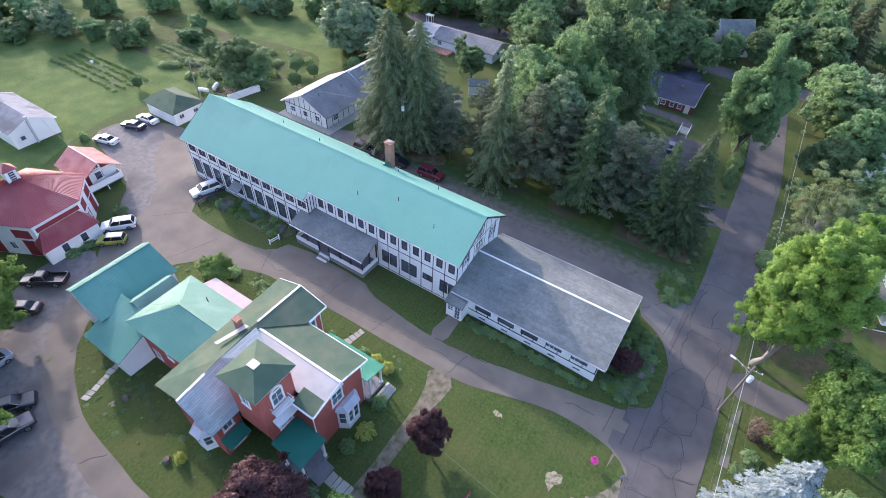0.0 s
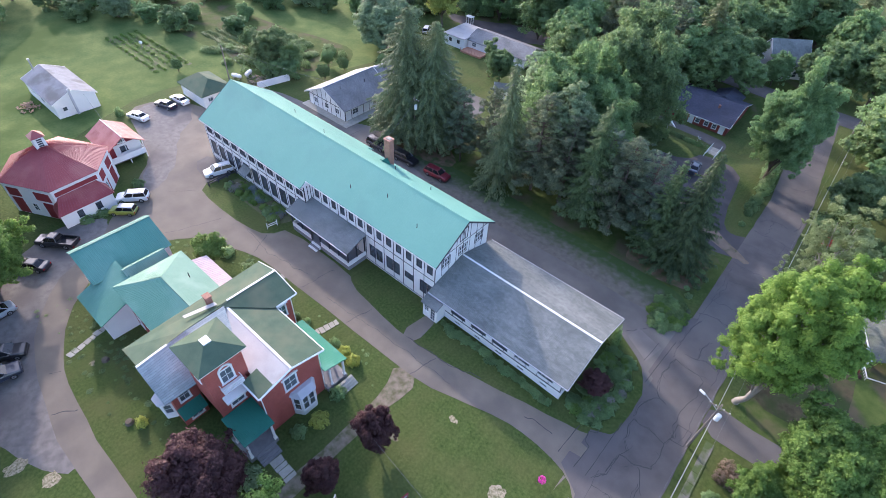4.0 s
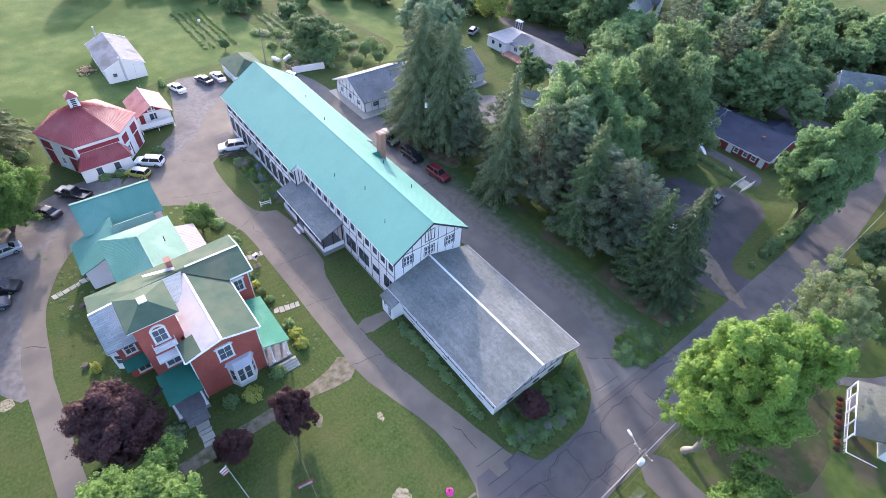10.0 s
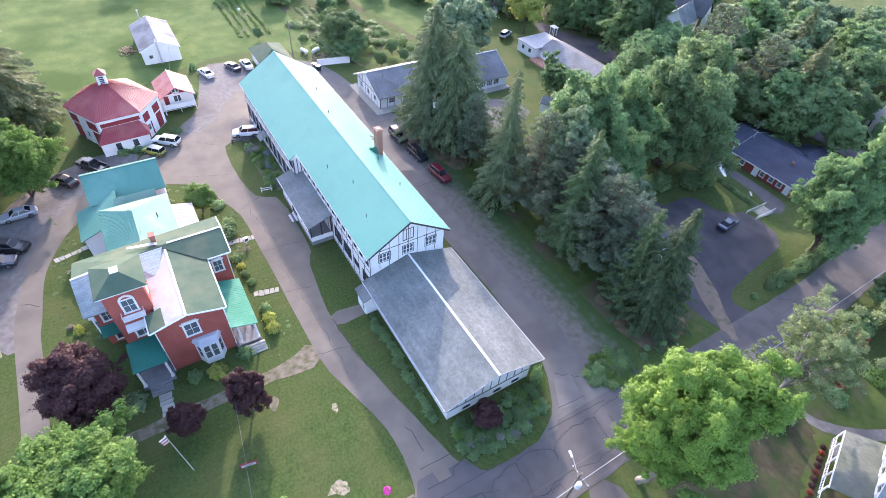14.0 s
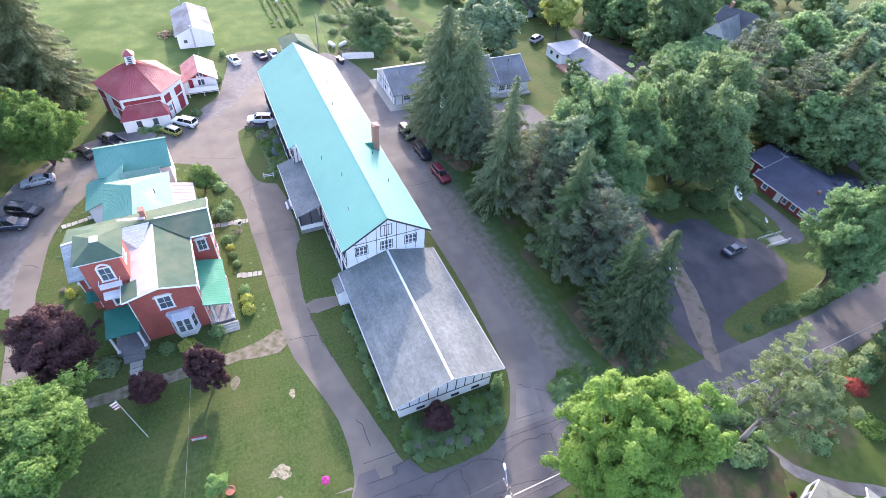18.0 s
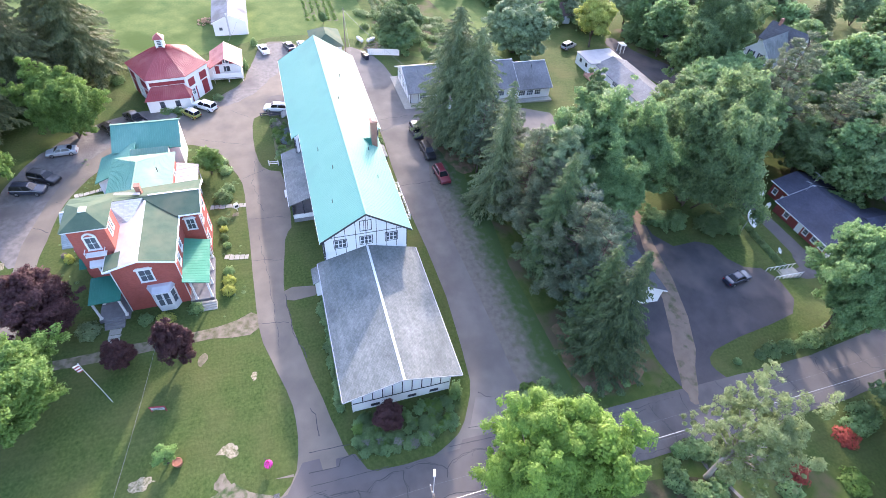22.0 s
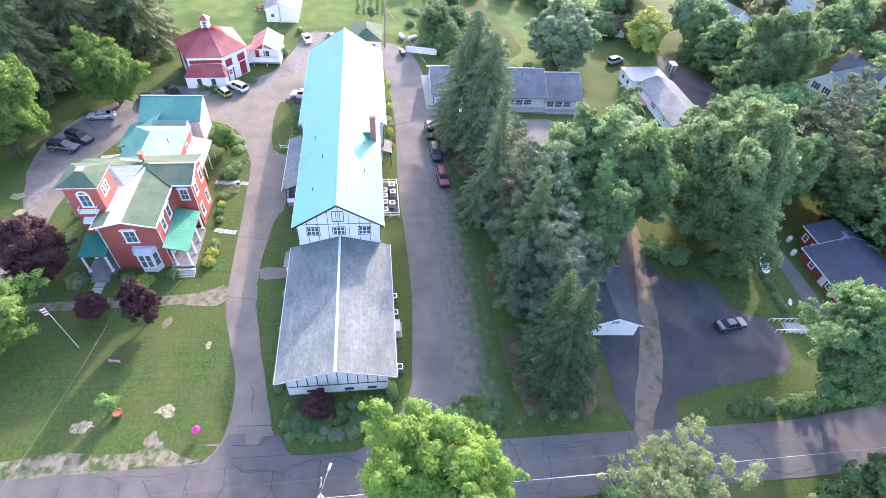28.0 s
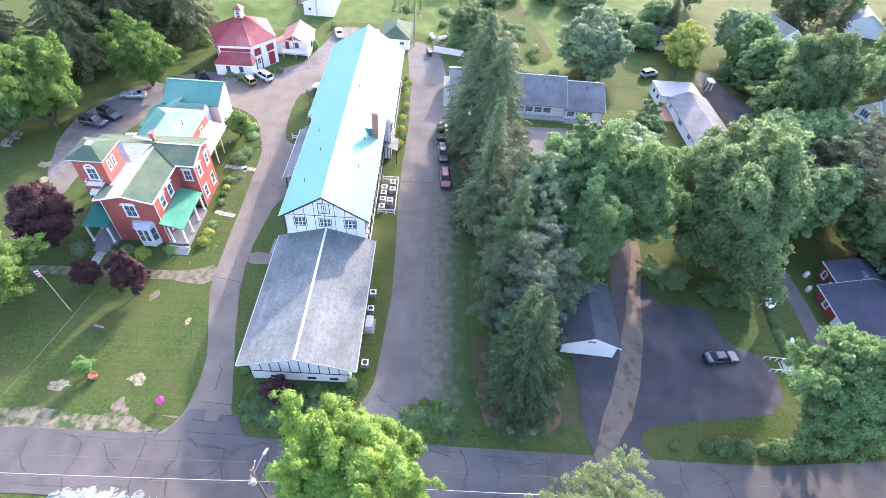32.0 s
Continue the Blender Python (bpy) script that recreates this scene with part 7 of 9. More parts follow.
porch("side_porch_roof", -29.6, -21.5, 21.42, 24.5, 4.65, 3.75, "y", [(-21.9, 24.1), (-24.2, 24.1), (-26.8, 24.1), (-29.2, 24.1), (-21.9, 22.2)], TEAL_PORCH)
porch("front_porch_roof", -24.85, -20.9, 10.7, 14.27, 4.5, 3.9, "x", [(-21.25, 11.0), (-21.25, 13.9), (-23.8, 11.0)], TEAL_DARK)
part("awning", G().ribbed((-28.3, 8.3, 2.95), (-28.3, 10.95, 2.95), (-29.65, 10.95, 3.6), (-29.65, 8.3, 3.6), 0.35, 0.03, 0.06), TEAL_DARK, house, "dark green metal awning")
for k in range(4):
    part("step", G().box(-21.05 + 0.32 * k, -20.73 + 0.32 * k, 11.3, 13.6, -0.2, 0.5 - 0.14 * k), DECK, house)
    part("step", G().box(-21.3 + 0.32 * k, -20.98 + 0.32 * k, 22.6, 24.6, -0.2, 0.5 - 0.14 * k), STONE, house)
for x, y in ((-22.22, 14.25), (-22.22, 21.46), (-30.44, 24.06)):
    part("downspout", G().tube([(x, y, 0.0), (x, y, FZ(y) - 0.3 if x > -25 else 8.3)], 0.06, 6), WHITE_TRIM, house)
# bay windows
for cx, cy, ang, wide, high in ((-22.3, 18.7, 90, 3.0, 3.7), (-32.6, 8.4, 0, 2.4, 3.0)):
    ux, uy = math.cos(radians(ang)), math.sin(radians(ang))
    f = lambda u, q: (cx + ux * u + uy * q, cy + uy * u - ux * q)
    ring = [f(-wide / 2, 0), f(-wide / 2 + 0.6, 1.0), f(wide / 2 - 0.6, 1.0), f(wide / 2, 0)]
    g = G()
    sides = [(ring[0], ring[1]), (ring[1], ring[2]), (ring[2], ring[3])]
    wins = []
    for a, b in sides:
        L = math.dist(a, b)
        an = math.degrees(math.atan2(b[1] - a[1], b[0] - a[0]))
        hs = [(0.2, L - 0.2, 1.0, high - 0.35)] if L < 1.3 else [(0.15, L / 2 - 0.08, 1.0, high - 0.35), (L / 2 + 0.08, L - 0.15, 1.0, high - 0.35)]
        wall(g, a, an, [(0, -0.3), (L, -0.3), (L, high), (0, high)], hs, 0.1)
        wins += [(a, an, h) for h in hs]
    bw = part("bay_window", g, WHITE_TRIM, house, "white three-sided bay window")
    for a, an, h in wins:
        window(house, a, an, h, WHITE_TRIM, (0, 1), 0.05, False)
    rim = [f(-wide / 2 - 0.2, 0), f(-wide / 2 + 0.5, 1.25), f(wide / 2 - 0.5, 1.25), f(wide / 2 + 0.2, 0)]
    top = [f(-wide / 2 + 0.1, 0), f(-wide / 2 + 0.6, 0.5), f(wide / 2 - 0.6, 0.5), f(wide / 2 - 0.1, 0)]
    part("bay_roof", G().hexa([(*p, high + 0.003) for p in rim], [(*p, high + 0.55) for p in top]), ZINC, bw, "grey metal bay roof")
settle(house, -29, 16)

# kitchen ell with a hipped metal roof
ell = thing("kitchen_ell", "white and brick ell with pale green hipped metal roof", "outbuilding")
A = (-43.2, 15.4, 8.35)
c4 = [(-48.2, 11.1, 6.2), (-38.3, 11.1, 6.2), (-38.3, 19.9, 6.2), (-48.2, 19.9, 6.2)]
B = (-36.9, 15.4, 8.3)
# hip and north slope take the paler green, the south slope a darker teal
part("hip", G().ribbed(c4[3], c4[0], A, A, 0.34, 0.014, 0.1), TEAL_PALE, ell, "pale green metal roof")
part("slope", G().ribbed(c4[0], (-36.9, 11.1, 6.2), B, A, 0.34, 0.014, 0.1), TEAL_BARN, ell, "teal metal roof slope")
part("slope", G().ribbed((-36.9, 19.9, 6.2), c4[3], A, B, 0.34, 0.014, 0.1), TEAL_PALE, ell, "pale green metal roof slope")
part("ridge_cap", G().tube([A, B], 0.09, 5), TEAL_PALE, ell)
g = G()
for p, an, L, hs in (((-47.8, 11.5), 0, 9.1, [(5.5, 6.5, 3.6, 5.0), (2.2, 3.2, 1.0, 2.5)]), ((-38.7, 11.5), 90, 8.0, []), ((-38.7, 19.5), 180, 9.1, [(1.5, 2.5, 3.6, 5.0), (5.5, 6.5, 3.6, 5.0)]), ((-47.8, 19.5), 270, 8.0, [])):
    wall(g, p, an, [(0, -0.2), (L, -0.2), (L, 6.12), (0, 6.12)], hs)
part("wall", g, RED_BRICK, ell)
for p, an, hs in (((-47.8, 11.5), 0, [(5.5, 6.5, 3.6, 5.0), (2.2, 3.2, 1.0, 2.5)]), ((-38.7, 19.5), 180, [(1.5, 2.5, 3.6, 5.0), (5.5, 6.5, 3.6, 5.0)])):
    for h in hs:
        window(ell, p, an, h, WHITE_TRIM, (0, 1), 0.12)
part("vent_pipe", G().lathe([(0.1, 0), (0.06, 0.1), (0.06, 0.9)], 8, (-42.2, 18.0, 7.0)), BLACK, ell)
part("porch_roof", G().ribbed((-38.4, 22.6, 3.5), (-48.0, 22.6, 3.5), (-48.0, 19.55, 4.3), (-38.4, 19.55, 4.3), 0.35, 0.04, 0.06), PINK_METAL, ell, "faded pinkish ribbed porch roof")
for x in (-38.7, -41.6, -44.6, -47.7):
    part("porch_post", G().box(x - 0.07, x + 0.07, 22.3, 22.44, -0.1, 3.45), WHITE_TRIM, ell)
settle(ell, -43, 15.5)

# carriage barn at the back of the house
cb = thing("carriage_barn", "white carriage barn with green metal roof", "barn")
part("roof", G().ribbed((-51.9, 9.9, 4.6), (-51.9, 20.1, 4.6), (-56.6, 20.1, 6.95), (-56.6, 9.9, 6.95), 0.34, 0.014, 0.1).ribbed((-58.3, 20.1, 6.0), (-58.3, 9.9, 6.0), (-56.603, 9.9, 6.95), (-56.603, 20.1, 6.95), 0.34, 0.014, 0.1), TEAL_BARN, cb, "green standing-seam metal roof")
part("ridge_cap", G().slab([(-56.8, 9.85, 6.98), (-56.4, 9.85, 6.98), (-56.4, 20.15, 6.98), (-56.8, 20.15, 6.98)], 0.03), TEAL_PALE, cb)
g = G()
wall(g, (-52.3, 10.2), 90, [(0, -0.2), (9.6, -0.2), (9.6, 4.7), (0, 4.7)])
wall(g, (-52.3, 19.8), 180, [(0, -0.2), (5.7, -0.2), (5.7, 6.0), (4.3, 6.8), (0, 4.7)], [(1.2, 3.4, 0, 2.4)])
wall(g, (-58.0, 19.8), 270, [(0, -0.2), (9.6, -0.2), (9.6, 6.0), (0, 6.0)])
wall(g, (-58.0, 10.2), 0, [(0, -0.2), (5.7, -0.2), (5.7, 4.7), (1.4, 6.8), (0, 6.0)])
part("wall", g, WHITE, cb)
part("barn_door", G().box(-55.7, -53.5, 19.68, 19.74, 0, 2.4), WHITE_TRIM, cb)
# lean-to wing between barn and ell
part("wing_roof", G().ribbed((-53.0, 7.8, 3.3), (-46.2, 7.8, 3.3), (-46.2, 13.5, 5.6), (-53.0, 13.5, 5.6), 0.34, 0.014, 0.1), TEAL_BARN, cb, "teal metal lean-to roof")
part("dormer_roof", G().ribbed((-48.6, 13.2, 5.0), (-48.6, 18.6, 5.0), (-50.2, 18.6, 6.1), (-50.2, 13.2, 6.1), 0.34, 0.014, 0.08).ribbed((-51.8, 18.6, 5.0), (-51.8, 13.2, 5.0), (-50.203, 13.2, 6.1), (-50.203, 18.6, 6.1), 0.34, 0.014, 0.08), TEAL_PALE, cb)
g = G()
wall(g, (-52.3, 8.2), 0, [(0, -0.2), (5.7, -0.2), (5.7, 3.35), (0, 3.35)], [(2.5, 3.5, 0.1, 2.1)])
wall(g, (-46.6, 8.2), 90, [(0, -0.2), (5, -0.2), (5, 5.3), (0, 3.35)])
part("wing_wall", g, WHITE, cb)
part("dormer_wall", wall(G(), (-48.9, 18.4), 180, [(0, -0.2), (2.6, -0.2), (2.6, 5.1), (1.3, 6.0), (0, 5.1)]), WHITE, cb)
part("door", G().box(-49.8, -48.8, 8.25, 8.3, 0.1, 2.1), RED_PAINT, cb)
settle(cb, -53, 14)

# the many-sided barn
ob = thing("sided_barn", "white many-sided barn with red metal roof and cupola", "barn", (-80.2, 16.6, 0))
EV = [(-0.8, -7.6), (7.2, -3.4), (6.6, 3.7), (1.3, 7.7), (-7.2, 3.4), (-6.6, -3.7)]
AP = (-0.9, -0.2, 9.0)
V6 = [(x * 0.945, y * 0.945) for x, y in EV]
for k in range(6):
    a, b = EV[k], EV[(k + 1) % 6]
    part("roof_panel", G().ribbed((*a, 5.75), (*b, 5.75), AP, AP, 0.42, 0.03, 0.1), RED_METAL, ob)
SIDES = []
for k in range(6):
    a, b = V6[k], V6[(k + 1) % 6]
    SIDES.append((a, math.degrees(math.atan2(b[1] - a[1], b[0] - a[0])), math.dist(a, b)))
g = G()
BW = {0: [(3.6, 4.5, 1.0, 2.3)], 2: [(0.9, 1.7, 1.3, 2.5)], 3: [(3.5, 4.5, 2.0, 3.0)], 4: [(3, 4, 2, 3)], 5: [(3, 4, 2, 3)]}
for k, (a, an, L) in enumerate(SIDES):
    wall(g, a, an, [(0, -0.3), (L, -0.3), (L, 5.73), (0, 5.73)], BW.get(k, []))
part("wall", g, WHITE, ob)
for k, hs in BW.items():
    for h in hs:
        window(ob, SIDES[k][0], SIDES[k][1], h, WHITE_TRIM, (1, 1), 0.2, label="white-trimmed window")
for k, (a, an, L) in enumerate(SIDES):
    beam(ob, a, an, 0.0, 0.2, 0, 5.0, WHITE_TRIM, 0.04, "corner_board")
    beam(ob, a, an, 0.0, L, 5.05, 5.6, WHITE_TRIM, 0.06, "frieze")
for k, u0, u1, z0, z1, nm in ((0, 0.5, 2.6, 3.3, 4.8, "red_panel"), (0, 5.2, 7.8, 3.3, 4.8, "red_panel"), (0, 0.6, 2.4, 0.1, 3.0, "barn_door"), (0, 5.9, 7.6, 0.1, 2.9, "barn_door"), (1, 0.3, 6.5, 4.3, 5.0, "red_panel"), (2, 0.5, 2.2, 3.2, 4.7, "red_panel"), (2, 3.7, 5.6, 3.2, 4.7, "red_panel"), (2, 0.45, 0.68, 0.1, 2.7, "red_panel"), (2, 1.92, 2.2, 0.1, 2.7, "red_panel"), (2, 3.9, 5.5, 0.1, 2.9, "barn_door"), (3, 1, 3, 3.2, 4.7, "red_panel"), (3, 5.5, 7.5, 3.2, 4.7, "red_panel")):
    d = beam(ob, SIDES[k][0], SIDES[k][1], u0, u1, z0, z1, RED_PAINT, 0.05, nm)
cup = part("cupola", G().hexa([(-1.7, -1.0, 8.2), (-0.1, -1.0, 8.2), (-0.1, 0.6, 8.2), (-1.7, 0.6, 8.2)], [(-1.6, -0.9, 10.2), (-0.2, -0.9, 10.2), (-0.2, 0.5, 10.2), (-1.6, 0.5, 10.2)]), WHITE_TRIM, ob)
part("cupola_roof", G().hexa([(-1.9, -1.2, 10.202), (0.1, -1.2, 10.202), (0.1, 0.8, 10.202), (-1.9, 0.8, 10.202)], [(-1.0, -0.3, 11.1), (-0.8, -0.3, 11.1), (-0.8, -0.1, 11.1), (-1.0, -0.1, 11.1)]), RED_METAL, cup)
for k in range(4):
    part("louvre", G().box(-0.16, -0.1, -0.55, 0.15, 8.75 + k * 0.33, 8.95 + k * 0.33), TIMBER, cup)
# lean-to on the drive side
part("shed_roof", G().ribbed((9.1, -4.2, 2.5), (8.7, 4.0, 2.5), (6.2, 2.9, 4.25), (6.7, -2.7, 4.25), 0.42, 0.03, 0.1), RED_METAL, ob, "red metal lean-to roof")
part("shed_hip", G().slab([(9.1, -4.2, 2.5), (6.7, -2.7, 4.25), (6.2, -3.9, 2.6)], 0.08), RED_METAL, ob)
part("shed_hip", G().slab([(8.7, 4.0, 2.5), (5.9, 4.1, 2.6), (6.2, 2.9, 4.25)], 0.08), RED_METAL, ob)
g = G()
wall(g, (8.8, -3.9), 92, [(0, -0.2), (7.6, -0.2), (7.6, 2.5), (0, 2.5)], [(2.2, 2.9, 1.0, 2.0), (4.9, 5.6, 1.0, 2.0)])
wall(g, (6.3, -3.7), 355, [(0, -0.2), (2.5, -0.2), (2.5, 2.5), (0, 2.5)])
wall(g, (8.55, 3.7), 180, [(0, -0.2), (2.4, -0.2), (2.4, 2.5), (0, 2.5)])
sh = part("shed_wall", g, WHITE, ob)
for h in ((2.2, 2.9, 1.0, 2.0), (4.9, 5.6, 1.0, 2.0)):
    window(sh, (8.8, -3.9), 92, h, TIMBER, (1, 2), 0.07)

# red-roofed cottage beside the barn
ct = thing("barn_cottage", "small white cottage with faded red metal roof and raised porch", "outbuilding", (-85.2, 27.2, 0))
for sd in (-1, 1):
    part("roof", G().ribbed((-4.0, sd * 3.3, 3.25), (4.1, sd * 3.3, 3.25), (4.1, 0, 5.2), (-4.0, 0, 5.2), 0.42, 0.03, 0.1), FADED_RED, ct, "faded red metal roof slope")
part("ridge_cap", G().tube([(-4.0, 0, 5.22), (4.1, 0, 5.22)], 0.07, 5), WHITE_TRIM, ct)
g = G()
wall(g, (2.6, -2.9), 90, [(0, -0.2), (5.8, -0.2), (5.8, 3.35), (2.9, 5.05), (0, 3.35)], [(2.35, 3.45, 3.55, 4.4), (0.5, 1.4, 1.2, 3.1), (2.4, 3.4, 1.9, 2.8)])
wall(g, (2.6, 2.9), 180, [(0, -0.2), (6.4, -0.2), (6.4, 3.35), (0, 3.35)], [(2, 3.2, 1.4, 2.5)])
wall(g, (-3.8, -2.9), 0, [(0, -0.2), (6.4, -0.2), (6.4, 3.35), (0, 3.35)], [(2, 3, 1.4, 2.5)])
wall(g, (-3.8, 2.9), 270, [(0, -0.2), (5.8, -0.2), (5.8, 3.35), (2.9, 5.05), (0, 3.35)])
part("wall", g, WHITE, ct)
part("gable_panel", wall(G(), (2.66, -2.86), 90, [(0, 3.36), (5.72, 3.36), (2.86, 5.0)], [(2.2, 3.5, 3.4, 4.5)], 0.05), RED_PAINT, ct, "barn-red gable boards")
window(ct, (2.6, -2.9), 90, (2.35, 3.45, 3.55, 4.4), WHITE_TRIM, (1, 0), 0.12)
window(ct, (2.6, -2.9), 90, (2.4, 3.4, 1.9, 2.8), TIMBER, (1, 0), 0.08)
window(ct, (2.6, -2.9), 90, (0.5, 1.4, 1.2, 3.1), WHITE_TRIM, (0, 0), 0.1, False, "door", leaf=RED_PAINT)
window(ct, (2.6, 2.9), 180, (2, 3.2, 1.4, 2.5), TIMBER, (1, 1), 0.1)
part("porch_floor", G().box(2.62, 4.0, -2.9, 2.9, 0.85, 1.0), DECK, ct)
part("porch_parapet", G().box(3.9, 4.0, -2.9, 2.9, 1.002, 2.0).box(2.63, 3.899, -2.9, -2.8, 1.002, 2.0).box(2.63, 3.899, 2.8, 2.9, 1.002, 2.0), WHITE, ct, "white boarded porch parapet")
for y in (-2.8, 0.0, 2.8):
    part("porch_post", G().box(3.88, 4.02, y - 0.07, y + 0.07, -0.2, 0.848), WHITE_TRIM, ct)
    part("porch_post", G().box(3.89, 4.01, y - 0.06, y + 0.06, 2.002, 3.3 + (1.75 if y == 0 else 0)), WHITE_TRIM, ct)
part("link_roof", G().ribbed((1.2, -5.2, 2.6), (3.2, -4.6, 2.6), (2.2, -2.6, 3.6), (-0.4, -2.6, 3.6), 0.42, 0.03, 0.08), FADED_RED, ct, "faded red lean-to roof towards the barn")
part("link_wall", G().box(1.2, 2.5, -4.7, -2.95, -0.2, 2.7), WHITE, ct)


def simple_house(name, label, category, at, turn, L, W, eave, ridge, roof_mat, wall_mat, wins, over=0.4, ribbed=False, trim=WHITE_TRIM, frame_mat=WHITE_TRIM, hip=False):
    """A gabled (or hipped) building, ridge along its own x: wins = (side, u0, u1, z0, z1, barsx, barsy)."""
    t = thing(name, label, category, at, turn)
    hx, hy = L / 2, W / 2
    k = (ridge - eave) / (hy + over)
    top = eave + k * over - 0.1
    if hip:
        r = hx - hy * 0.75
        q = [(-hx - over, -hy - over, eave), (hx + over, -hy - over, eave), (hx + over, hy + over, eave), (-hx - over, hy + over, eave)]
        m, n = (-r, 0, ridge), (r, 0, ridge)
        for pts in ((q[0], q[1], n, m), (q[1], q[2], n), (q[2], q[3], m, n), (q[3], q[0], m)):
            part("roof", G().slab(pts, 0.1), roof_mat, t)
    else:
        for s in (-1, 1):
            pts = ((-hx - over, s * (hy + over), eave), (hx + over, s * (hy + over), eave), (hx + over, 0, ridge), (-hx - over, 0, ridge))
            part("roof", G().ribbed(*pts, 0.5, 0.03, 0.1) if ribbed else G().slab(pts, 0.12), roof_mat, t)
        for x in (-hx - over - 0.02, hx + over - 0.02):
            for s in (-1, 1):
                part("rake_board", G().hexa([(x, s * (hy + over), eave - 0.2), (x + 0.04, s * (hy + over), eave - 0.2), (x + 0.04, 0, ridge - 0.2), (x, 0, ridge - 0.2)], [(x, s * (hy + over), eave + 0.02), (x + 0.04, s * (hy + over), eave + 0.02), (x + 0.04, 0, ridge + 0.02), (x, 0, ridge + 0.02)]), trim, t)
    base = -0.4
    sides = {"s": ((-hx, -hy), 0, L), "e": ((hx, -hy), 90, W), "n": ((hx, hy), 180, L), "w": ((-hx, hy), 270, W)}
    for key, (p, an, ln) in sides.items():
        out = [(0, base), (ln, base), (ln, top), (0, top)]
        if key in "ew" and not hip:
            out = [(0, base), (ln, base), (ln, top), (ln / 2, ridge - 0.14), (0, top)]
        part("wall", wall(G(), p, an, out, [w[1:5] for w in wins if w[0] == key]), wall_mat, t)
    for w in wins:
        p, an, ln = sides[w[0]]
        window(t, p, an, w[1:5], frame_mat, w[5:7], 0.1, w[3] > 0.3, "door" if w[3] < 0.3 else "window", leaf=WHITE if w[3] < 0.3 else None)
    return t


shed = simple_house("hay_shed", "white gabled shed with grey metal roof", "shed", (-111.6, 28.2, 0), 0, 14.5, 7.6, 3.1, 4.9, GREY_METAL, WHITE, [("e", 1.2, 2.0, 1.2, 2.0, 0, 0), ("s", 3, 4, 1.2, 2.2, 1, 1), ("s", 8, 9, 1.2, 2.2, 1, 1)], 0.35, True)
part("stove_pipe", G().box(7.3, 7.65, -0.6, -0.25, 0, 5.2), ZINC, shed)
part("stove_pipe", G().lathe([(0.14, 0), (0.14, 1.9), (0.22, 1.95), (0.22, 2.2)], 8, (-7.0, -1.4, 4.4)), GALV, shed)
gar = simple_house("green_roofed_garage", "small white garage with dark green hipped roof", "garage", (-93.6, 49.2, 0), 0, 8.6, 6.4, 2.7, 4.6, GREEN_SHINGLE, WHITE, [("e", 1.0, 2.0, 1.1, 1.9, 1, 0), ("e", 4.2, 5.2, 1.1, 1.9, 1, 0), ("s", 1.0, 3.4, 0.05, 2.1, 2, 2), ("s", 4.6, 7.0, 0.05, 2.1, 2, 2)], 0.45, hip=True)
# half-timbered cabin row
# pale metal for west slopes only; part of its brightness is painted sunlight
SUNLIT_ROOF = mat("sun_pale_metal_roof", (0.39, 0.34, 0.33), (0.48, 0.425, 0.41), 0.6, 0.5, 0.05, c3=(0.31, 0.275, 0.265), c3scale=0.3, stretch=(0.3, 2.0, 1))
cab = simple_house("timbered_cabin", "white half-timbered cabin with pale metal and grey shingle roof", "cabin", (-71.5, 69.3, gz(-71.5, 69)), 90, 13.2, 11.2, 2.7, 5.65, AGED_SHINGLE, WHITE, [("w", 1.6, 2.8, 1.0, 2.1, 1, 1), ("w", 5.0, 6.2, 1.0, 2.1, 1, 1), ("w", 8.2, 9.4, 1.0, 2.1, 1, 1), ("s", 2, 3.4, 1.0, 2.1, 1, 1), ("s", 5.6, 6.6, 0.05, 2.05, 0, 1), ("s", 9, 10.4, 1.0, 2.1, 1, 1)], 0.6)
for i in range(9):
    u = 0.05 + i * 1.385
    beam(cab, (-6.6, 5.6), 270, u, u + 0.11, 0, 5.3 - 0.47 * abs(u - 5.6) - 0.12)
    beam(cab, (-6.6, -5.6), 0, 0.05 + i * 1.6, 0.16 + i * 1.6, 0, 2.6)
beam(cab, (-6.6, 5.6), 270, 0, 11.2, 2.55, 2.66, out=0.036)
part("roof_sheet", G().ribbed((7.22, 6.22, 2.72), (-7.22, 6.22, 2.72), (-7.22, 0.05, 5.66), (7.22, 0.05, 5.66), 0.5, 0.03, 0.02), SUNLIT_ROOF, cab, "pale metal roof sheet with the west slope's sunlight in its colour")
part("ridge_cap", G().tube([(-7.2, 0, 5.68), (7.2, 0, 5.68)], 0.08, 5), WHITE_TRIM, cab)
part("plinth", G().box(-8.2, 7.0, -7.6, 6.4, -0.6, 0.22), CONCRETE, cab, "pale concrete terrace")
for x, y in ((-4.0, -1.6), (-1.5, 1.4), (2.0, -2.2)):
    part("vent_pipe", G().lathe([(0.1, 0), (0.06, 0.06), (0.06, 0.7)], 8, (x, y, 5.5 - 0.47 * abs(y))), BLACK, cab)
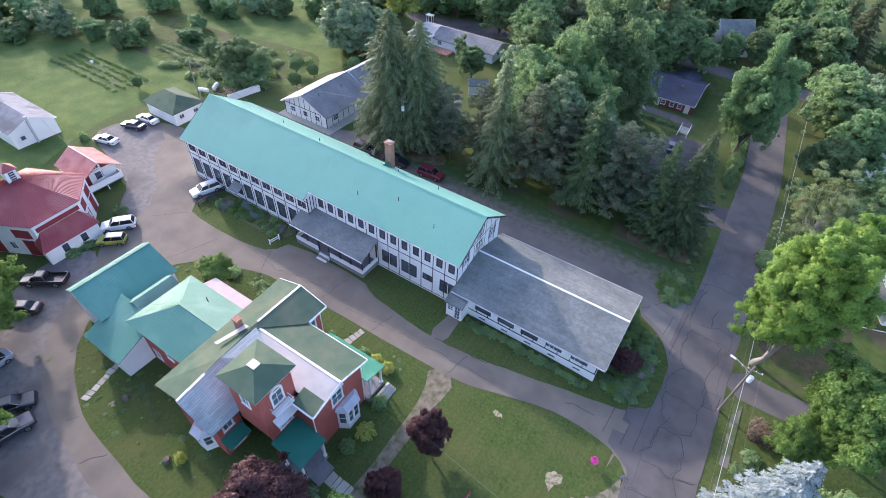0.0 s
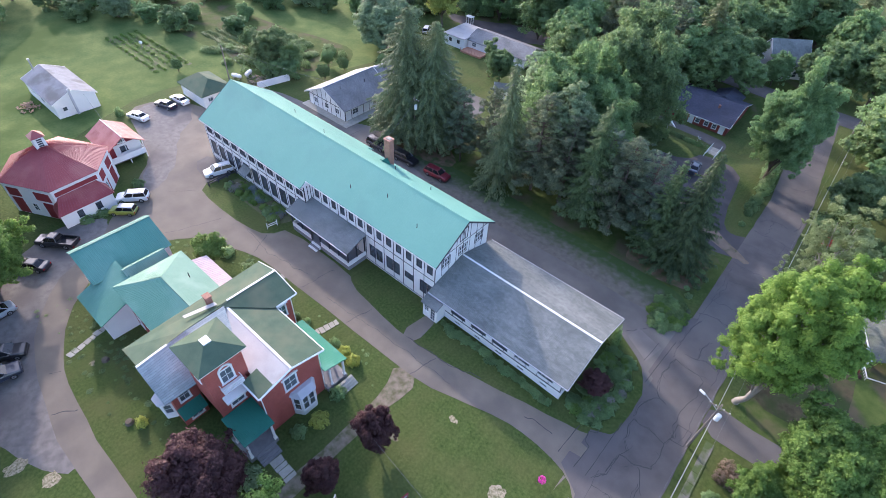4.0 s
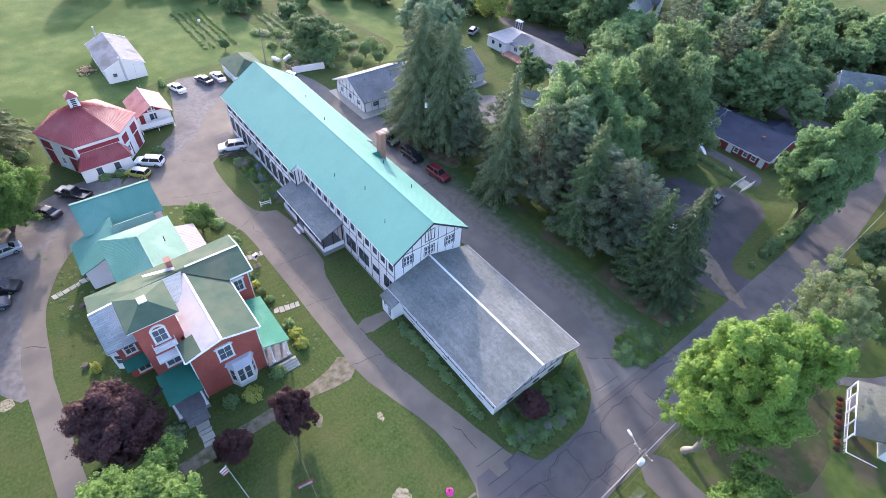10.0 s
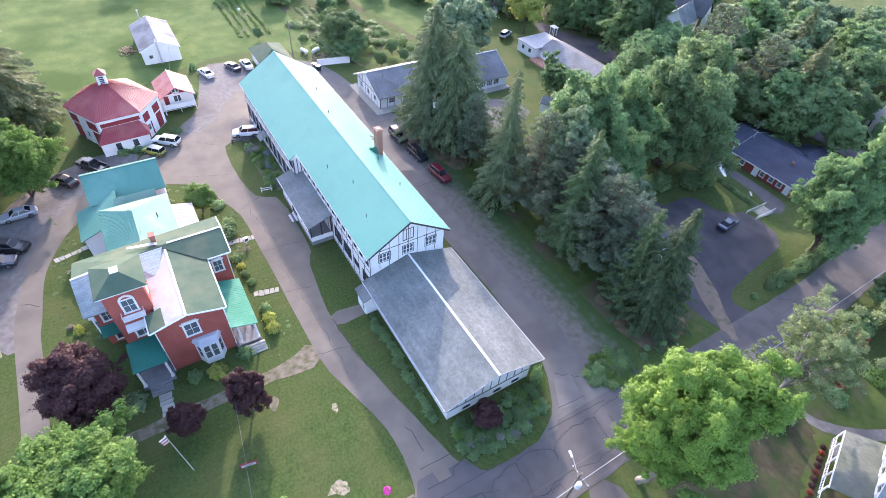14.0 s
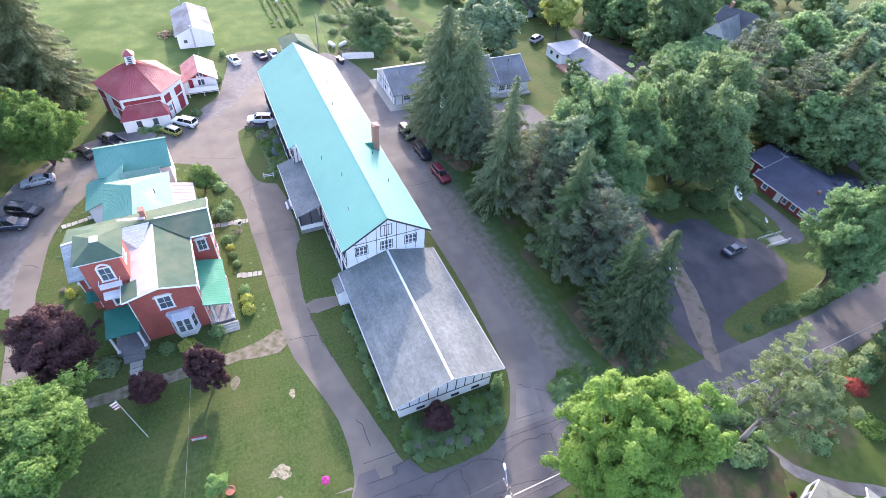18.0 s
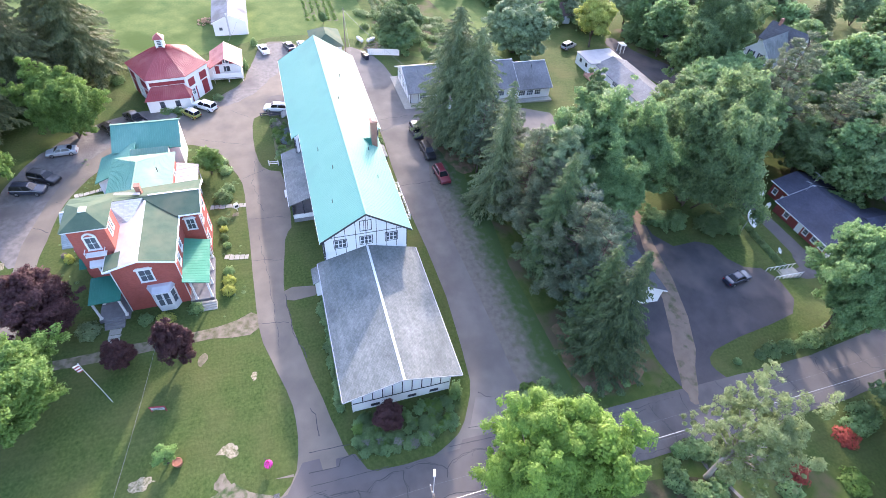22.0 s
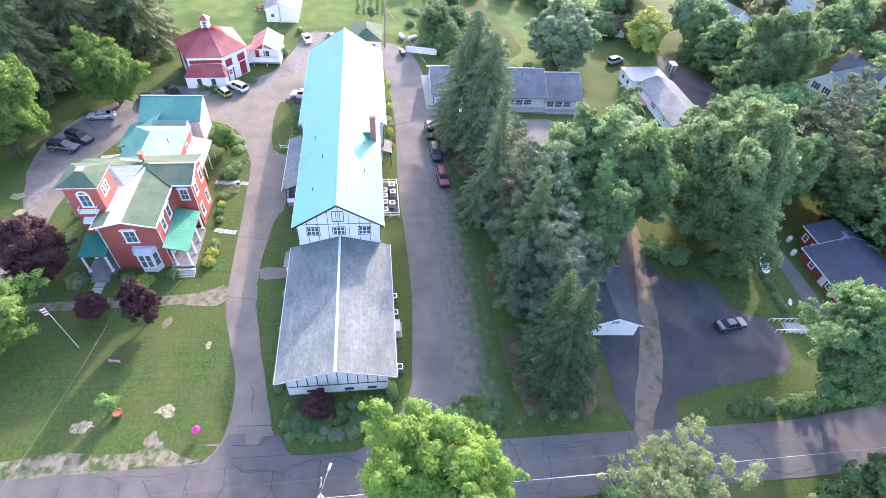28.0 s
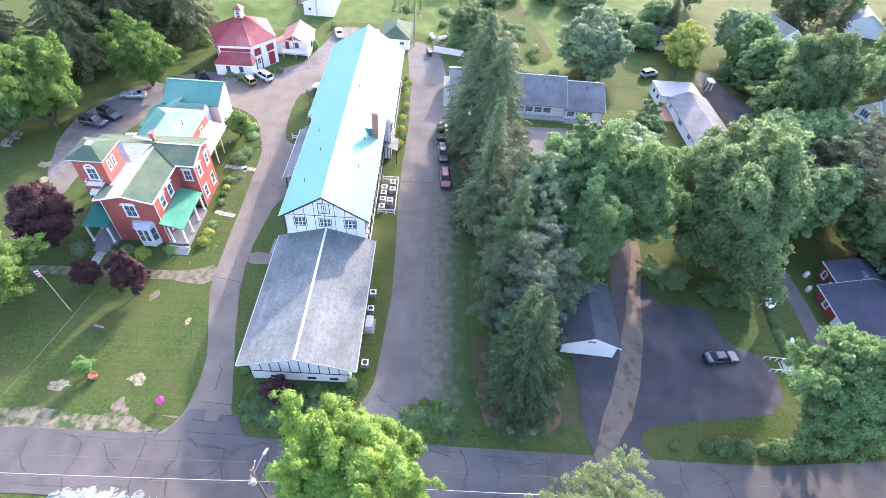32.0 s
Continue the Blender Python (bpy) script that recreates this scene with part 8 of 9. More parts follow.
for cy, L, ridge, eave in ((81.3, 10.6, 6.1, 2.5), (90.8, 8.0, 5.75, 2.3)):
    row = simple_house("guest_building", "low grey-roofed guest building with white window front", "building", (-71.0, cy, gz(-71, cy) + 0.2), 90, L, 11.4, eave, ridge, AGED_SHINGLE, WHITE, [("s", u, u + 1.5, 0.7, 1.9, 2, 1) for u in np.arange(0.5, L - 3.2, 1.9).tolist()] + [("s", L - 2.2, L - 1.2, 0.05, 2.0, 0, 1)], 0.4)
    h = L / 2 + 0.42
    # the sunlit west slope is painted paler by this sheet
    part("roof_sheet", G().ribbed((h, 6.12, eave + 0.02), (-h, 6.12, eave + 0.02), (-h, 0.05, ridge + 0.01), (h, 0.05, ridge + 0.01), 0.5, 0.03, 0.02), SUNLIT_ROOF, row, "pale metal roof sheet with the west slope's sunlight in its colour")
    part("ridge_cap", G().tube([(-h, 0, ridge + 0.03), (h, 0, ridge + 0.03)], 0.09, 5), WHITE_TRIM, row)
    part("vent_pipe", G().lathe([(0.1, 0), (0.06, 0.06), (0.06, 0.8)], 8, (0.6, -1.4, ridge - 0.9)), BLACK, row)
    part("deck_strip", G().box(-L / 2, L / 2, -7.4, -5.75, -0.6, 0.1), CONCRETE, row)
mobile = simple_house("white_bungalow", "long white bungalow with grey shingle roof", "house", (-65.2, 116.0, gz(-66, 117)), 2, 17.5, 8.4, 2.4, 4.0, AGED_SHINGLE, WHITE, [("s", 1.4, 2.6, 1.0, 2.0, 1, 1), ("s", 4.4, 5.3, 0.05, 2.1, 0, 1), ("s", 7.4, 9.4, 1.0, 2.0, 2, 1), ("s", 13, 14.4, 1.0, 2.0, 1, 1), ("e", 2.5, 3.9, 1.0, 2.0, 1, 1)], 0.4)
part("annex", G().box(-15.3, -8.77, -6.0, 3.2, -0.4, 2.7), WHITE, mobile, "flat-roofed white annex")
part("annex_roof", G().box(-15.5, -8.5, -6.2, 3.4, 2.702, 2.85), MEMBRANE, mobile)
for y in (-4.6, -1.6):
    part("annex_window", G().box(-15.33, -15.302, y, y + 1.1, 1.2, 2.1), BLACK, mobile)
for x in (-13.6, -11.0):
    part("annex_window", G().box(x, x + 0.9, -6.03, -6.002, 1.2, 2.1), BLACK, mobile)
part("deck", G().box(-8.7, -2.4, -7.4, -4.22, -0.3, 0.45), TERRACOTTA, mobile)
for k in range(8):
    part("baluster", G().box(-8.7 + k * 0.88, -8.6 + k * 0.88, -7.4, -7.3, 0.452, 1.25), TERRACOTTA, mobile)
ranch = simple_house("brick_ranch_house", "dark red brick ranch house with navy shingle roof", "house", (-15.6, 129.6, -4.1), 0, 14.0, 14.6, 2.5, 4.8, NAVY_SHINGLE, RANCH_BRICK, [("s", 2.2, 3.2, 1.0, 2.0, 0, 1), ("s", 5.45, 6.4, 0.05, 2.05, 0, 1), ("s", 6.9, 7.8, 1.0, 2.0, 0, 1), ("s", 8.9, 9.8, 1.0, 2.0, 0, 1), ("s", 10.7, 11.6, 1.0, 2.0, 0, 1), ("s", 12.4, 13.35, 0.05, 2.05, 0, 1), ("e", 3, 4, 1.0, 2.0, 0, 1)], 0.4)
part("chimney", G().box(2.5, 2.95, -3.1, -2.65, 3.4, 4.45).box(2.45, 3.0, -3.15, -2.6, 4.451, 4.52), CHIMNEY_BRICK, ranch)
RS = 2.3 / 7.7
g = wall(G(), (-11.5, -4.6), 0, [(0, -0.4), (4.5, -0.4), (4.5, 3.28), (0, 3.28)], [(0.7, 1.6, 1.2, 2.3), (2.9, 3.8, 0.05, 2.05)])
g = wall(g, (-11.5, 7.3), 270, [(0, -0.4), (11.9, -0.4), (11.9, 3.25), (7.3, 4.6), (0, 2.5)])
part("set_back_wall", g, RANCH_BRICK, ranch)
window(ranch, (-11.5, -4.6), 0, (0.7, 1.6, 1.2, 2.3), WHITE_TRIM, (0, 1), 0.1)
window(ranch, (-11.5, -4.6), 0, (2.9, 3.8, 0.05, 2.05), WHITE_TRIM, (0, 0), 0.1, False, "door", leaf=WHITE)
part("roof", G().slab([(-11.9, -5.0, 4.8 - 5.0 * RS), (-7.403, -5.0, 4.8 - 5.0 * RS), (-7.403, 0, 4.8), (-11.9, 0, 4.8)], 0.12), NAVY_SHINGLE, ranch)
part("roof", G().slab([(-11.9, 0.003, 4.8), (-7.403, 0.003, 4.8), (-7.403, 7.7, 2.5), (-11.9, 7.7, 2.5)], 0.12), NAVY_SHINGLE, ranch)
part("gutter", G().box(-7.4, 7.4, -7.78, -7.7, 2.36, 2.5), WHITE_TRIM, ranch)
part("gutter", G().box(-11.9, -7.45, -5.08, -5.0, 3.17, 3.31), WHITE_TRIM, ranch)
for s in (-1, 1):
    part("rear_wing_roof", G().slab([(2.0 + s * 3.2, 3.0, 2.9), (2.0 + s * 3.2, 9.5, 2.9), (2.0, 9.5, 4.2), (2.0, 3.0, 4.2)], 0.1), NAVY_SHINGLE, ranch)
part("rear_wing_wall", wall(G(), (4.8, 9.2), 180, [(0, -0.4), (5.6, -0.4), (5.6, 2.85), (2.8, 3.95), (0, 2.85)]), RANCH_BRICK, ranch)
grg = simple_house("lot_garage", "white garage with dark shingle gable roof", "garage", (-12.2, 81.6, gz(-11.5, 81)), -2, 9.9, 7.2, 2.5, 4.3, DARK_SHINGLE, WHITE, [("e", 3.0, 4.2, 2.7, 3.3, 1, 1), ("n", 1.2, 3.8, 0.05, 2.2, 1, 1)], 0.4)
far_white = simple_house("white_gabled_house", "two-storey white house with dark porch roof and shutters", "house", (-69.4, 158.4, gz(-69, 158)), 108, 12.0, 6.6, 5.0, 8.6, SHINGLE, WHITE, [("w", 1.5, 2.4, 4.1, 5.5, 0, 1), ("w", 4.2, 5.1, 4.1, 5.5, 0, 1), ("w", 1.2, 2.1, 0.9, 2.3, 0, 1), ("w", 4.4, 5.3, 0.05, 2.1, 0, 0), ("n", 2, 3, 3.2, 4.4, 0, 1), ("n", 5, 6, 3.2, 4.4, 0, 1), ("s", 2.2, 3.2, 3.2, 4.4, 0, 1), ("s", 6, 7, 3.2, 4.4, 0, 1), ("s", 8, 9, 0.9, 2.2, 0, 1)], 0.45)
for y in (1.55, 0.15, -1.15, -2.55):
    part("shutter", G().box(-6.05, -6.004, y + 0.3, y + 0.7, 4.05, 5.55), TIMBER, far_white)
part("porch_roof", G().slab([(-8.5, -3.9, 2.7), (-8.5, 3.9, 2.7), (-6.02, 3.9, 3.5), (-6.02, -3.9, 3.5)], 0.12), DARK_SHINGLE, far_white)
part("porch_floor", G().box(-8.3, -6.02, -3.7, 3.7, -0.4, 0.3), DECK, far_white)
for y in (-3.6, -1.8, 0, 1.8, 3.6):
    part("porch_post", G().box(-8.3, -8.15, y - 0.08, y + 0.08, 0.302, 2.62), WHITE_TRIM, far_white)
for s in (-1, 1):
    part("rear_roof", G().slab([(6.5 + s * 3.4, -5.2, 5.6), (6.5 + s * 3.4, 5.2, 5.6), (6.5, 5.2, 9.4), (6.5, -5.2, 9.4)], 0.12), DARK_SHINGLE, far_white)
    part("rear_wall", wall(G(), (9.5, 4.9) if s > 0 else (3.5, -4.9), 180 if s > 0 else 0, [(0, -0.4), (6.0, -0.4), (6.0, 5.7), (3.0, 9.2), (0, 5.7)]), WHITE, far_white)
part("chimney", G().box(6.1, 6.9, 2.6, 3.3, 8.0, 10.6), CHIMNEY_BRICK, far_white)
east = simple_house("east_house", "white clapboard house with weathered porch roof across the street", "house", (33.6, 77.4, -1.25), 18, 12.0, 8.4, 5.4, 8.4, SHINGLE, WHITE, [("w", 1.2, 2.2, 4.0, 5.3, 0, 1), ("w", 3.7, 4.7, 4.0, 5.3, 0, 1), ("w", 6.2, 7.2, 4.0, 5.3, 0, 1), ("w", 2.0, 3.2, 0.9, 2.4, 0, 1), ("w", 5.2, 6.2, 0.3, 2.4, 0, 1), ("s", 2, 3, 3.9, 5.2, 0, 1), ("s", 6, 7, 3.9, 5.2, 0, 1), ("s", 2, 3, 0.9, 2.4, 0, 1)], 0.5)
MOSSY = shingle_mat("mossy_grey_shingles", (0.125, 0.135, 0.115), (0.185, 0.195, 0.165), (0.095, 0.115, 0.075), spec=0.2)
part("porch_roof", G().slab([(-9.3, -4.4, 2.55), (-9.3, 4.2, 2.55), (-6.02, 4.2, 3.85), (-6.02, -4.4, 3.85)], 0.1), MOSSY, east, "mossy grey porch roof")
part("porch_floor", G().box(-9.5, -6.02, -6.2, 4.0, -0.2, 0.35), DECK, east)
part("porch_gutter", G().box(-9.42, -9.302, -4.4, 4.2, 2.42, 2.52), WHITE_TRIM, east)
for y in (-4.2, -2.1, 0, 2.1, 4.0):
    part("porch_post", G().box(-9.5, -9.36, y - 0.07, y + 0.07, 0.352, 2.45), WHITE_TRIM, east)
for z in (0.5, 1.15):
    part("porch_rail", G().box(-9.47, -9.39, -6.1, 4.0, z, z + 0.07), WHITE_TRIM, east)
    part("porch_rail", G().box(-9.38, -6.3, -6.17, -6.1, z, z + 0.07), WHITE_TRIM, east)
for k in range(26):
    part("baluster", G().box(-9.45, -9.41, -6.1 + k * 0.4, -6.05 + k * 0.4, 0.571, 1.149), WHITE_TRIM, east)
for k in range(3):
    part("step", G().box(-10.7 + 0.35 * k, -10.36 + 0.35 * k, -5.9, -4.7, -0.3, -0.15 + 0.17 * k), WHITE_TRIM, east)
for at, turn, L, W, e, r, rm, lab in (((-15, 212, -1.9), -10, 12, 9, 5.0, 7.8, TEAL_DARK, "white house with green metal roof far up the street"), ((-9.5, 160.5, -1.9), 40, 9, 8, 4.4, 9.0, SHINGLE, "pale gabled house with shingle roof beyond the trees"), ((26, 118, -1.9), 90, 12, 8, 4.4, 7.2, SHINGLE, "pale house among the street trees"), ((-130, 186, -1.9), -15, 16, 10, 4.0, 7.0, GREY_METAL, "pale-roofed house far beyond the wood"), ((-108, 150, -1.9), 15, 10, 8, 5.6, 8.6, SHINGLE, "white house behind a slim tree"), ((-107.5, 115.5, -1.5), 80, 9, 8, 2.6, 4.6, BROWN_ROOF, "low house with brown shingle roof past the willow")):
    simple_house("far_house", lab, "house", at, turn, L, W, e, r, rm, WHITE, [(s, u, u + 1.0, z, z + 1.4, 0, 1) for s in "sw" for u in (1.5, 4.5, 6.4) for z in (1.0, 3.4) if e > 5 or z < 2], 0.5)


# ---- cars ----
def paint(name, c, rough=0.3):
    m = mat(name, c, [v * 0.92 for v in c], rough, 0.5, spec=0.6)
    m.node_tree.nodes["Principled BSDF"].inputs["Coat Weight"].default_value = 0.6
    return m


PAINTS = {"white": paint("white_car_paint", (0.78, 0.78, 0.78)), "black": paint("black_car_paint", (0.012, 0.012, 0.016)), "green": paint("olive_car_paint", (0.28, 0.30, 0.05)), "silver": paint("silver_car_paint", (0.42, 0.43, 0.45)), "red": paint("dark_red_car_paint", (0.14, 0.012, 0.022)), "navy": paint("dark_blue_car_paint", (0.018, 0.024, 0.045)), "grey": paint("grey_car_paint", (0.10, 0.11, 0.13))}
STYLES = {
    # length, half width, sill, stations (x, height of the body's top), cabin foot (front, rear), cabin top (front, rear), roof height
    "sedan": (4.75, 0.90, 0.22, [(2.37, 0.60), (2.25, 0.72), (1.9, 0.78), (1.0, 0.93), (0.2, 0.95), (-1.5, 0.99), (-2.2, 0.99), (-2.37, 0.85)], (1.05, -1.75), (0.35, -1.05), 1.44),
    "suv": (4.85, 0.96, 0.30, [(2.42, 0.75), (2.3, 0.92), (1.9, 1.0), (1.05, 1.12), (0.2, 1.12), (-1.6, 1.14), (-2.25, 1.12), (-2.42, 0.95)], (1.15, -2.32), (0.45, -2.05), 1.76),
    "hatch": (4.0, 0.86, 0.26, [(2.0, 0.66), (1.88, 0.82), (1.55, 0.88), (0.95, 1.0), (0.2, 1.0), (-1.4, 1.02), (-1.85, 1.0), (-2.0, 0.85)], (1.0, -1.92), (0.45, -1.75), 1.60),
    "pickup": (5.7, 0.98, 0.36, [(2.85, 0.8), (2.72, 1.0), (2.2, 1.06), (1.45, 1.14), (0.9, 1.15), (-0.6, 1.16), (-0.62, 0.72), (-2.75, 0.72), (-2.85, 0.7)], (1.5, -0.62), (0.85, -0.4), 1.82),
}


def car(style, colour, x, y, turn, label, roof_colour=None):
    L, W, sill, st, foot, top, rz = STYLES[style]
    t = thing("pickup_truck" if style == "pickup" else "car", label, "pickup" if style == "pickup" else "car", (x, y, gz(x, y) + 0.05), turn, "parked cars")
    g = G()
    rings = []
    for i, (sx, z) in enumerate(st):
        w = W * (0.86 if i in (0, len(st) - 1) else 0.96 if i in (1, len(st) - 2) else 1.0)
        lo = sill + (0.12 if i in (0, len(st) - 1) else 0)
        half = [(0.90 * w, lo), (w, lo + 0.15), (w, z - 0.16), (0.94 * w, z - 0.04), (0.80 * w, z)]
        rings.append([(sx, -a, b) for a, b in half] + [(sx, a, b) for a, b in half[::-1]])
    n = len(rings[0])
    k0 = len(g.v)
    for r in rings:
        g.v += r
    for i in range(len(rings) - 1):
        g.f += [[k0 + i * n + j, k0 + i * n + (j + 1) % n, k0 + (i + 1) * n + (j + 1) % n, k0 + (i + 1) * n + j] for j in range(n)]
    g.f += [[k0 + j for j in range(n)][::-1], [k0 + (len(rings) - 1) * n + j for j in range(n)]]
    if style == "pickup":
        for a, b in ((-W * 0.98, -W * 0.88), (W * 0.88, W * 0.98)):
            g.box(-2.8, -0.63, a, b, 0.70, 1.15)
        g.box(-2.86, -2.78, -W * 0.98, W * 0.98, 0.70, 1.13)
    body = part("body", g, PAINTS[colour], t, smooth=False)
    belt = st[4][1] - 0.02
    cw, rw = W * 0.86, W * 0.66
    part("glasshouse", G().hexa([(foot[1], -cw, belt), (foot[0], -cw, belt), (foot[0], cw, belt), (foot[1], cw, belt)], [(top[1], -rw, rz - 0.05), (top[0], -rw, rz - 0.05), (top[0], rw, rz - 0.05), (top[1], rw, rz - 0.05)]), CAR_GLASS, t, "dark car glass")
    rp = PAINTS[roof_colour or colour]
    part("roof", G().hexa([(top[1] - 0.04, -rw - 0.03, rz - 0.07), (top[0] + 0.04, -rw - 0.03, rz - 0.07), (top[0] + 0.04, rw + 0.03, rz - 0.07), (top[1] - 0.04, rw + 0.03, rz - 0.07)], [(top[1] + 0.12, -rw + 0.12, rz), (top[0] - 0.12, -rw + 0.12, rz), (top[0] - 0.12, rw - 0.12, rz), (top[1] + 0.12, rw - 0.12, rz)]), rp, t)
    for s in (-1, 1):
        for f in (0.0, 0.42, 1.0):
            xa, xb = foot[0] + (foot[1] - foot[0]) * f, top[0] + (top[1] - top[0]) * f
            part("pillar", G().tube([(xa, s * cw, belt), (xb, s * rw, rz - 0.06)], 0.05, 4), PAINTS[colour], t)
        part("headlight", G().hexa([(L / 2 - 0.16, s * W * 0.55, st[1][1] - 0.24), (L / 2 - 0.04, s * W * 0.55, st[1][1] - 0.24), (L / 2 - 0.14, s * W * 0.93, st[1][1] - 0.22), (L / 2 - 0.26, s * W * 0.93, st[1][1] - 0.22)], [(L / 2 - 0.16, s * W * 0.55, st[1][1] - 0.06), (L / 2 - 0.06, s * W * 0.55, st[1][1] - 0.08), (L / 2 - 0.2, s * W * 0.93, st[1][1] - 0.08), (L / 2 - 0.28, s * W * 0.93, st[1][1] - 0.08)]), LAMP_CLEAR, t)
        part("tail_light", G().box(-L / 2 - 0.005, -L / 2 + 0.12, min(s * W * 0.62, s * W * 0.9), max(s * W * 0.62, s * W * 0.9), st[-1][1] - 0.25, st[-1][1] - 0.06), LAMP_RED, t)
        part("mirror", G().box(foot[0] - 0.35, foot[0] - 0.18, min(s * cw, s * (W + 0.14)), max(s * cw, s * (W + 0.14)), belt + 0.02, belt + 0.14), PAINTS[colour], t)
        if style == "suv":
            part("roof_rail", G().tube([(top[0] - 0.2, s * (rw - 0.04), rz + 0.05), (top[1] + 0.2, s * (rw - 0.04), rz + 0.05)], 0.025, 5), BLACK, t)
        for wx in (L * 0.30, -L * 0.30):
            r = sill + 0.12 if style == "sedan" else sill + 0.08
            ty = G()
            prof = [(r * 0.62, -0.11), (r, -0.09), (r, 0.09), (r * 0.62, 0.11)]
            for a, b in prof:
                ty.v += [(wx + a * math.cos(q * math.pi / 8), s * (W - 0.09) + b, r + a * math.sin(q * math.pi / 8)) for q in range(16)]
            ty.f += [[i * 16 + j, i * 16 + (j + 1) % 16, (i + 1) * 16 + (j + 1) % 16, (i + 1) * 16 + j] for i in range(3) for j in range(16)]
            ty.f += [list(range(16))[::-1], list(range(48, 64))]
            wheel = part("wheel", ty, RUBBER, t)
            rim = G()
            rim.add([(wx, s * (W + 0.012), r)] + [(wx + r * 0.6 * math.cos(q * math.pi / 5), s * (W + 0.03), r + r * 0.6 * math.sin(q * math.pi / 5)) for q in range(10)], [[0, 1 + q, 1 + (q + 1) % 10] for q in range(10)])
            part("rim", rim, CHROME, wheel, fix=False)
    part("bumper", G().box(L / 2 - 0.16, L / 2 + 0.03, -W * 0.8, W * 0.8, sill + 0.06, sill + 0.22), BLACK if style != "sedan" else PAINTS[colour], t)
    part("bumper", G().box(-L / 2 - 0.03, -L / 2 + 0.14, -W * 0.8, W * 0.8, sill + 0.06, sill + 0.24), BLACK if style != "sedan" else PAINTS[colour], t)
    return t


car("sedan", "white", -94.6, 34.9, 195, "white sedan parked in the gravel yard")
car("sedan", "navy", -95.2, 40.8, 196, "dark sedan parked in the gravel yard")
car("sedan", "white", -95.2, 43.8, 185, "white saloon car parked beside the green-roofed garage")
car("suv", "white", -68.0, 35.9, 253, "white estate car parked beside the planting bed")
car("suv", "white", -71.2, 22.6, 231, "white off-road car parked before the red barn")
car("hatch", "green", -69.0, 20.1, 222, "small olive green car with a pale roof", "silver")
car("pickup", "black", -68.8, 10.5, 217, "black pickup truck parked on gravel")
car("sedan", "black", -66.4, 6.2, 216, "black sedan parked on gravel")
car("sedan", "silver", -60.4, -0.2, 274, "silver sedan parked on gravel")
car("suv", "black", -53.2, -1.4, 62, "black off-road car with red tail lights")
car("suv", "navy", -50.4, -3.0, 80, "dark blue off-road car parked on gravel")
car("suv", "red", -40.6, 61.9, 4, "dark red off-road car parked along the lane")
car("suv", "black", -47.9, 61.4, 4, "black off-road car parked along the lane")
car("suv", "navy", -54.7, 61.0, 2, "dark van parked along the lane")
car("sedan", "navy", -8.0, 100.3, 98, "dark sedan parked in the blacktop car park")
car("suv", "silver", -88.1, 111.4, 117, "silver van parked behind the white bungalow")


# ---- poles, wires, fences and small things ----
def utility_pole(x, y, h, label, arm=True, can=True):
    t = thing("utility_pole", label, "utility pole", (x, y, gz(x, y)))
    part("shaft", G().tube([(0, 0, -0.5), (0, 0, h)], 0.16, 10, 0.10), WOOD, t)
    if arm:
        part("crossarm", G().box(-1.1, 1.1, -0.06, 0.06, h - 0.7, h - 0.58), WOOD, t)
        for q in (-1.0, -0.4, 0.4, 1.0):
            part("insulator", G().lathe([(0.04, 0), (0.06, 0.05), (0.03, 0.16)], 8, (q, 0, h - 0.58)), WHITE_TRIM, t)
    if can:
        part("transformer", G().lathe([(0.20, 0), (0.28, 0.05), (0.28, 0.85), (0.18, 0.95)], 12, (0.38, -0.1, h - 2.4)), WHITE_TRIM, t, "pale grey transformer can")
    return t


pole_a = utility_pole(12.75, 44.4, 9.2, "weathered utility pole with street lamp and transformer")
part("lamp_arm", G().tube([(0, 0, 8.0), (-0.9, 0.3, 8.4), (-1.7, 0.6, 8.55)], 0.035, 6), GALV, pole_a)
part("lamp_head", G().hexa([(-2.35, 0.68, 8.42), (-1.7, 0.46, 8.45), (-1.65, 0.70, 8.45), (-2.3, 0.92, 8.42)], [(-2.3, 0.74, 8.58), (-1.75, 0.52, 8.62), (-1.72, 0.66, 8.62), (-2.27, 0.86, 8.58)]), WHITE_TRIM, pole_a, "white street lamp head")
utility_pole(12.4, 138.0, 9.6, "weathered utility pole far up the street", True, True)
utility_pole(12.9, -6.0, 9.2, "weathered utility pole down the street", True, False)
utility_pole(-49.7, 65.6, 10.8, "utility pole with transformer beside the lane")
utility_pole(-91.4, 53.5, 10.2, "plain wooden pole behind the lodge", False, False)


def cable(pts, label, r=0.022, sag=0.6, material=CABLE):
    """One hanging wire through the points."""
    g = G()
    for a, b in zip(pts, pts[1:]):
        a, b = Vector(a), Vector(b)
        path = [a.lerp(b, i / 12) - Vector((0, 0, sag * 4 * (i / 12) * (1 - i / 12))) for i in range(13)]
        g.tube([tuple(p) for p in path], r, 5)
    return tagged(part("cable", g, material), label, "cable")


for dx, z, r, look_of in ((-0.95, 8.6, 0.008, CABLE), (0.95, 8.6, 0.008, CABLE), (0.1, 6.6, 0.024, GALV)):
    cable([(12.9 + dx, -6, z + gz(12, -6)), (12.75 + dx, 44.4, z + gz(12, 44)), (12.4 + dx, 138, z + 0.2 + gz(12, 138))], "pale overhead cable along the street" if r > 0.02 else "thin grey overhead wire along the street", r, 0.5, look_of)
cable([(-11.6, 19.4, 5.6), (12.8, 16.4, 7.6)], "thin service wire over the lawn", 0.011, 0.5)
cable([(-91.4, 53.5, 9.9), (-74.0, 52.2, 7.8)], "service wire to the lodge", 0.02, 0.4)
